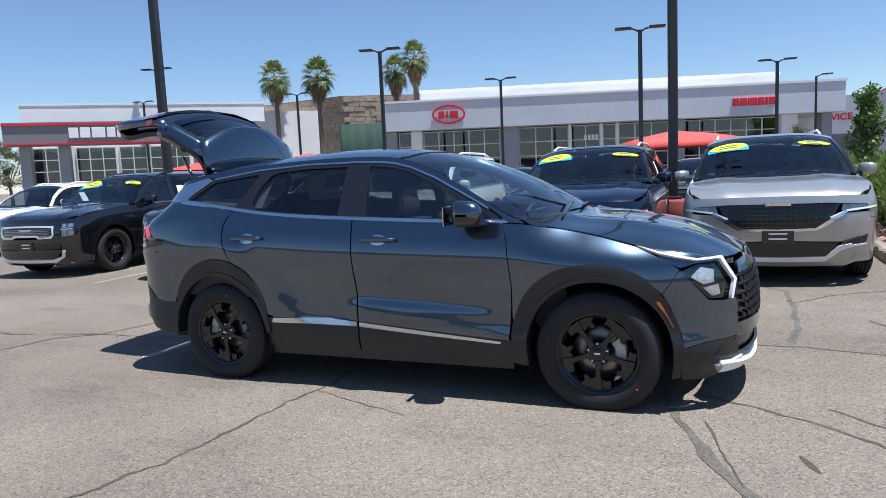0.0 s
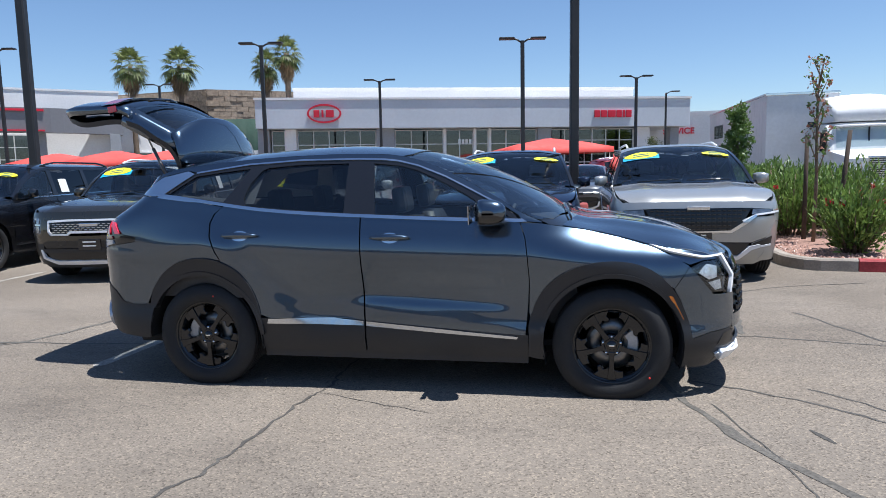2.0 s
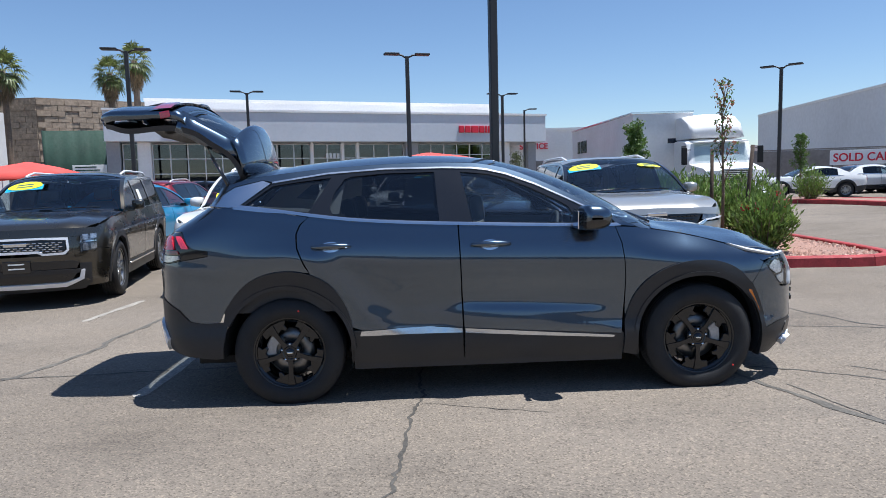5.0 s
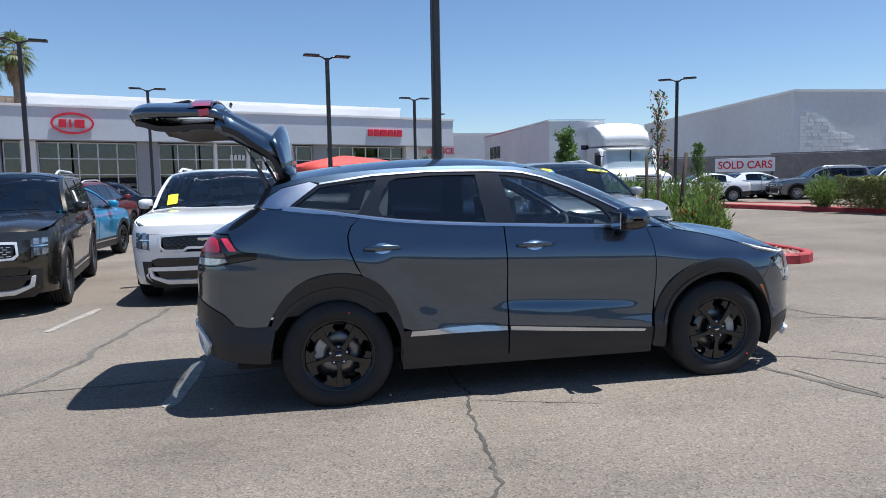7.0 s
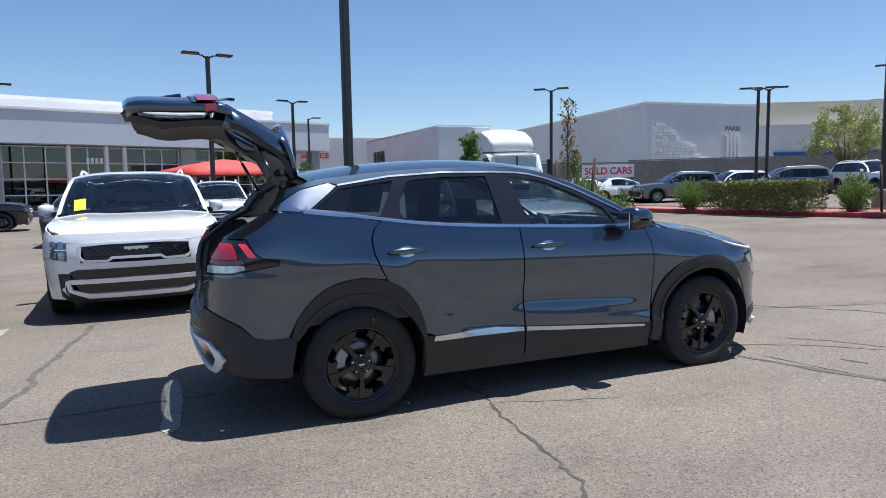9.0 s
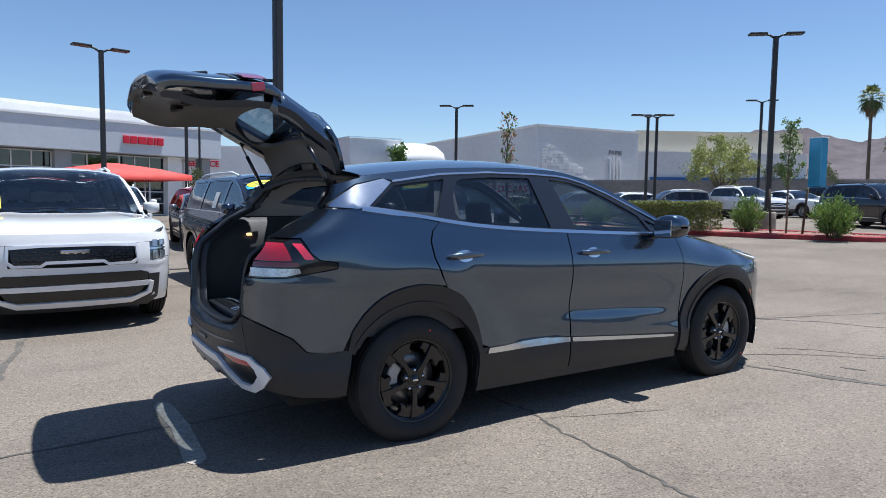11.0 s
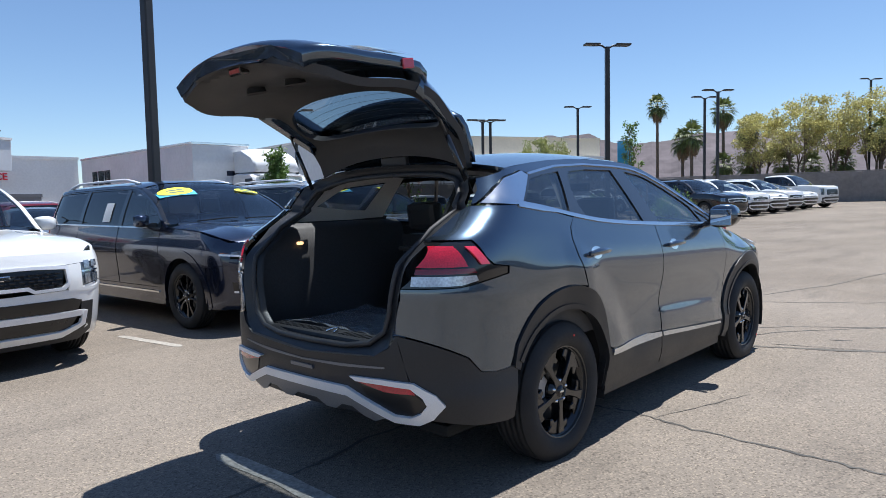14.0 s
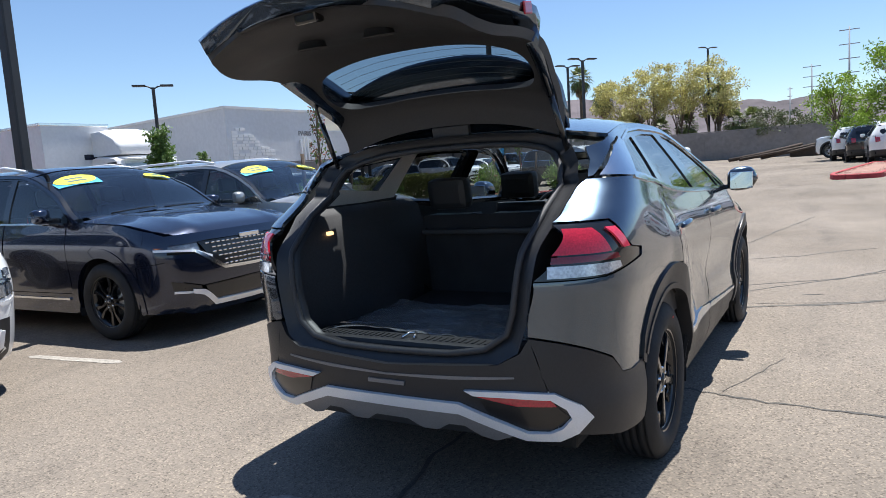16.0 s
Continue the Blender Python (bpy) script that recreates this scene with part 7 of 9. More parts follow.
def vehicle(name, label, color, x, y, heading, *, wb=2.9, fo=0.95, ro=1.12, w=0.99, H=1.72, zh=1.16, zf=0.98, zb=1.14, cowl=0.98, head=0.12, tail_in=0.22, notch=None, bed=False, face="square", rails=True, rim=RIM_BLACK,
            gap=0.09, stickers=0, paper=False, group="", trim=None, tyre=0.375, clad=CLADDING, plate=True, facing_detail=True, tumble=(0.42, 0.25), tag=False):
    """A parked car from its main sizes: wheelbase, overhangs, half width, height, bonnet and waist heights."""
    P = PAINTS[color]
    F, R = wb / 2 + fo, -(wb / 2 + ro)
    fx, rx = wb / 2, -wb / 2
    mid = [(R + 0.02, H - 0.24), (R + tail_in, H - 0.06), (R + tail_in + 0.5, H - 0.012), (-0.5, H), (head - 0.25, H - 0.012), (head, H - 0.045), (head + (cowl - head) * 0.5, (H + zh) / 2 + 0.03), (cowl + 0.03, zh + 0.02), (cowl + 0.12, zh), ((cowl + F) / 2, zh - 0.035), (F - 0.22, zf + 0.045), (F - 0.03, zf - 0.07)]
    edge = [(R + 0.02, H - 0.34), (R + tail_in, H - 0.15), (R + tail_in + 0.5, H - 0.085), (-0.5, H - 0.07), (head - 0.3, H - 0.08), (head - 0.05, H - 0.125), (head + (cowl - head) * 0.5, (H + zh) / 2 - 0.035), (cowl - 0.02, zh - 0.03), (cowl + 0.12, zh - 0.045), ((cowl + F) / 2, zh - 0.075), (F - 0.22, zf - 0.015), (F - 0.03, zf - 0.12)]
    if notch:
        for line, d in ((mid, 0.0), (edge, 0.05)):
            line[0:3] = [(R + 0.02, zb + 0.02 - d), (notch, zb + 0.075 - d), (notch + 0.55, H - 0.10 - d), (notch + 1.0, H - 0.02 - d)]
    if bed:
        for line, d in ((mid, 0.0), (edge, 0.03)):
            line[0:3] = [(R + 0.02, zb + 0.0 - d), (-0.95, zb + 0.02 - d), (-0.88, H - 0.05 - d * 2)]
    front = curve((0.2, F - 0.14), (0.38, F - 0.03), (0.7, F), (zf - 0.12, F - 0.025), (zf, F - 0.06), (H, F - 0.3))
    back = curve((0.25, R + 0.10), (0.45, R + 0.01), (0.9, R), (zb - 0.02, R + 0.03), (H, R + tail_in * 0.95))
    sh = CarShape(w, curve((R, zb + 0.03), (-0.5, zb + 0.005), (cowl, zb - 0.02), (F, zb - 0.06)), soft_curve((0, 0.945), (0.25, 0.998), (0.6, 0.985), (1.0, 0.955)), 0.25, front, back, curve(*edge), curve(*mid),
                  fx - 0.30, rx + 0.2, tumble, (8.0, 2.8), 3.2, 8.0)
    root = thing(name, label, "car" if not bed else "pickup truck", pose(x, y, gz(x, y), 0, 0, heading), group)
    body = part("body", box(R + 0.25, F - 0.3, -w + 0.2, w - 0.2, 0.24, 0.5, 0.03), UNDER, root)

    def side(nm, o, m=P, **kw):
        kw.setdefault("mirror", True)
        kw.setdefault("gap", gap)
        return skin(nm, o, sh.right, m, body, **kw)

    ra = tyre + 0.085
    lo = 0.44
    bx = head - 0.32
    dx = rx + 0.34 if not bed else -0.9
    arch = lambda c, a0, a1: arc(c, tyre, ra, a0, a1, 16)
    xl = lambda z, k: sh.nose(w * k, z)[0]
    xb = lambda z, k: sh.tail(w * k, z)[0]
    belt = lambda q: (q, sh.belt(q) - 0.004)
    E = lambda q: (q, sh.edge(q) - 0.004)
    a_lo = math.degrees(math.asin((lo - tyre) / ra))
    cow = cowl - 0.05
    dl = fx - ra - 0.05
    side("front_door", [(bx + 0.01, lo), (dl - 0.01, lo), (dl, 0.8), belt(dl - 0.02), belt((dl + bx) / 2), belt(bx + 0.01)])
    rear_lo = rx + ra * math.cos(radians(a_lo)) + 0.01
    side("rear_door", [(bx - 0.01, lo), (rear_lo, lo)] + arch(rx, a_lo, 62)[1:] + [(dx, 0.95), belt(dx), belt((dx + bx) / 2), belt(bx - 0.01)])
    side("front_fender", [(dl + 0.01, lo), (fx - ra * math.cos(radians(a_lo)), lo)] + arch(fx, 180 - a_lo, a_lo)[1:] + [(fx + ra + 0.02, 0.70), (xl(0.74, 0.80) - 0.06, 0.74), (xl(0.74, 0.80) - 0.06, zf - 0.05)] + [E(q) for q in (F - 0.3, (cowl + F) / 2, cowl + 0.12, cow)] + [belt(dl)])
    tail_pts = [(xb(z, 0.74), z) for z in (0.55, 0.8, zb - 0.02)]
    if notch or bed:
        top_run = [E(q) for q in (R + 0.15, (R + rx) / 2, dx - 0.02)]
    else:
        top_run = [belt(q) for q in (R + 0.30, rx, dx - 0.01)]
    side("quarter_panel", [(dx - 0.012, 0.95)] + arch(rx, 65, 180 - a_lo) + [(rx - ra - 0.01, 0.5)] + tail_pts + top_run)
    # mouldings and sills
    for c, nm in ((fx, "front_arch_moulding"), (rx, "rear_arch_moulding")):
        side(nm, arc(c, tyre, ra + 0.055, 0, 180, 18) + [(c - ra - 0.05, 0.27)] + [(c - ra, 0.25)] + arc(c, tyre, ra - 0.03, 185, -5, 18) + [(c + ra, 0.25), (c + ra + 0.05, 0.27)], clad, lift=0.008, depth=0.05, gap=0.06)
    side("sill_cladding", [(rx + ra + 0.04, 0.24), (fx - ra - 0.04, 0.24), (fx - ra - 0.04, lo - 0.006), (rx + ra + 0.04, lo - 0.006)], clad, lift=0.002)
    side("sill_strip", [(rx + ra + 0.1, 0.375), (fx - ra - 0.1, 0.375), (fx - ra - 0.1, 0.395), (rx + ra + 0.1, 0.395)], CHROME, lift=0.016, depth=0.016, gap=0.035)
    side("bumper_wrap", [(fx + ra + 0.03, 0.26), (xl(0.3, 0.74), 0.26), (xl(0.5, 0.74), 0.5), (xl(0.735, 0.80) - 0.06, 0.735), (fx + ra + 0.03, 0.695), (fx + ra + 0.02, 0.45)], P)
    side("bumper_wrap", [(rx - ra - 0.03, 0.27), (xb(0.3, 0.74), 0.3), (xb(0.54, 0.74), 0.54), (rx - ra - 0.03, 0.5)], clad)
    # glass
    dlo_hi = lambda q: (q, sh.edge(q) - 0.055)
    dlo_lo = lambda q: (q, sh.belt(q) + 0.014)
    def pane_at(q0, q1, n=4, c=0.0):
        qs = [q0 + (q1 - q0) * k / n for k in range(n + 1)]
        return [dlo_lo(q) for q in qs] + [dlo_hi(q) for q in qs[::-1]]
    xw = cow - 0.10
    while sh.edge(xw) - 0.055 < sh.belt(xw) + 0.03:
        xw -= 0.02
    panes = {"front_door_window": pane_at(bx + 0.05, xw - 0.02, 8)}
    if bed:
        panes["rear_door_window"] = pane_at(-0.80, bx - 0.05)
        far = -0.86
    elif notch:
        far = notch + 0.45
        panes["rear_door_window"] = pane_at(max(dx + 0.05, far + 0.08), bx - 0.05)
    else:
        far = R + tail_in + 0.12
        panes["rear_door_window"] = pane_at(dx + 0.06, bx - 0.05)
        panes["quarter_window"] = pane_at(far + 0.12, dx - 0.04)
    qs = [far + (xw + 0.05 - far) * k / 14 for k in range(15)]
    side("window_surround", [(q, sh.belt(q) + 0.002) for q in qs] + [(q, max(sh.belt(q) + 0.006, sh.edge(q) - 0.04)) for q in qs[::-1]], GLOSS_BLACK, holes=list(panes.values()), depth=0.02, lift=-0.004)
    for nm, o in panes.items():
        side(nm, o, SHADE_GLASS if nm != "front_door_window" else GLASS_CLEAR, depth=0.0, lift=-0.012, gap=0.15)
    side("roof_side", [(q, sh.edge(q) - 0.035) for q in qs] + [(cow, sh.belt(cow) + 0.002), E(cow)] + [E(q) for q in qs[::-1]], P, gap=0.12)
    if not notch and not bed:
        side("rear_pillar", [(far - 0.004, sh.belt(far)), (far - 0.004, sh.edge(far) - 0.006), (R + tail_in + 0.02, sh.edge(R + tail_in) - 0.004), (xb(H - 0.35, 0.72), H - 0.35), (xb(zb + 0.02, 0.74), zb + 0.02)], P, gap=0.12)
    side("waist_strip", [(q, sh.belt(q) - 0.006) for q in qs] + [(q, sh.belt(q) + 0.012) for q in qs[::-1]], trim or CHROME, lift=0.010, depth=0.012, gap=min(gap, 0.05))
    # roof, screen, bonnet
    ye = lambda q: sh.ye(q) - 0.002
    r0 = (notch + 0.6) if notch else (-0.88 if bed else R + tail_in - 0.04)
    rq = [r0 + (head - 0.06 - r0) * k / 7 for k in range(8)]
    skin("roof", [(q, -ye(q)) for q in rq] + [(head - 0.01, -0.3), (head, 0), (head - 0.01, 0.3)] + [(q, ye(q)) for q in rq[::-1]], sh.top, P, body, gap=0.14)
    wq = [head - 0.03 + (cow - head) * k / 7 for k in range(8)]
    skin("windscreen", [(q, -ye(q) + 0.05) for q in wq] + [(cowl + 0.03, -0.4), (cowl + 0.05, 0), (cowl + 0.03, 0.4)] + [(q, ye(q) - 0.05) for q in wq[::-1]] + [(head + 0.012, 0.3), (head + 0.02, 0), (head + 0.012, -0.3)], sh.top, SCREEN_GLASS, body, gap=0.14, depth=0.0, lift=-0.006, label="raked windscreen")
    for s in (1, -1):
        skin("screen_pillar", [(q, s * (ye(q) - 0.048)) for q in wq] + [(q, s * ye(q)) for q in wq[::-1]], sh.top, P if face == "square" else GLOSS_BLACK, body, gap=0.1, depth=0.01, lift=0.002)
    hq = [cow + 0.06 + (F - 0.16 - cow - 0.06) * k / 7 for k in range(8)]
    skin("bonnet", [(q, -ye(q) + 0.02) for q in hq] + [(F - 0.09, -w * 0.55), (F - 0.065, 0), (F - 0.09, w * 0.55)] + [(q, ye(q) - 0.02) for q in hq[::-1]] + [(cowl + 0.10, 0.3), (cowl + 0.11, 0), (cowl + 0.10, -0.3)],
         lambda a, b: (lambda p: (p[0], p[1], p[2] + 0.014 * math.exp(-(((abs(b) - w * 0.55) / 0.12) ** 2))))(sh.top(a, b)), P, body, gap=0.10, depth=0.03)
    skin("cowl_panel", [(cow - 0.02, -w * 0.80), (cowl + 0.05, -0.3), (cowl + 0.06, 0), (cowl + 0.05, 0.3), (cow - 0.02, w * 0.80), (cow + 0.06, w * 0.80), (cowl + 0.11, 0.3), (cowl + 0.12, 0), (cowl + 0.11, -0.3), (cow + 0.06, -w * 0.80)], sh.top, GLOSS_BLACK, body, gap=0.12, lift=-0.01)
    for y0, y1 in ((-0.6, -0.02), (0.04, 0.62)):
        bm = bmesh.new()
        add_tube(bm, [(lambda p: (p[0], p[1], p[2] + 0.02))(sh.top(cowl + 0.03 - 0.05 * k / 4, y0 + (y1 - y0) * k / 4)) for k in range(5)], 0.009, 5)
        part("wiper", bm, GLOSS_BLACK, body)
    # nose
    nose = lambda yy, z: sh.nose(yy, z)
    A = lambda k: w * k
    nz = lambda nm, o, m, holes=(), **kw: skin(nm, [(A(a), z) for a, z in o], nose, m, body, holes=[[(A(a), z) for a, z in h] for h in holes], **{"gap": 0.09, **kw})
    sym = lambda o: [(-a, z) for a, z in o[::-1]] + o
    if face == "square":
        nz("nose_panel", sym([(0.0, zf - 0.13), (0.56, zf - 0.13), (0.80, zf - 0.115), (0.945, zf - 0.12), (0.935, zf - 0.03), (0.74, zf - 0.022), (0.4, zf - 0.02), (0.0, zf - 0.02)]), P)
        nz("grille", sym([(0.0, 0.70), (0.54, 0.70), (0.565, zf - 0.16), (0.0, zf - 0.15)]), GRILLE, lift=-0.012)
        nz("grille_frame", sym([(0.25, 0.705), (0.30, 0.675), (0.55, 0.68), (0.60, 0.73), (0.59, zf - 0.135), (0.3, zf - 0.125)]), SILVER_TRIM, holes=[sym([(0.26, 0.735), (0.31, 0.70), (0.53, 0.705), (0.575, 0.74), (0.565, zf - 0.165), (0.3, zf - 0.15)])], lift=0.014, depth=0.03, gap=0.05)
        if facing_detail:
            bm = bmesh.new()
            for j in range(5):
                for i in range(-7, 8):
                    a, z = i * 0.072 + (0.036 if j % 2 else 0), 0.725 + j * (zf - 0.19 - 0.725) / 4
                    if abs(a) < 0.53:
                        px, py, pz = nose(A(a), z)
                        add_box(bm, -0.012, 0.01, -0.023, 0.023, -0.006, 0.006, 0.003, Matrix.Translation((px, py, pz)))
            tagged(part("grille_mesh", bm, CHROME if color in ("black", "bronze") else GLOSS_BLACK, body), kind="stuff")
        for s in (1, -1):
            lamp = [(s * a, z) for a, z in ((0.72, 0.69), (0.83, 0.69), (0.905, 0.72), (0.905, zf - 0.085), (0.83, zf - 0.09), (0.72, zf - 0.10))]
            nz("head_lamp", lamp, LAMP_MIX, lift=-0.004, label="stacked clear head lamp")
            nz("lamp_bezel", [(s * a, z) for a, z in ((0.715, 0.815), (0.88, 0.82), (0.88, 0.835), (0.715, 0.83))], CHROME, lift=0.008, depth=0.008)
            for z0, z1 in ((0.715, 0.80), (0.845, zf - 0.105)):
                nz("lamp_unit", [(s * a, z) for a, z in ((0.745, z0), (0.80, z0), (0.80, z1), (0.745, z1))], LAMP_UNIT, lift=0.004, depth=0.008, gap=0.05)
                nz("lamp_unit", [(s * a, z) for a, z in ((0.825, z0 + 0.01), (0.885, z0 + 0.015), (0.885, z1), (0.825, z1))], LAMP_UNIT, lift=0.004, depth=0.008, gap=0.05)
            nz("lamp_surround", [(s * a, z) for a, z in ((0.58, 0.67), (0.80, 0.65), (0.93, 0.68), (0.93, 0.715), (0.83, 0.684), (0.713, 0.684), (0.713, zf - 0.125), (0.60, zf - 0.13))], P, lift=0.004)
        nz("bumper_skin", sym([(0.0, 0.56), (0.84, 0.56), (0.86, 0.72), (0.60, 0.675), (0.0, 0.665)]), P)
        nz("upper_intake", sym([(0.0, 0.50), (0.66, 0.50), (0.70, 0.575), (0.62, 0.60), (0.0, 0.60)]), GRILLE, lift=0.006, depth=0.01)
        nz("lower_intake", sym([(0.0, 0.335), (0.58, 0.335), (0.66, 0.44), (0.0, 0.44)]), GRILLE, lift=0.004, depth=0.01)
        nz("bumper_bar", sym([(0.0, 0.44), (0.68, 0.44), (0.72, 0.49), (0.0, 0.495)]), SILVER_TRIM if color in ("white", "silver") else clad, lift=0.016, depth=0.03)
        nz("skid_strip", sym([(0.0, 0.27), (0.52, 0.275), (0.72, 0.36), (0.745, 0.48), (0.705, 0.48), (0.675, 0.375), (0.50, 0.325), (0.0, 0.325)]), SILVER_TRIM, lift=0.020, depth=0.03, label="silver lower bumper guard")
        nz("chin", sym([(0.0, 0.21), (0.70, 0.22), (0.80, 0.30), (0.82, 0.56), (0.70, 0.56), (0.68, 0.36), (0.5, 0.29), (0.0, 0.28)]), clad, lift=0.002)
    else:
        nz("nose_panel", sym([(0.0, zf - 0.10), (0.5, zf - 0.10), (0.86, zf - 0.125), (0.945, zf - 0.125), (0.935, zf - 0.04), (0.78, zf - 0.028), (0.4, zf - 0.022), (0.0, zf - 0.02)]), P)
        nz("grille", sym([(0.0, 0.62), (0.36, 0.63), (0.50, 0.72), (0.60, zf - 0.11), (0.0, zf - 0.10)]), GRILLE, lift=-0.010)
        nz("grille_frame", sym([(0.0, 0.60), (0.37, 0.61), (0.52, 0.70), (0.66, 0.80), (0.64, 0.82), (0.50, 0.735), (0.36, 0.64), (0.0, 0.63)]), CHROME, lift=0.014, depth=0.03, gap=0.06)
        if facing_detail:
            bm = bmesh.new()
            for j in range(6):
                for i in range(-9, 10):
                    z = 0.655 + j * (zf - 0.13 - 0.655) / 5
                    a = i * 0.058
                    if abs(a) < 0.36 + 0.2 * j / 5:
                        px, py, pz = nose(A(a), z)
                        add_box(bm, -0.012, 0.012, -0.020, 0.020, -0.007, 0.007, 0.003, Matrix.Translation((px, py, pz)))
            tagged(part("grille_mesh", bm, CHROME if color == "navy" else GLOSS_BLACK, body), kind="stuff")
        for s in (1, -1):
            nz("head_lamp", [(s * a, z) for a, z in ((0.60, 0.82), (0.86, 0.835), (0.93, 0.86), (0.92, zf - 0.13), (0.62, zf - 0.115))], LAMP_MIX, lift=-0.002, label="slim clear head lamp")
            nz("light_strip", [(s * a, z) for a, z in ((0.50, 0.735), (0.66, 0.805), (0.94, 0.835), (0.94, 0.855), (0.65, 0.825), (0.49, 0.755))], DRL, lift=0.010, depth=0.01, gap=0.06)
            nz("turn_signal", [(s * a, z) for a, z in ((0.885, 0.862), (0.935, 0.87), (0.93, zf - 0.14), (0.885, zf - 0.135))], AMBER, lift=0.006, depth=0.008)
            nz("fog_slot", [(s * a, z) for a, z in ((0.62, 0.42), (0.84, 0.44), (0.86, 0.56), (0.74, 0.52), (0.62, 0.48))], GRILLE, lift=0.004, depth=0.01)
            nz("fog_strip", [(s * a, z) for a, z in ((0.66, 0.425), (0.84, 0.445), (0.84, 0.465), (0.66, 0.445))], SILVER_TRIM, lift=0.012, depth=0.01)
        nz("bumper_skin", sym([(0.0, 0.505), (0.60, 0.49), (0.86, 0.57), (0.90, 0.80), (0.66, 0.79), (0.52, 0.695), (0.37, 0.605), (0.0, 0.595)]), P)
        nz("lower_intake", sym([(0.0, 0.33), (0.50, 0.34), (0.58, 0.48), (0.0, 0.495)]), GRILLE, lift=0.004, depth=0.01)
        nz("skid_strip", sym([(0.0, 0.275), (0.46, 0.285), (0.60, 0.40), (0.70, 0.43), (0.70, 0.47), (0.58, 0.445), (0.45, 0.335), (0.0, 0.325)]), SILVER_TRIM, lift=0.018, depth=0.03, label="silver lower bumper guard")
        nz("chin", sym([(0.0, 0.21), (0.66, 0.22), (0.84, 0.30), (0.86, 0.56), (0.62, 0.485), (0.60, 0.41), (0.46, 0.29), (0.0, 0.28)]), P, lift=0.001)
    badge = nose(0, zf - 0.10 if face != "square" else 0.82)
    part("badge_shape", box(badge[0] - 0.004, badge[0] + 0.012, -0.13, 0.13, badge[2] - 0.022, badge[2] + 0.022, 0.008), CHROME, body)
    if plate:
        p = nose(0, 0.52)
        pl = part("dealer_plate", box(p[0] + 0.012, p[0] + 0.022, -0.155, 0.155, 0.47, 0.62, 0.006), GLOSS_BLACK, body, "black dealer plate insert")
        for z in (0.575, 0.52):
            part("text_bar", box(p[0] + 0.0225, p[0] + 0.024, -0.09, 0.09, z, z + 0.016), PAPER, pl)
    # tail
    tl = lambda nm, o, m, **kw: skin(nm, [(A(a), z) for a, z in o], sh.tail, m, body, **{"gap": 0.12, "flip": True, **kw})
    zt = zb + 0.0
    tl("tail_panel", sym([(0.0, 0.56), (0.74, 0.55), (0.74, zt - 0.02), (0.0, zt - 0.02)]), P)
    tl("rear_bumper", sym([(0.0, 0.28), (0.74, 0.30), (0.74, 0.545), (0.0, 0.552)]), clad, lift=0.01)
    if not notch and not bed:
        tl("rear_window", sym([(0.0, zt + 0.03), (0.66, zt + 0.03), (0.60, H - 0.20), (0.0, H - 0.16)]), SHADE_GLASS, lift=-0.006, depth=0.0)
        tl("tail_frame", sym([(0.0, zt - 0.015), (0.745, zt - 0.015), (0.73, H - 0.33), (0.66, H - 0.17), (0.0, H - 0.10), (0.0, H - 0.155), (0.605, H - 0.195), (0.665, zt + 0.025), (0.0, zt + 0.025)]), P)
    if notch:
        b0 = [(notch + 0.58, -w * 0.60), (notch + 0.62, 0), (notch + 0.58, w * 0.60), (notch + 0.05, w * 0.68), (notch + 0.0, 0), (notch + 0.05, -w * 0.68)]
        skin("rear_window", b0, sh.top, SHADE_GLASS, body, gap=0.14, depth=0.0, lift=-0.004)
        for s in (1, -1):
            skin("rear_pillar", [(notch + 0.6, s * w * 0.60), (notch + 0.6, s * ye(notch + 0.6)), (notch + 0.05, s * ye(notch + 0.05)), (notch + 0.05, s * w * 0.68)], sh.top, P, body, gap=0.12)
        skin("boot_lid", [(notch - 0.01, -ye(notch)), (R + 0.12, -w * 0.70), (R + 0.08, 0), (R + 0.12, w * 0.70), (notch - 0.01, ye(notch)), (notch - 0.04, 0)], sh.top, P, body, gap=0.12)
    if bed:
        part("cargo_bed", box(R + 0.12, -0.95, -w + 0.12, w - 0.12, 0.7, 0.78), UNDER, body)
        bm = bmesh.new()
        add_loft(bm, [[(-0.89, -w * 0.86, zb), (-0.89, w * 0.86, zb)], [(-0.87, -w * 0.70, H - 0.1), (-0.87, w * 0.70, H - 0.1)]], False)
        part("cab_rear_window", bm, SHADE_GLASS, body)
    for s in (1, -1):
        tl("tail_lamp", [(s * a, z) for a, z in ((0.58, zt - 0.22), (0.76, zt - 0.24), (0.78, zt - 0.03), (0.60, zt - 0.05))], LAMP_RED, lift=0.012, depth=0.02)
    tl("plate_recess", sym([(0.0, 0.70), (0.2, 0.70), (0.2, 0.84), (0.0, 0.84)]), GLOSS_BLACK, lift=0.008, depth=0.01)
    # mirrors
    for s in (1, -1):
        bm = bmesh.new()
        rings = []
        for k in range(6):
            u = k / 5
            r = math.sin(math.pi * (0.08 + 0.86 * u)) ** 0.5
            pw = lambda q: math.copysign(abs(q) ** 0.65, q)
            rings.append([(cow - 0.36 + 0.05 * u + (0.10 if math.cos(a) > 0 else 0.045) * r * pw(math.cos(a)), -s * (w * 0.985 + 0.18 * u), zb + 0.075 + 0.076 * (0.5 + 0.5 * r) * pw(math.sin(a))) for a in (2 * math.pi * i / 16 for i in range(16))])
        add_loft(bm, rings, True, True, True)
        bmesh.ops.recalc_face_normals(bm, faces=bm.faces)
        mir = part("door_mirror", bm, P if not bed else GLOSS_BLACK, root)
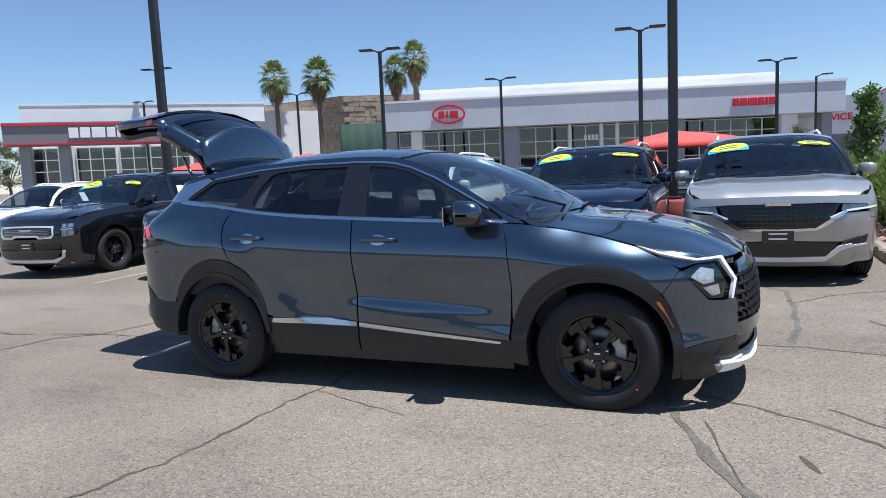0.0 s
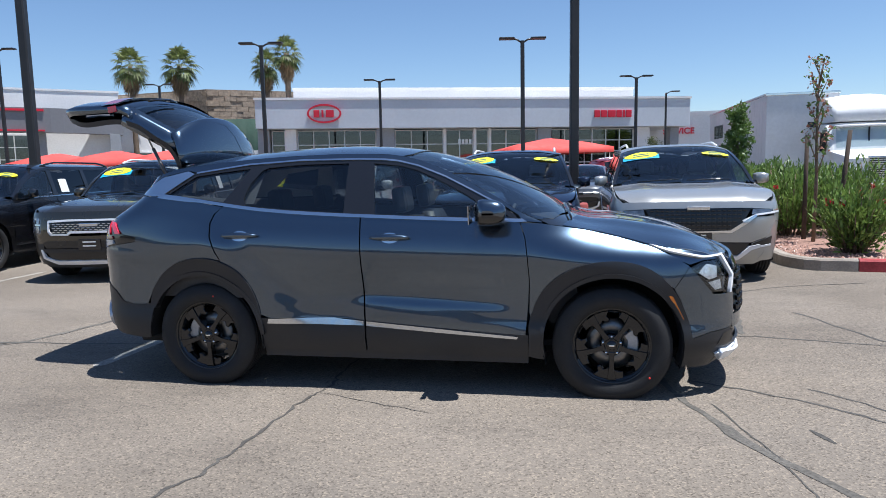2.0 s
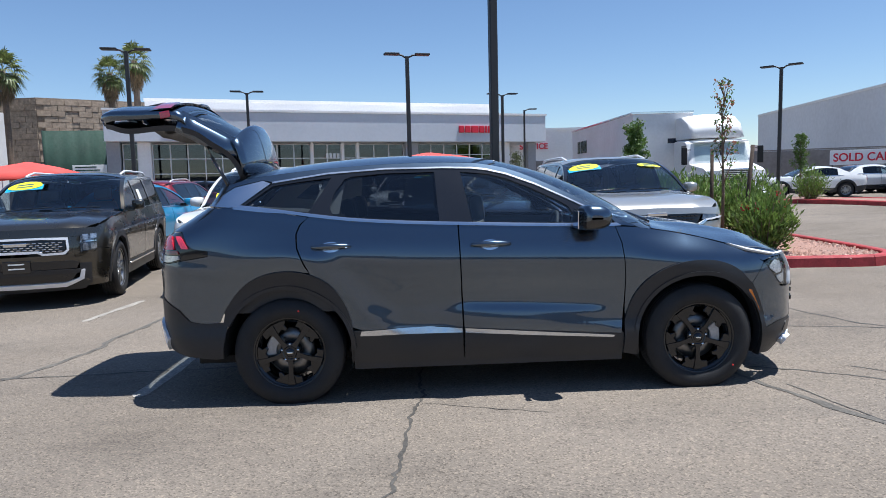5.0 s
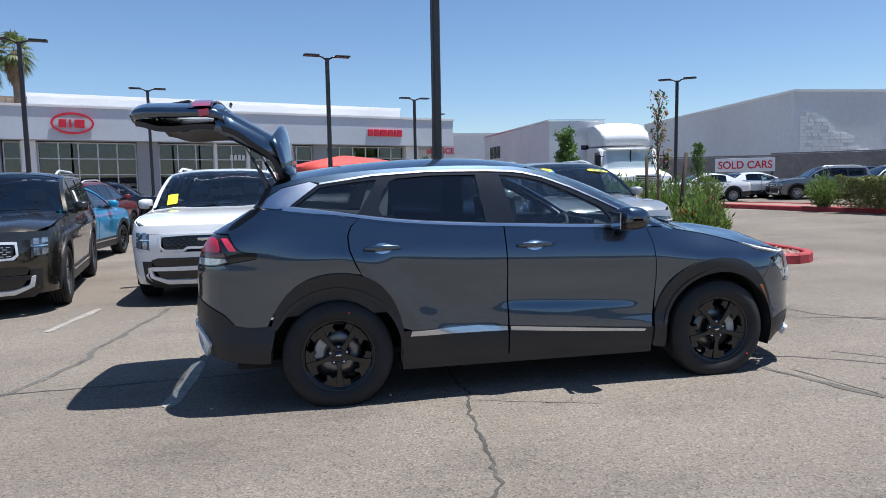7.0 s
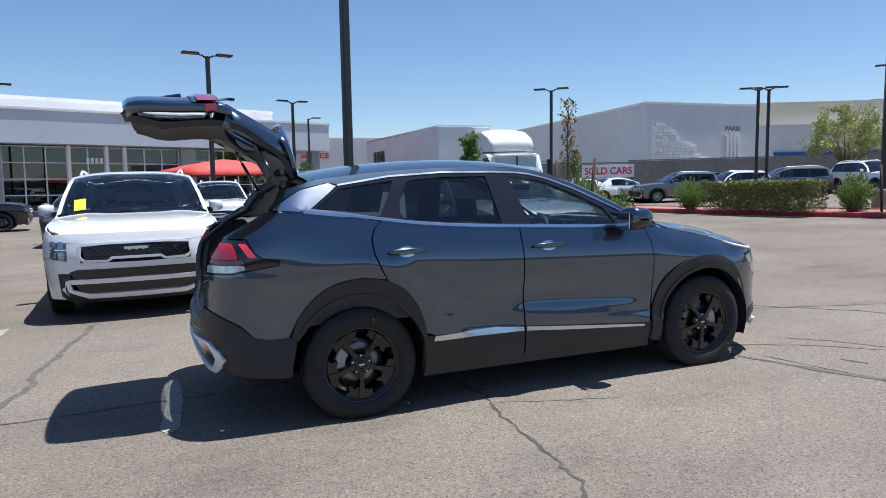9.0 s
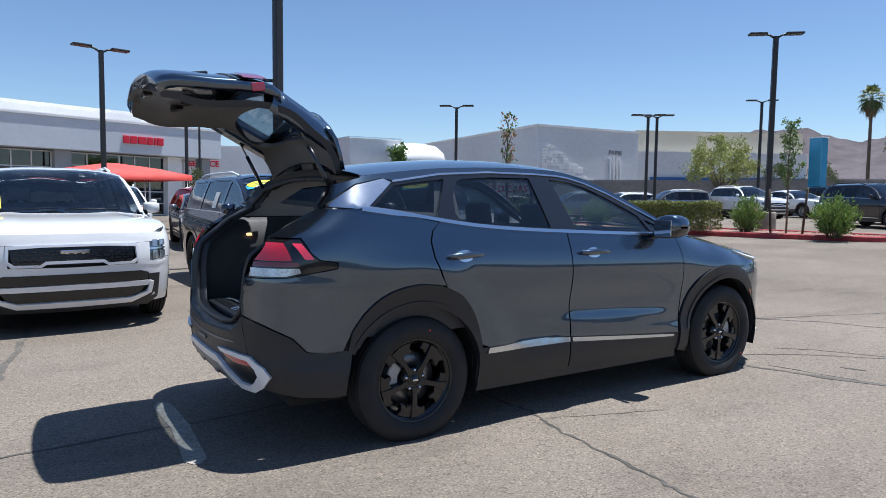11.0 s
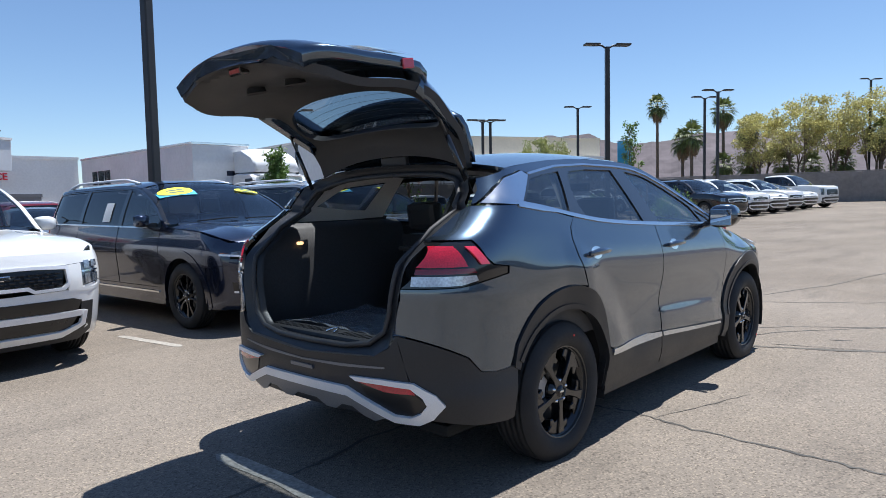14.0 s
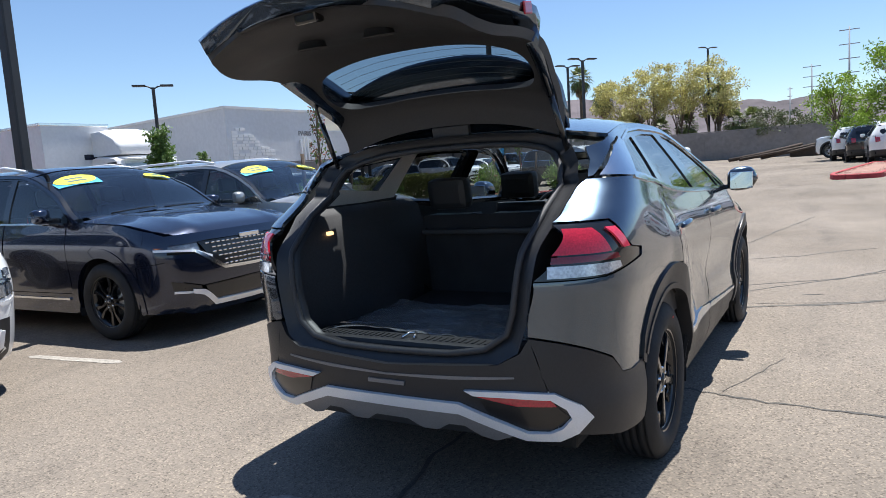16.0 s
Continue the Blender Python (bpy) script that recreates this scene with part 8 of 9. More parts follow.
        part("mirror_stalk", box(cow - 0.40, cow - 0.28, min(-s * w * 0.9, -s * w * 1.03), max(-s * w * 0.9, -s * w * 1.03), zb - 0.02, zb + 0.05, 0.015), GLOSS_BLACK, mir)
    if rails:
        for s in (1, -1):
            bm = bmesh.new()
            q0, q1 = R + tail_in + 0.25, head - 0.30
            pts = []
            for k in range(12):
                u = k / 11
                q = q0 + (q1 - q0) * u
                lift = 0.055 * min(1, 6 * u, 6 * (1 - u))
                px, py, pz = sh.top(q, s * (sh.ye(q) - 0.10))
                pts.append((px, py, pz + lift))
            add_tube(bm, pts, 0.018, 6)
            part("roof_rail", bm, SILVER_TRIM if color != "black" else GLOSS_BLACK, body)
    # inside: seats and dash
    part("cabin_tub", box(R + 0.35 if not bed else -0.8, cow, -w * 0.80, w * 0.80, 0.5, zb - 0.12, 0.02), TRIM_DARK, body)
    for yy in (-0.38, 0.38):
        add_seat(body, 0.0 + head - 0.15, yy, 0.5, zb - 0.55, zb + 0.12)
    # wheels
    for ax in (fx, rx):
        for s in (-1, 1):
            wheel(root, ax, s * (w - 0.125), tyre, 0.235, tyre * 0.66, {"kind": "pair", "n": 5}, rim, turn=13 * ax)
            bm = bmesh.new()
            prof = arc(ax, tyre, ra - 0.005, -20, 200, 14)
            add_loft(bm, [[(a, s * (w - 0.03), b) for a, b in prof], [(a, s * (w - 0.42), b) for a, b in prof]], False)
            bm.faces.new([bm.verts.new((a, s * (w - 0.41), b)) for a, b in prof])
            part("wheel_well", bm, UNDER, body)
    # windscreen stickers: bars stand for their small print
    if stickers:
        for s, kx in ((-1, 0.50), (1, 0.52)):
            if stickers == 1 and s > 0:
                continue
            def on_glass(u, v, s=s, kx=kx):
                px, py, pz = sh.top(head + 0.28 + v, s * (w * kx) + u)
                return (px, py, pz)
            big = 1.0 if s < 0 else 0.8
            ov = [(0.23 * big * math.cos(a), 0.082 * big * math.sin(a) * (1.1 if s < 0 else 0.75)) for a in (2 * math.pi * k / 28 for k in range(28))]
            if s < 0:
                skin("blue_sticker", [(-0.25, -0.01), (0.25, -0.01), (0.25, 0.10), (-0.25, 0.10)], on_glass, STICKER_B, body, gap=0.03, depth=0.0, lift=0.004, flip=True)
            st = skin("yellow_sticker", ov, on_glass, STICKER_Y, body, gap=0.03, depth=0.0, lift=0.010, flip=True, label="yellow oval windscreen sticker")
            for j, z in enumerate((-0.03, 0.02)):
                skin("text_bar", [(-0.11 * big, z), (0.11 * big, z), (0.11 * big, z + 0.024), (-0.11 * big, z + 0.024)], on_glass, STICKER_INK, st, gap=0.03, depth=0.0, lift=0.013, flip=True)
    if tag:
        skin("yellow_tag", [(-0.07, -0.09), (0.07, -0.09), (0.07, 0.09), (-0.07, 0.09)], lambda u, v: sh.top(cowl - 0.16 + v, -w * 0.66 + u), STICKER_Y, body, gap=0.05, depth=0.0, lift=0.006, flip=True, label="square yellow windscreen tag")
    if paper:
        px = (dx + bx) / 2 + 0.18
        side("window_paper", [(px - 0.10, zb + 0.06), (px + 0.11, zb + 0.06), (px + 0.11, zb + 0.30), (px - 0.10, zb + 0.30)], PAPER, lift=-0.004, depth=0.0, label="white price sheet inside the window")
    return root


STICKER_INK = mat("sticker_ink", (0.05, 0.12, 0.12), 0.5, big=(1, 0), fine=(1, 0))
TELL = dict(wb=2.90, fo=0.95, ro=1.14, w=0.985, H=1.74, zh=1.17, zf=1.02, zb=1.15, cowl=0.92, head=0.14, tail_in=0.25, tyre=0.385, tumble=(0.22, 0.16))
CARN = dict(wb=3.09, fo=0.95, ro=1.12, w=0.995, H=1.72, zh=1.16, zf=1.00, zb=1.13, cowl=1.22, head=0.30, tail_in=0.24, face="slim", tyre=0.37, tumble=(0.28, 0.20))
ROW = "cars parked in the showroom row"
LOT = "cars parked in the far rows"


def nose_at(x, yf, spec):
    """Centre of a car that faces south with its nose at y = yf."""
    return x, yf + spec["wb"] / 2 + spec["fo"]


for nm, lab, col, (cx, cy), hd, spec, extra in (
    ("parked_suv", "glossy black three-row SUV with yellow windscreen stickers", "black", nose_at(-9.0, 2.85, TELL), -86, TELL, dict(stickers=2, paper=True, clad=GLOSS_BLACK)),
    ("parked_suv", "dark bronze three-row SUV with silver alloy wheels", "bronze", nose_at(-5.9, 2.95, TELL), -79, TELL, dict(stickers=1, paper=True, rim=RIM_SILVER, clad=CLADDING)),
    ("parked_suv", "white three-row SUV with a black grille and silver bumper guard", "white", nose_at(-2.9, 3.40, TELL), -88, TELL, dict(plate=False, tag=True)),
    ("parked_minivan", "midnight navy minivan with yellow windscreen stickers", "navy", nose_at(0.14, 3.42, CARN), -88, CARN, dict(stickers=2, paper=True, plate=False, clad=PAINTS["navy"])),
    ("parked_minivan", "silver grey minivan with black grille and yellow stickers", "silver", nose_at(2.55, 3.25, CARN), -90, CARN, dict(stickers=2, clad=PAINTS["silver"])),
):
    vehicle(nm, lab, col, cx, cy, hd, group=ROW, gap=0.045, **{**spec, **extra})

HATCH = dict(wb=2.6, fo=0.85, ro=0.75, w=0.90, H=1.58, zh=1.08, zf=0.92, zb=1.05, cowl=0.85, head=0.10, tail_in=0.22, tyre=0.33, rails=False, plate=False, gap=0.13, facing_detail=False)
SUVS = dict(wb=2.7, fo=0.90, ro=0.92, w=0.93, H=1.66, zh=1.10, zf=0.95, zb=1.10, cowl=0.90, head=0.12, tail_in=0.28, tyre=0.355, plate=False, gap=0.13, facing_detail=False)
SEDAN = dict(wb=2.8, fo=0.92, ro=1.05, w=0.92, H=1.45, zh=1.00, zf=0.84, zb=0.98, cowl=0.85, head=0.05, notch=-1.75, tyre=0.335, rails=False, plate=False, gap=0.13, facing_detail=False)
PICKUP = dict(wb=3.6, fo=0.95, ro=1.15, w=1.0, H=1.90, zh=1.28, zf=1.16, zb=1.25, cowl=1.25, head=0.45, bed=True, tyre=0.41, rails=False, plate=False, gap=0.13, facing_detail=False)
vehicle("parked_hatchback", "bright blue compact hatchback seen from behind", "blue", -6.7, 9.6, 88, group=ROW, **HATCH)
vehicle("parked_suv", "dark red SUV parked behind the blue hatchback", "red", -8.0, 15.6, 88, group=ROW, **SUVS)
vehicle("parked_suv", "black SUV parked across the lane by the showroom", "black", -9.5, 24.5, 5, group=ROW, **SUVS)
vehicle("parked_suv", "white SUV parked behind the black SUV", "white", -14.6, 7.6, -80, group=ROW, rim=RIM_SILVER, paper=True, **SUVS)
vehicle("parked_sedan", "dark blue-grey car nosed in beside the lane", "grey", -4.6, 17.0, -92, group=ROW, **SEDAN)
vehicle("parked_suv", "white SUV with dark glass near the showroom", "white", -1.0, 17.2, -96, group=ROW, **SUVS)
vehicle("parked_sedan", "grey sedan behind the lamp post base", "grey", 1.2, 15.2, -95, group=ROW, **SEDAN)
vehicle("parked_suv", "dark red SUV near the canopy", "red", 3.6, 22.0, 20, group=ROW, **SUVS)
# the far east rows: three models, copied
E_SUV_B = vehicle("parked_suv", "black SUV at the end of the far row", "black", 24.1, 8.7, -108, group=LOT, rim=RIM_SILVER, **SUVS)
E_SUV_W = vehicle("parked_suv", "white SUV in the far row", "white", 27.0, 8.75, -107, group=LOT, rim=RIM_SILVER, **SUVS)
E_SED_W = vehicle("parked_sedan", "white sedan in the far row", "white", 29.8, 8.8, -107, group=LOT, rim=RIM_SILVER, **SEDAN)
E_SUV_G = vehicle("parked_suv", "grey SUV in the far lot", "grey", 23.8, 25.2, 160, group=LOT, rim=RIM_SILVER, **SUVS)
E_SED_K = vehicle("parked_sedan", "black sedan in the far lot", "black", 22.5, 29.0, -5, group=LOT, rim=RIM_SILVER, **SEDAN)
E_PICK = vehicle("parked_pickup", "white pickup truck at the end of the far row", "white", 38.5, 9.0, -106, group=LOT, rim=RIM_SILVER, **PICKUP)
for src, x, y, hd in ((E_SUV_W, 32.7, 8.85, -107), (E_SED_W, 35.5, 8.9, -106),
                      (E_SUV_W, 29.0, 17.5, -107), (E_SED_W, 32.0, 16.6, -107), (E_SUV_B, 35.0, 15.8, -107), (E_SUV_W, 38.0, 15.0, -107), (E_SED_W, 41.0, 14.2, -107), (E_SUV_W, 44.5, 13.0, -107), (E_SUV_G, 47.0, 12.4, -107),
                      (E_SED_W, 22.6, 28.4, -10), (E_SED_K, 24.5, 26.5, 170), (E_SUV_B, 31.5, 31.5, 68), (E_SED_W, 17.5, 26.0, 170), (E_SUV_W, 27.0, 24.5, 165), (E_SED_K, 30.0, 21.0, 150), (E_SUV_G, 26.5, 20.5, 150), (E_SED_W, 22.0, 30.0, 165), (E_SUV_W, 14.5, 31.5, 165),
                      (E_SUV_W, 27.2, -4.7, 3), (E_SUV_W, 30.4, -3.4, 2), (E_SUV_B, 33.4, -2.6, 2), (E_SUV_W, 36.4, -2.0, 2), (E_SUV_W, 27.5, -7.8, 3), (E_PICK, 41.0, -3.0, 70)):
    copy_thing(src, pose(x, y, gz(x, y), 0, 0, hd))


# ---- tractor and trailer ----
def truck():
    W = mat("dusty_white_truck_paint", (0.72, 0.72, 0.72), 0.45, big=(0.7, 0.06), fine=(8, 0.04))
    tr = thing("box_trailer", "long white box trailer with faded dark lettering shapes", "trailer", pose(8.3, 19.2, gz(9)) @ Matrix.Diagonal((0.86, 0.935, 0.87, 1.0)))
    part("box_body", box(-1.28, 1.28, 0, 10.6, 1.15, 3.98, 0.03), W, tr, "white sheet-metal box")
    for k in range(27):
        part("side_rib", box(-1.285, -1.281, 0.06 + 0.4 * k, 0.10 + 0.4 * k, 1.2, 3.9), W, tr)
    for z in (1.13, 3.93):
        part("edge_rail", box(-1.31, 1.31, -0.02, 10.62, z, z + 0.09, 0.01), CHROME, tr)
    for i, w_ in enumerate((0.55, 0.6, 0.6)):
        part("logo_shape", box(-1.302, -1.294, 9.3 - 0.68 * i - w_, 9.3 - 0.68 * i, 2.65, 3.3), PAINTS["navy"], tr)
    part("logo_shape", box(-1.302, -1.294, 6.6, 9.4, 1.9, 2.3), PAINTS["navy"], tr)
    part("logo_shape", box(0.2, 0.9, -0.012, -0.004, 2.7, 2.9), PAINTS["navy"], tr)
    part("fuel_skirt", box(-1.2, 1.2, 3.0, 9.6, 0.6, 1.12, 0.05), UNDER, tr)
    for yy in (8.4, 9.6):
        for s in (-1, 1):
            wh = wheel(tr, 0, s * 1.12, 0.5, 0.28, 0.29, {"kind": "pair", "n": 5}, RIM_SILVER)
            wh.matrix_basis = pose(s * 1.12, yy, 0.5, 0, 0, 90 if s > 0 else -90)
    cab = thing("truck_tractor", "white semi truck tractor with a tall roof fairing", "truck", pose(9.75, 19.1, gz(9), 0, 0, -93) @ Matrix.Diagonal((0.88, 0.92, 0.88, 1.0)))
    bm = bmesh.new()
    prof = [(0.0, 1.0), (0.0, 2.75), (0.25, 2.80), (1.45, 2.72), (1.62, 2.62), (1.98, 1.80), (3.15, 1.62), (3.45, 1.50), (3.52, 0.75), (2.6, 0.7), (2.3, 1.0)]
    rings = []
    for u in (-1, -0.92, -0.6, 0, 0.6, 0.92, 1):
        k = 1 - 0.045 * abs(u) ** 6
        rings.append([(a * (k if a > 1 else 1), u * (1.16 if a < 2.1 else 1.02), 0.7 + (b - 0.7) * k) for a, b in prof])
    add_loft(bm, rings, True, True, True, smooth=False)
    bmesh.ops.recalc_face_normals(bm, faces=bm.faces)
    part("cab_body", bm, W, cab)
    bm = bmesh.new()
    rings = []
    for u in (-1, -0.85, -0.4, 0, 0.4, 0.85, 1):
        hh = 1 - 0.12 * abs(u) ** 3
        rings.append([(0.05, u * 1.10, 2.76), (0.0, u * 1.10, 2.78 + 0.95 * hh), (0.45, u * 1.02, 2.78 + 0.98 * hh), (1.15, u * 0.98, 2.78 + 0.62 * hh), (1.55, u * 0.96, 2.77)])
    add_loft(bm, rings, True, True, True)
    bmesh.ops.recalc_face_normals(bm, faces=bm.faces)
    part("roof_fairing", bm, W, cab, "moulded white roof fairing")
    for i in range(3):
        bm = bmesh.new()
        add_loft(bm, [[(1.19, -0.55 + 0.38 * i, 3.26), (1.19, -0.28 + 0.38 * i, 3.26)], [(0.86, -0.55 + 0.38 * i, 3.47), (0.86, -0.28 + 0.38 * i, 3.47)]], False)
        bmesh.ops.solidify(bm, geom=bm.faces[:], thickness=0.02)
        part("logo_shape", bm, PAINTS["navy"], cab)
    bm = bmesh.new()
    add_loft(bm, [[(1.97, -0.98, 1.86), (2.0, 0, 1.88), (1.97, 0.98, 1.86)], [(1.67, -0.94, 2.54), (1.70, 0, 2.56), (1.67, 0.94, 2.54)]], False)
    part("windscreen", bm, SCREEN_GLASS, cab)
    part("windscreen_post", box(1.80, 1.86, -0.02, 0.02, 1.9, 2.55), UNDER, cab)
    part("sun_visor", box(1.60, 1.85, -1.0, 1.0, 2.58, 2.63, 0.02), W, cab)
    for s in (-1, 1):
        part("side_window", box(1.0, 1.55, s * 1.165 - 0.008, s * 1.165 + 0.008, 1.85, 2.5, 0.004), SHADE_GLASS, cab)
        part("side_mirror", box(1.95, 2.05, s * 1.38 - 0.1, s * 1.38 + 0.1, 1.75, 2.4, 0.03), UNDER, cab)
        part("mirror_arm", box(1.85, 1.9, min(s * 1.1, s * 1.4), max(s * 1.1, s * 1.4), 2.3, 2.33), UNDER, cab)
        part("front_fender", box(2.25, 3.3, s * 1.06 - 0.12, s * 1.06 + 0.12, 0.95, 1.2, 0.08), W, cab)
        part("head_lamp", box(3.36, 3.50, s * 0.86 - 0.14, s * 0.86 + 0.14, 0.95, 1.15, 0.03), LAMP_CLEAR, cab)
        for ax in (2.75, -0.6):
            wh = wheel(cab, ax, s * 1.0, 0.5, 0.28, 0.29, {"kind": "pair", "n": 5}, RIM_SILVER)
    part("grille", box(3.46, 3.55, -0.5, 0.5, 0.85, 1.55, 0.02), CHROME, cab)
    for k in range(9):
        part("grille_slat", box(3.551, 3.57, -0.46, 0.46, 0.90 + 0.07 * k, 0.93 + 0.07 * k), GRILLE, cab)
    part("bumper", box(3.35, 3.62, -1.15, 1.15, 0.35, 0.70, 0.05), W, cab)
    part("chassis", box(-1.4, 2.5, -0.5, 0.5, 0.55, 0.98), UNDER, cab)
    bm = bmesh.new()
    add_tube(bm, [(-0.12, -0.95, 0.9), (-0.12, -0.95, 3.55), (-0.2, -0.95, 3.7)], 0.07, 10)
    part("exhaust_stack", bm, UNDER, cab)


truck()

# ---- plants ----
def leaf_mesh(name, pts, size, material, parent, aspect=2.4, up=0.0, outward=None, seed=1, spread=0.35, label=""):
    """Many single leaves, each a small bent-free blade with its own turn and size. up: how far they stand up; outward: a centre they point away from."""
    rng = np.random.default_rng(seed)
    pts = np.asarray(pts, float)
    n = len(pts)
    d = rng.normal(size=(n, 3))
    d[:, 2] += up
    if outward is not None:
        o = pts - np.asarray(outward)
        d = d * 0.55 + o / (np.linalg.norm(o, axis=1, keepdims=True) + 1e-6) * 1.1
        d[:, 2] += up
    d /= np.linalg.norm(d, axis=1, keepdims=True) + 1e-9
    s = np.cross(d, rng.normal(size=(n, 3)))
    s /= np.linalg.norm(s, axis=1, keepdims=True) + 1e-9
    ln = size * (1 + spread * rng.uniform(-1, 1, (n, 1)))
    a, b = d * ln * 0.5, s * ln * 0.5 / aspect
    v = np.stack([pts - a, pts + b - a * 0.1, pts + a, pts - b - a * 0.1], 1).reshape(-1, 3)
    me = bpy.data.meshes.new(name)
    me.from_pydata(v.tolist(), [], np.arange(4 * n).reshape(-1, 4).tolist())
    me.materials.append(material)
    ob = new(name, me)
    ob.parent = parent
    if label:
        ob["label"] = label
    return ob


def clump_points(rng, centres, radius, per, flat=0.8):
    """Points in small uneven clumps round the ends of twigs."""
    out = []
    for c in centres:
        r = radius * rng.uniform(0.6, 1.3)
        p = rng.normal(size=(per, 3))
        p /= np.linalg.norm(p, axis=1, keepdims=True)
        p *= r * rng.uniform(0.15, 1.0, (per, 1)) ** 0.6
        p[:, 2] *= flat
        out.append(p + np.asarray(c))
    return np.concatenate(out)


def broad_tree(label, x, y, trunk_h, crown_z, rx, ry, rz, n_clumps, per, leaf, material, seed, trunk_r=0.11, stems=1, clump=0.42, z0=None, petals=None):
    """A tapered trunk that forks into limbs, each ending in clumps of leaves; gaps stay open."""
    rng = np.random.default_rng(seed)
    g = gz(x, y) if z0 is None else z0
    root = thing("tree", label, "tree", pose(x, y, g))
    ends = []
    while len(ends) < n_clumps:
        p = rng.uniform(-1, 1, 3)
        r = np.linalg.norm(p)
        if 0.35 < r < 1.0 and p[2] > -0.75:
            wob = 1 + 0.22 * noise.noise((p[0] * 2 + seed, p[1] * 2, p[2] * 2))
            ends.append((p[0] * rx * wob, p[1] * ry * wob, crown_z + p[2] * rz * wob))
    bm = bmesh.new()
    tops = []
    for k in range(stems):
        a = 2 * math.pi * k / max(1, stems) + seed
        o = 0.14 * (stems > 1)
        lean = 0.45 * (stems > 1)
        pts = [(o * math.cos(a) + lean * u * math.cos(a) + 0.04 * math.sin(5 * u + seed), o * math.sin(a) + lean * u * math.sin(a) + 0.04 * math.cos(4 * u + seed), -0.05 + trunk_h * u) for u in (0, 0.25, 0.5, 0.75, 1.0)]
        add_tube(bm, pts, [trunk_r * (1.25 - 0.6 * u) for u in (0, 0.25, 0.5, 0.75, 1.0)], 9)
        tops.append(Vector(pts[-1]))
    part("trunk", bm, BARK, root, smooth=False)
    bm = bmesh.new()
    for e in ends[:: max(1, len(ends) // 26)]:
        e = Vector(e)
        t = min(tops, key=lambda q: (q - e).length)
        mid = t.lerp(e, 0.45) + Vector((0, 0, 0.18 * (e - t).length * 0.5))
        add_tube(bm, [t - Vector((0, 0, 0.06)), t.lerp(mid, 0.5) + Vector((0, 0, 0.02)), mid, e], [trunk_r * 0.34, trunk_r * 0.24, trunk_r * 0.15, trunk_r * 0.05], 6)
    part("limb", bm, BARK, root)
    leaf_mesh("crown", clump_points(rng, ends, clump, per), leaf, material, root, seed=seed)
    if petals:
        some = rng.permutation(len(ends))[: int(len(ends) * petals[1])]
        leaf_mesh("blossom", clump_points(rng, [ends[i] for i in some], clump * 0.7, petals[2]), leaf * 0.7, petals[0], root, aspect=1.3, seed=seed + 7)
    return root


def fan_palm(label, x, y, top, radius, seed, trunk_r=0.22, skirt=1.2, lean=(0, 0)):
    """A fan palm: rough trunk, skirt of dead fronds, round crown of pleated fans."""
    rng = random.Random(seed)
    g = gz(x, y) if abs(x) < 90 else 0.0
    h = top - g
    root = thing("palm_tree", label, "palm tree", pose(x, y, g))
    bm = bmesh.new()
    n = 26
    pts = [(lean[0] * (1 - k / n) ** 2, lean[1] * (1 - k / n) ** 2, -0.1 + (h + 0.1) * k / n) for k in range(n + 1)]
    add_tube(bm, pts, [trunk_r * (1.5 - 0.6 * min(1, 4 * k / n)) * (1 + 0.06 * (k % 2)) * (1 - 0.25 * k / n) for k in range(n + 1)], 10)
    part("trunk", bm, PALM_BARK, root)

    def fan(bm, base, az, el, stalk, size, droop):
        d = Vector((math.cos(az) * math.cos(el), math.sin(az) * math.cos(el), math.sin(el)))
        side = Vector((-math.sin(az), math.cos(az), 0))
        hub = base + d * stalk - Vector((0, 0, droop * stalk * 0.5))
        w = side * 0.02
        v = [bm.verts.new(p) for p in (base - w, base + w, hub + w * 0.6, hub - w * 0.6)]
        bm.faces.new(v)
        d2 = (d - Vector((0, 0, droop))).normalized()
        nb = 13
        for k in range(nb):
            a = radians(-105 + 210 * k / (nb - 1))
            dd = (d2 * math.cos(a) + side * math.sin(a)).normalized()
            ln = size * (0.72 + 0.28 * math.cos(a)) * rng.uniform(0.85, 1.1)
            tip = hub + dd * ln - Vector((0, 0, (0.18 + droop * 0.5) * ln * rng.uniform(0.6, 1.3)))
            mid = hub + dd * ln * 0.55
            ww = dd.cross(d2.cross(side)).normalized() * size * 0.075
            bm.faces.new([bm.verts.new(p) for p in (hub, mid - ww, tip, mid + ww)])

    top_p = Vector((0, 0, h))
    bm = bmesh.new()
    for k in range(36):
        az = k * 2.39996 + rng.uniform(-0.2, 0.2)
        el = radians(80 - 118 * (k / 35) ** 0.8)
        fan(bm, top_p + Vector((0, 0, 0.15 - 0.35 * k / 35)), az, el, radius * rng.uniform(0.42, 0.55), radius * rng.uniform(0.45, 0.58), 0.15 + 0.35 * k / 35)
    part("crown", bm, PALM_LEAF, root)
    bm = bmesh.new()
    for k in range(26):
        az = k * 2.39996
        u = k / 25
        fan(bm, top_p - Vector((0, 0, 0.2 + skirt * 0.5 * u)), az, radians(-38 - 34 * u), radius * 0.35, radius * 0.40, 0.5)
    part("skirt", bm, PALM_DRY, root, "dry brown hanging fronds")
    return root


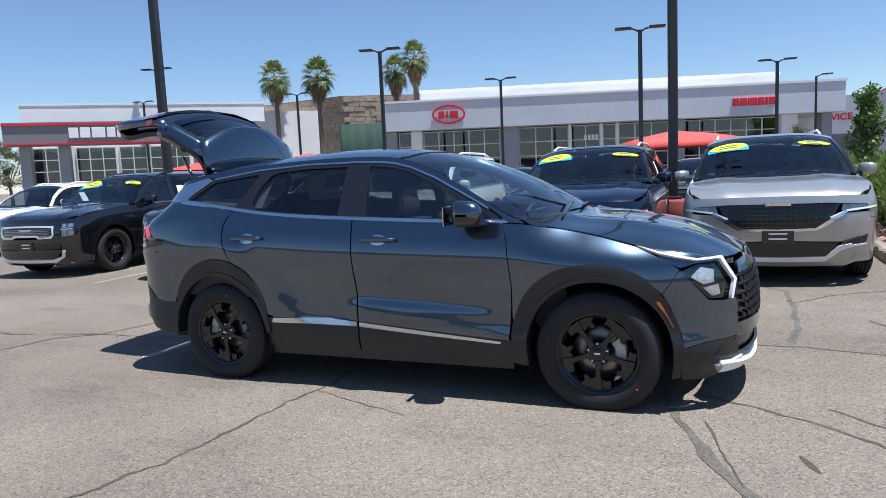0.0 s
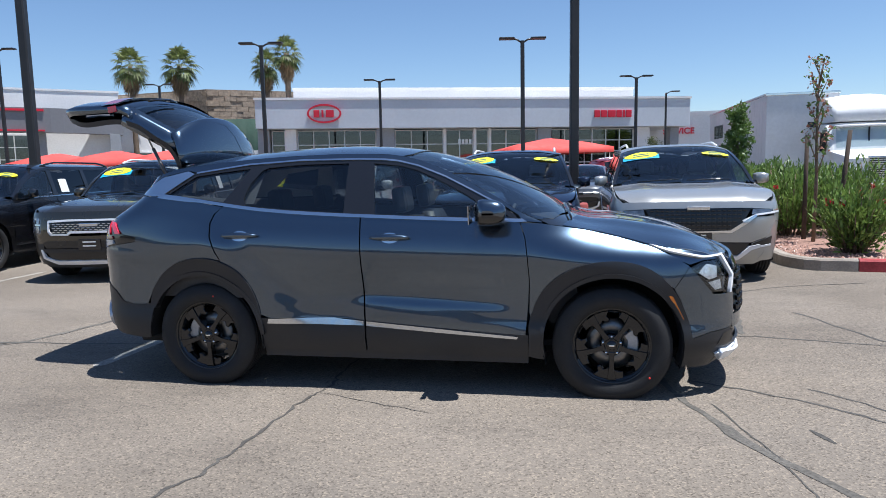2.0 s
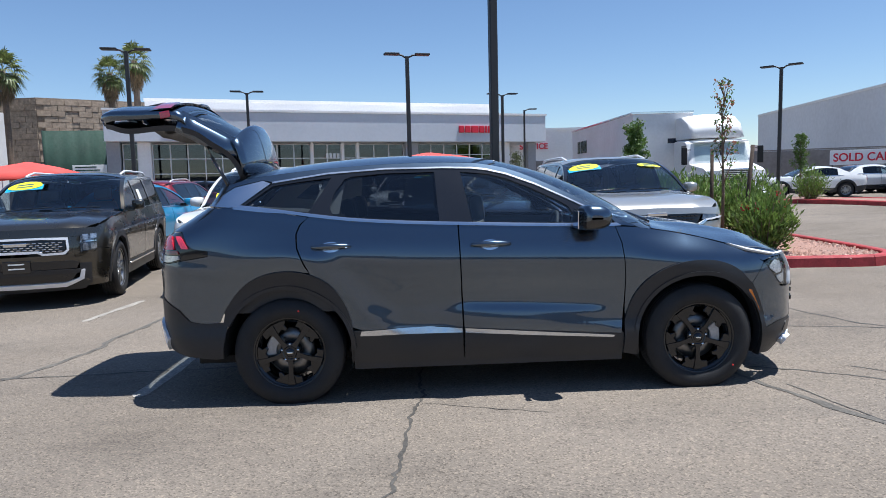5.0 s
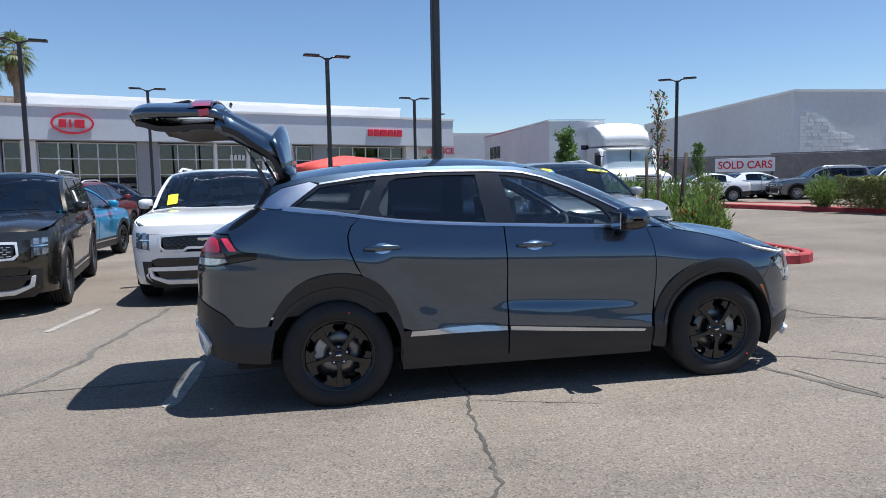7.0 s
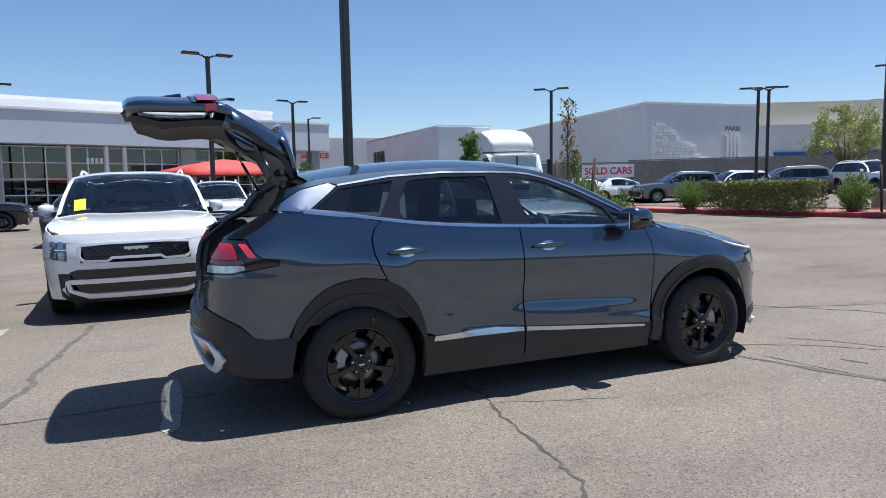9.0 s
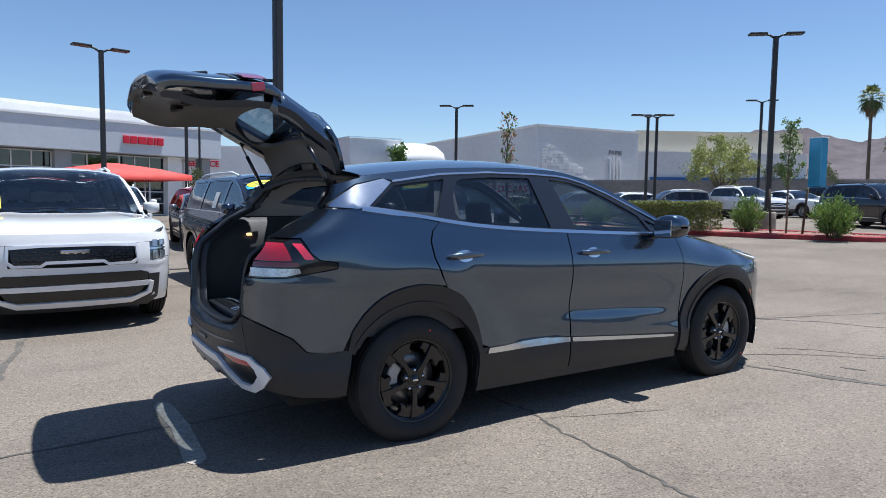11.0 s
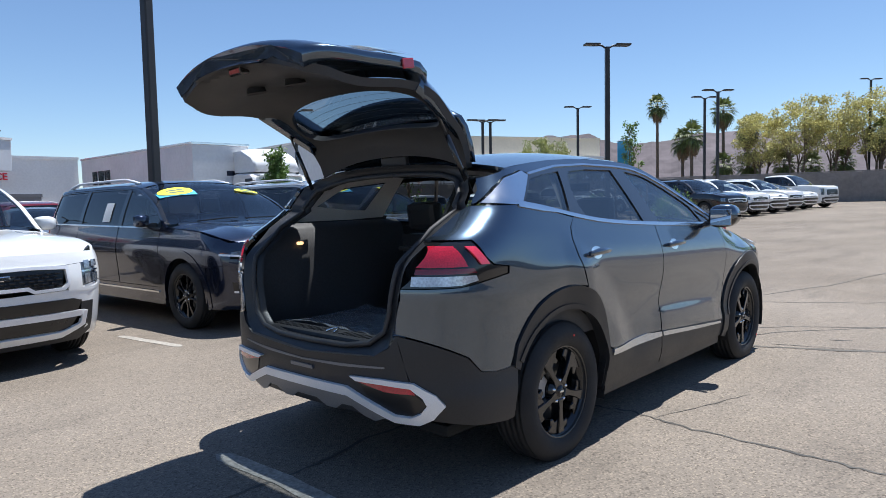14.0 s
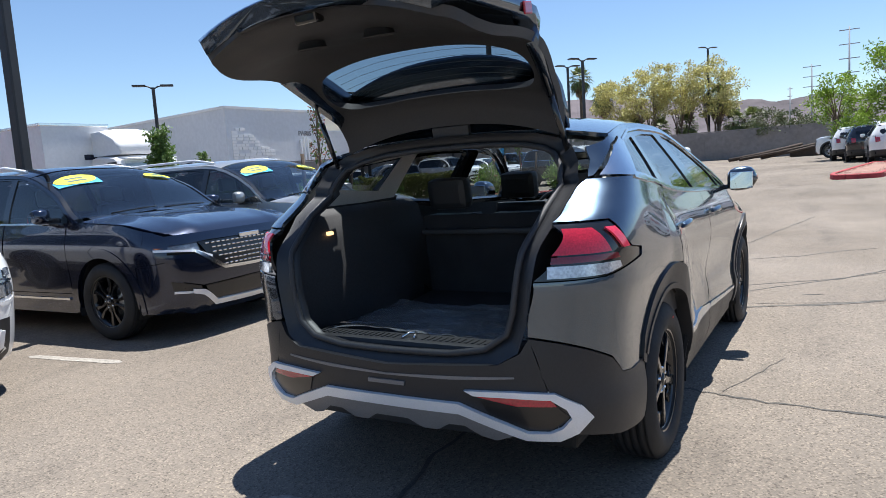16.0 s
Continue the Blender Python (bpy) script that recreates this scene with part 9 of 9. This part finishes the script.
for (x, y, z), r, sd in (((-36.0, 47.0, 10.75), 1.85, 3), ((-31.0, 46.3, 10.4), 1.85, 5), ((-19.7, 42.1, 10.1), 1.40, 8), ((-21.9, 43.2, 9.5), 1.40, 11)):
    fan_palm("tall fan palm with green crown and dry brown skirt", x, y, z - 0.1, r, sd, 0.27, 1.6)
for (x, y, z), r, sd in (((57.0, 25.3, 9.8), 1.25, 21), ((57.0, 19.2, 8.7), 1.35, 22), ((52.0, 20.0, 6.3), 1.45, 23), ((52.3, 20.9, 5.9), 1.25, 24), ((57.0, 17.1, 6.8), 1.4, 25), ((58.0, 7.5, 5.8), 1.5, 26)):
    fan_palm("fan palm behind the block wall with shaggy trunk", x, y, z, r, sd, 0.17, 0.9)
for (x, y, z), sd in (((55.5, 18.7, 3.9), 31), ((57.0, 17.0, 3.8), 32), ((57.0, 14.2, 3.7), 33), ((58.0, 10.1, 3.7), 34), ((58.0, 6.3, 3.6), 35), ((58.0, 12.4, 3.5), 36), ((58.0, 4.8, 3.7), 37)):
    fan_palm("low young palm behind the block wall", x, y, z, 1.3, sd, 0.16, 0.7)

# trees past the wall, in yellow bloom
for x, y, top, sd, ry in ((55.6, 15.6, 8.5, 41, 2.1), (56.2, 13.0, 9.2, 42, 2.35), (57.0, 10.3, 9.4, 43, 2.35), (57.0, 7.7, 9.0, 44, 2.1)):
    broad_tree("airy broadleaf tree with yellow bloom behind the wall", x, y, 3.0, top - 2.8 - gz(x, y), 2.4, ry, 2.6, 80, 85, 0.21, LEAF_YELLOW, sd, 0.12, 3, 0.6)
LEAF_OLIVE = leaf_mat("olive_yellow_leaves", (0.30, 0.32, 0.10), 0.45, 0.3)
broad_tree("round yellow-green tree in front of a cream wall", 33.0, 22.0, 1.5, 3.5, 2.15, 2.15, 1.6, 105, 90, 0.15, LEAF_OLIVE, 51, 0.12, 2, 0.45)
LEAF_BRIGHT = leaf_mat("bright_yellow_green_leaves", (0.20, 0.30, 0.03), 0.4, 0.35)
for x, y, top, sd in ((36.5, -1.9, 5.2, 61), (36.0, -4.4, 6.6, 62), (37.0, -7.6, 7.2, 63)):
    broad_tree("bright yellow-green tree in leaf by the far lot", x, y, 2.0, top - 2.1 - gz(x, y), 2.0, 1.7, 1.9, 66, 90, 0.16, LEAF_BRIGHT, sd, 0.12, 2, 0.5)
for x, y, top, r, sd in ((55.0, 3.4, 4.4, 1.5, 71), (56.0, 0.8, 4.2, 1.6, 72), (58.0, -2.5, 4.0, 1.6, 73), (48.0, 24.0, 3.9, 1.5, 74), (47.0, 27.0, 4.0, 1.4, 75), (56.0, -6.5, 4.4, 1.8, 76)):
    broad_tree("dusty green tree far behind the wall", x, y, 1.4, top - r * 0.9 - gz(x, y), r, r, r * 0.9, 40, 80, 0.17, LEAF_DUSTY, sd, 0.09, 1, 0.5)
for x, y, top, r, sd in ((-72.0, 46.0, 7.6, 3.4, 81), (-79.0, 47.0, 6.4, 3.0, 82)):
    broad_tree("dusty olive tree beyond the dealership", x, y, 2.2, top - r * 0.85, r, r, r * 0.85, 60, 90, 0.26, LEAF_DUSTY, sd, 0.16, 2, 0.8)
broad_tree("young green tree beside the service building", 5.3, 36.0, 1.1, 1.75, 0.75, 0.75, 1.15, 30, 60, 0.12, LEAF_DUSTY, 83, 0.04, 1, 0.28)


def staked_tree(label, x, y, top, stakes, seed, material, width, n, petals=None, fork=1.1):
    """A slim nursery tree with upright twigs, tied between two weathered stakes."""
    rng = np.random.default_rng(seed)
    g = gz(x, y) + 0.10
    root = thing("young_tree", label, "tree", pose(x, y, g))
    h = top - g
    bm = bmesh.new()
    add_tube(bm, [(0, 0, -0.05), (0.015, 0.01, h * 0.35), (-0.01, 0.02, h * 0.7), (0.0, 0.0, h)], [0.032, 0.026, 0.015, 0.004], 8)
    tips = []
    for k in range(16):
        z = fork + (h - fork) * (k / 16) ** 0.9
        a = k * 2.4 + seed
        ln = width * (1.0 - 0.55 * (z - fork) / (h - fork)) * rng.uniform(0.6, 1.1)
        e = (ln * math.cos(a), ln * math.sin(a), min(h * 1.02, z + ln * 1.5))
        add_tube(bm, [(0, 0, z - 0.1), (e[0] * 0.5, e[1] * 0.5, z + (e[2] - z) * 0.35), e], [0.011, 0.008, 0.003], 5)
        for u in (0.4, 0.65, 0.85, 1.0):
            tips.append((e[0] * u, e[1] * u, z + (e[2] - z) * u))
    tips.append((0, 0, h))
    part("trunk", bm, BARK, root)
    leaf_mesh("crown", clump_points(rng, tips, 0.13, n, 1.1), 0.075, material, root, aspect=2.0, up=0.4, seed=seed)
    if petals:
        some = [t for t in tips if t[2] > h * 0.5][::2]
        leaf_mesh("blossom", clump_points(rng, some, 0.09, petals[1]), 0.05, petals[0], root, aspect=1.2, seed=seed + 3)
    for sx, sy, sh, lx, ly in stakes:
        st = bmesh.new()
        add_tube(st, [(0, 0, -0.1), (lx * 0.5, ly * 0.5, sh * 0.5), (lx, ly, sh)], [0.036, 0.034, 0.032], 8)
        ob = part("stake", st, STAKE_WOOD)
        ob.location = (sx, sy, g)
        tagged(ob, "weathered brown wooden tree stake in the gravel", "tree stake", "tree stakes")
    return root


staked_tree("thin young tree with sparse blossom tied between stakes", 4.75, 6.3, 2.92, ((4.73, 6.70, 1.70, 0.0, 0.0), (4.95, 5.95, 1.72, 0.10, -0.10)), 5, LEAF, 0.27, 3, (PETAL_PALE, 6), 1.15)
staked_tree("slim young tree with upright twigs between leaning stakes", 16.2, 7.55, 3.6, ((16.05, 7.95, 1.35, 0.02, 0.10), (16.35, 7.15, 1.40, 0.0, -0.12)), 7, LEAF, 0.42, 22, None, 1.2)


def oleander(label, x, y, rx, ry, top, seed, n=2600, flowers=0, petal=None, material=None):
    """A rounded shrub of upright stems with long narrow leaves."""
    rng = np.random.default_rng(seed)
    g = gz(x, y) + 0.11
    h = top - g
    root = thing("oleander_bush", label, "bush", pose(x, y, g))
    bm = bmesh.new()
    tips = []
    for k in range(34):
        a, r = k * 2.4, math.sqrt((k + 0.5) / 34)
        e = (rx * r * math.cos(a), ry * r * math.sin(a), h * (1.0 - 0.45 * r * r) * rng.uniform(0.82, 1.05))
        add_tube(bm, [(e[0] * 0.25, e[1] * 0.25, -0.03), (e[0] * 0.6, e[1] * 0.6, e[2] * 0.5), e], [0.012, 0.009, 0.004], 5)
        for u in (0.3, 0.5, 0.68, 0.85, 1.0):
            tips.append((e[0] * (0.35 + 0.65 * u), e[1] * (0.35 + 0.65 * u), e[2] * u))
    part("stem", bm, BARK, root)
    per = max(4, int(n * 1.45) // len(tips))
    leaf_mesh("foliage", clump_points(rng, tips, 0.15, per, 1.1), 0.105, material or LEAF_OLEANDER, root, aspect=3.6, up=0.25, outward=(0, 0, 0.1), seed=seed)
    if flowers:
        high = [t for t in tips if t[2] > h * 0.55]
        some = [high[i] for i in rng.permutation(len(high))[:flowers]]
        leaf_mesh("blossom", clump_points(rng, some, 0.055, 26), 0.045, petal, root, aspect=1.2, seed=seed + 2)
    return root


oleander("green oleander bush with red flowers on the kerb island", 4.88, 5.05, 0.47, 0.47, 1.14, 11, 2600, 8, PETAL)
for x, y, sd in ((4.7, 7.4, 12), (5.6, 7.1, 13), (4.6, 8.5, 14), (5.6, 8.6, 15), (4.7, 9.6, 16), (5.7, 10.0, 17), (4.7, 10.8, 18), (5.7, 11.4, 19), (4.8, 11.9, 20), (5.8, 12.8, 21), (4.6, 12.9, 22)):
    oleander("dense green oleander bush in a row on the island", x, y, 0.66, 0.68, 1.36, sd, 2600, 2 if sd % 3 == 0 else 0, PETAL)
oleander("green oleander bush beside a staked tree", 15.75, 5.9, 0.62, 0.62, 1.48, 31, 2600, 0)
oleander("green oleander bush with a few pink flowers", 15.75, 8.55, 0.5, 0.5, 1.45, 32, 1800, 3, PETAL_PALE)
staked_tree("small leafy tree among the oleanders", 4.43, 10.15, 2.45, (), 9, LEAF, 0.30, 48, None, 1.0)
staked_tree("small slim tree at the far end of the hedge island", 13.9, 20.1, 2.6, (), 19, LEAF, 0.30, 30, None, 0.9)


def clipped_hedge(label, line, width, top, seed, n):
    """A long clipped hedge: leaves thick on its faces, twigs within."""
    rng = np.random.default_rng(seed)
    (x0, y0), (x1, y1) = line
    L = math.hypot(x1 - x0, y1 - y0)
    d, s = np.array(((x1 - x0) / L, (y1 - y0) / L)), np.array((-(y1 - y0) / L, (x1 - x0) / L))
    root = thing("hedge", label, "hedge", pose(x0, y0, 0))
    u, v, w = rng.uniform(0, L, n), rng.uniform(-1, 1, n), rng.uniform(0.06, 1, n)
    kind = rng.uniform(0, 1, n)
    v = np.where(kind < 0.42, np.sign(v) * (1 - 0.22 * np.abs(rng.normal(size=n))), v)
    w = np.where(kind >= 0.42, np.where(kind < 0.85, 1 - 0.12 * np.abs(rng.normal(size=n)), w), w)
    hump = np.array([0.10 * noise.noise((a * 1.3, b, seed)) + 0.05 * noise.noise((a * 4, b * 3, seed)) for a, b in zip(u, v)])
    zg = np.array([gz(x0 + d[0] * a, y0 + d[1] * a) for a in u]) + 0.12
    half = width / 2 * (1 + hump)
    px, py = d[0] * u + s[0] * v * half, d[1] * u + s[1] * v * half
    pz = zg + w * (top + hump - zg)
    leaf_mesh("foliage", np.stack([px, py, pz], 1), 0.085, LEAF_HEDGE, root, aspect=2.2, up=0.3, seed=seed)
    bm = bmesh.new()
    for k in range(int(L * 7)):
        a = rng.uniform(0, L)
        b = rng.uniform(-0.3, 0.3) * width
        x, y = d[0] * a + s[0] * b, d[1] * a + s[1] * b
        z = gz(x0 + d[0] * a, y0 + d[1] * a)
        for _ in range(3):
            e = (x + rng.uniform(-0.25, 0.25), y + rng.uniform(-0.25, 0.25), z + (top - z) * rng.uniform(0.6, 0.95))
            add_tube(bm, [(x, y, z + 0.05), ((x + e[0]) / 2, (y + e[1]) / 2, z + 0.35), e], [0.014, 0.009, 0.004], 5)
    part("stem", bm, BARK, root)
    return root


LEAF_HEDGE = leaf_mat("clipped_hedge_leaves", (0.19, 0.205, 0.06), 0.5, 0.28)
clipped_hedge("long clipped green hedge on the red-kerbed island", ((15.05, 9.2), (14.45, 12.6)), 1.2, 1.26, 3, 17000)
oleander("leafy green bush beside the clipped hedge", 14.2, 13.4, 0.55, 0.55, 1.35, 43, 2200, 0)
oleander("small round bush at the end of the hedge", 13.5, 18.7, 0.6, 0.6, 1.4, 41, 1800, 0)


# ---- blue shipping sign tower by the far depot ----
sign = thing("sign_tower", "blue painted sign tower beside the far depot", "sign", pose(38.0, 18.9, gz(38, 18.9)))
part("tower", box(-0.35, 0.35, -0.38, 0.38, 0.0, 4.7, 0.03), PAINTS["blue"], sign)
part("cap", box(-0.38, 0.38, -0.41, 0.41, 4.7, 4.76, 0.01), WHITE_SIGN, sign)


# ---- poles left lying by the wall ----
def loose_pole(label, p0, p1, r):
    bm = bmesh.new()
    c = (Vector(p0) + Vector(p1)) / 2
    add_tube(bm, [Vector(p0) - c, (Vector(p0) + Vector(p1)) / 2 - c + Vector((0, 0, -0.04)), Vector(p1) - c], [r, r * 0.9, r * 0.75], 10)
    ob = part("loose_pole", bm, STAKE_WOOD)
    ob.location = c
    tagged(ob, label, "pole", "poles by the wall")


for a, b, r in (((45.2, 5.0), (49.2, 0.8), 0.12), ((45.6, 4.4), (50.0, -0.2), 0.11), ((46.4, 4.9), (50.2, 0.9), 0.12), ((47.0, 3.2), (50.0, -0.8), 0.10)):
    ga, gb = gz(*a), gz(*b)
    loose_pole("long dark pole lying slanted on the asphalt", (a[0], a[1], ga + r), (b[0], b[1], gb + r + 0.75), r)
part_trestle = bmesh.new()
add_box(part_trestle, -0.25, 0.25, -1.2, 1.2, -0.02, 0.72, 0.03)
ob = part("timber_rest", part_trestle, STAKE_WOOD)
ob.location = (49.6, 0.4, gz(49.6, 0.4))
tagged(ob, "low dark timber rest under the loose poles", "timber")
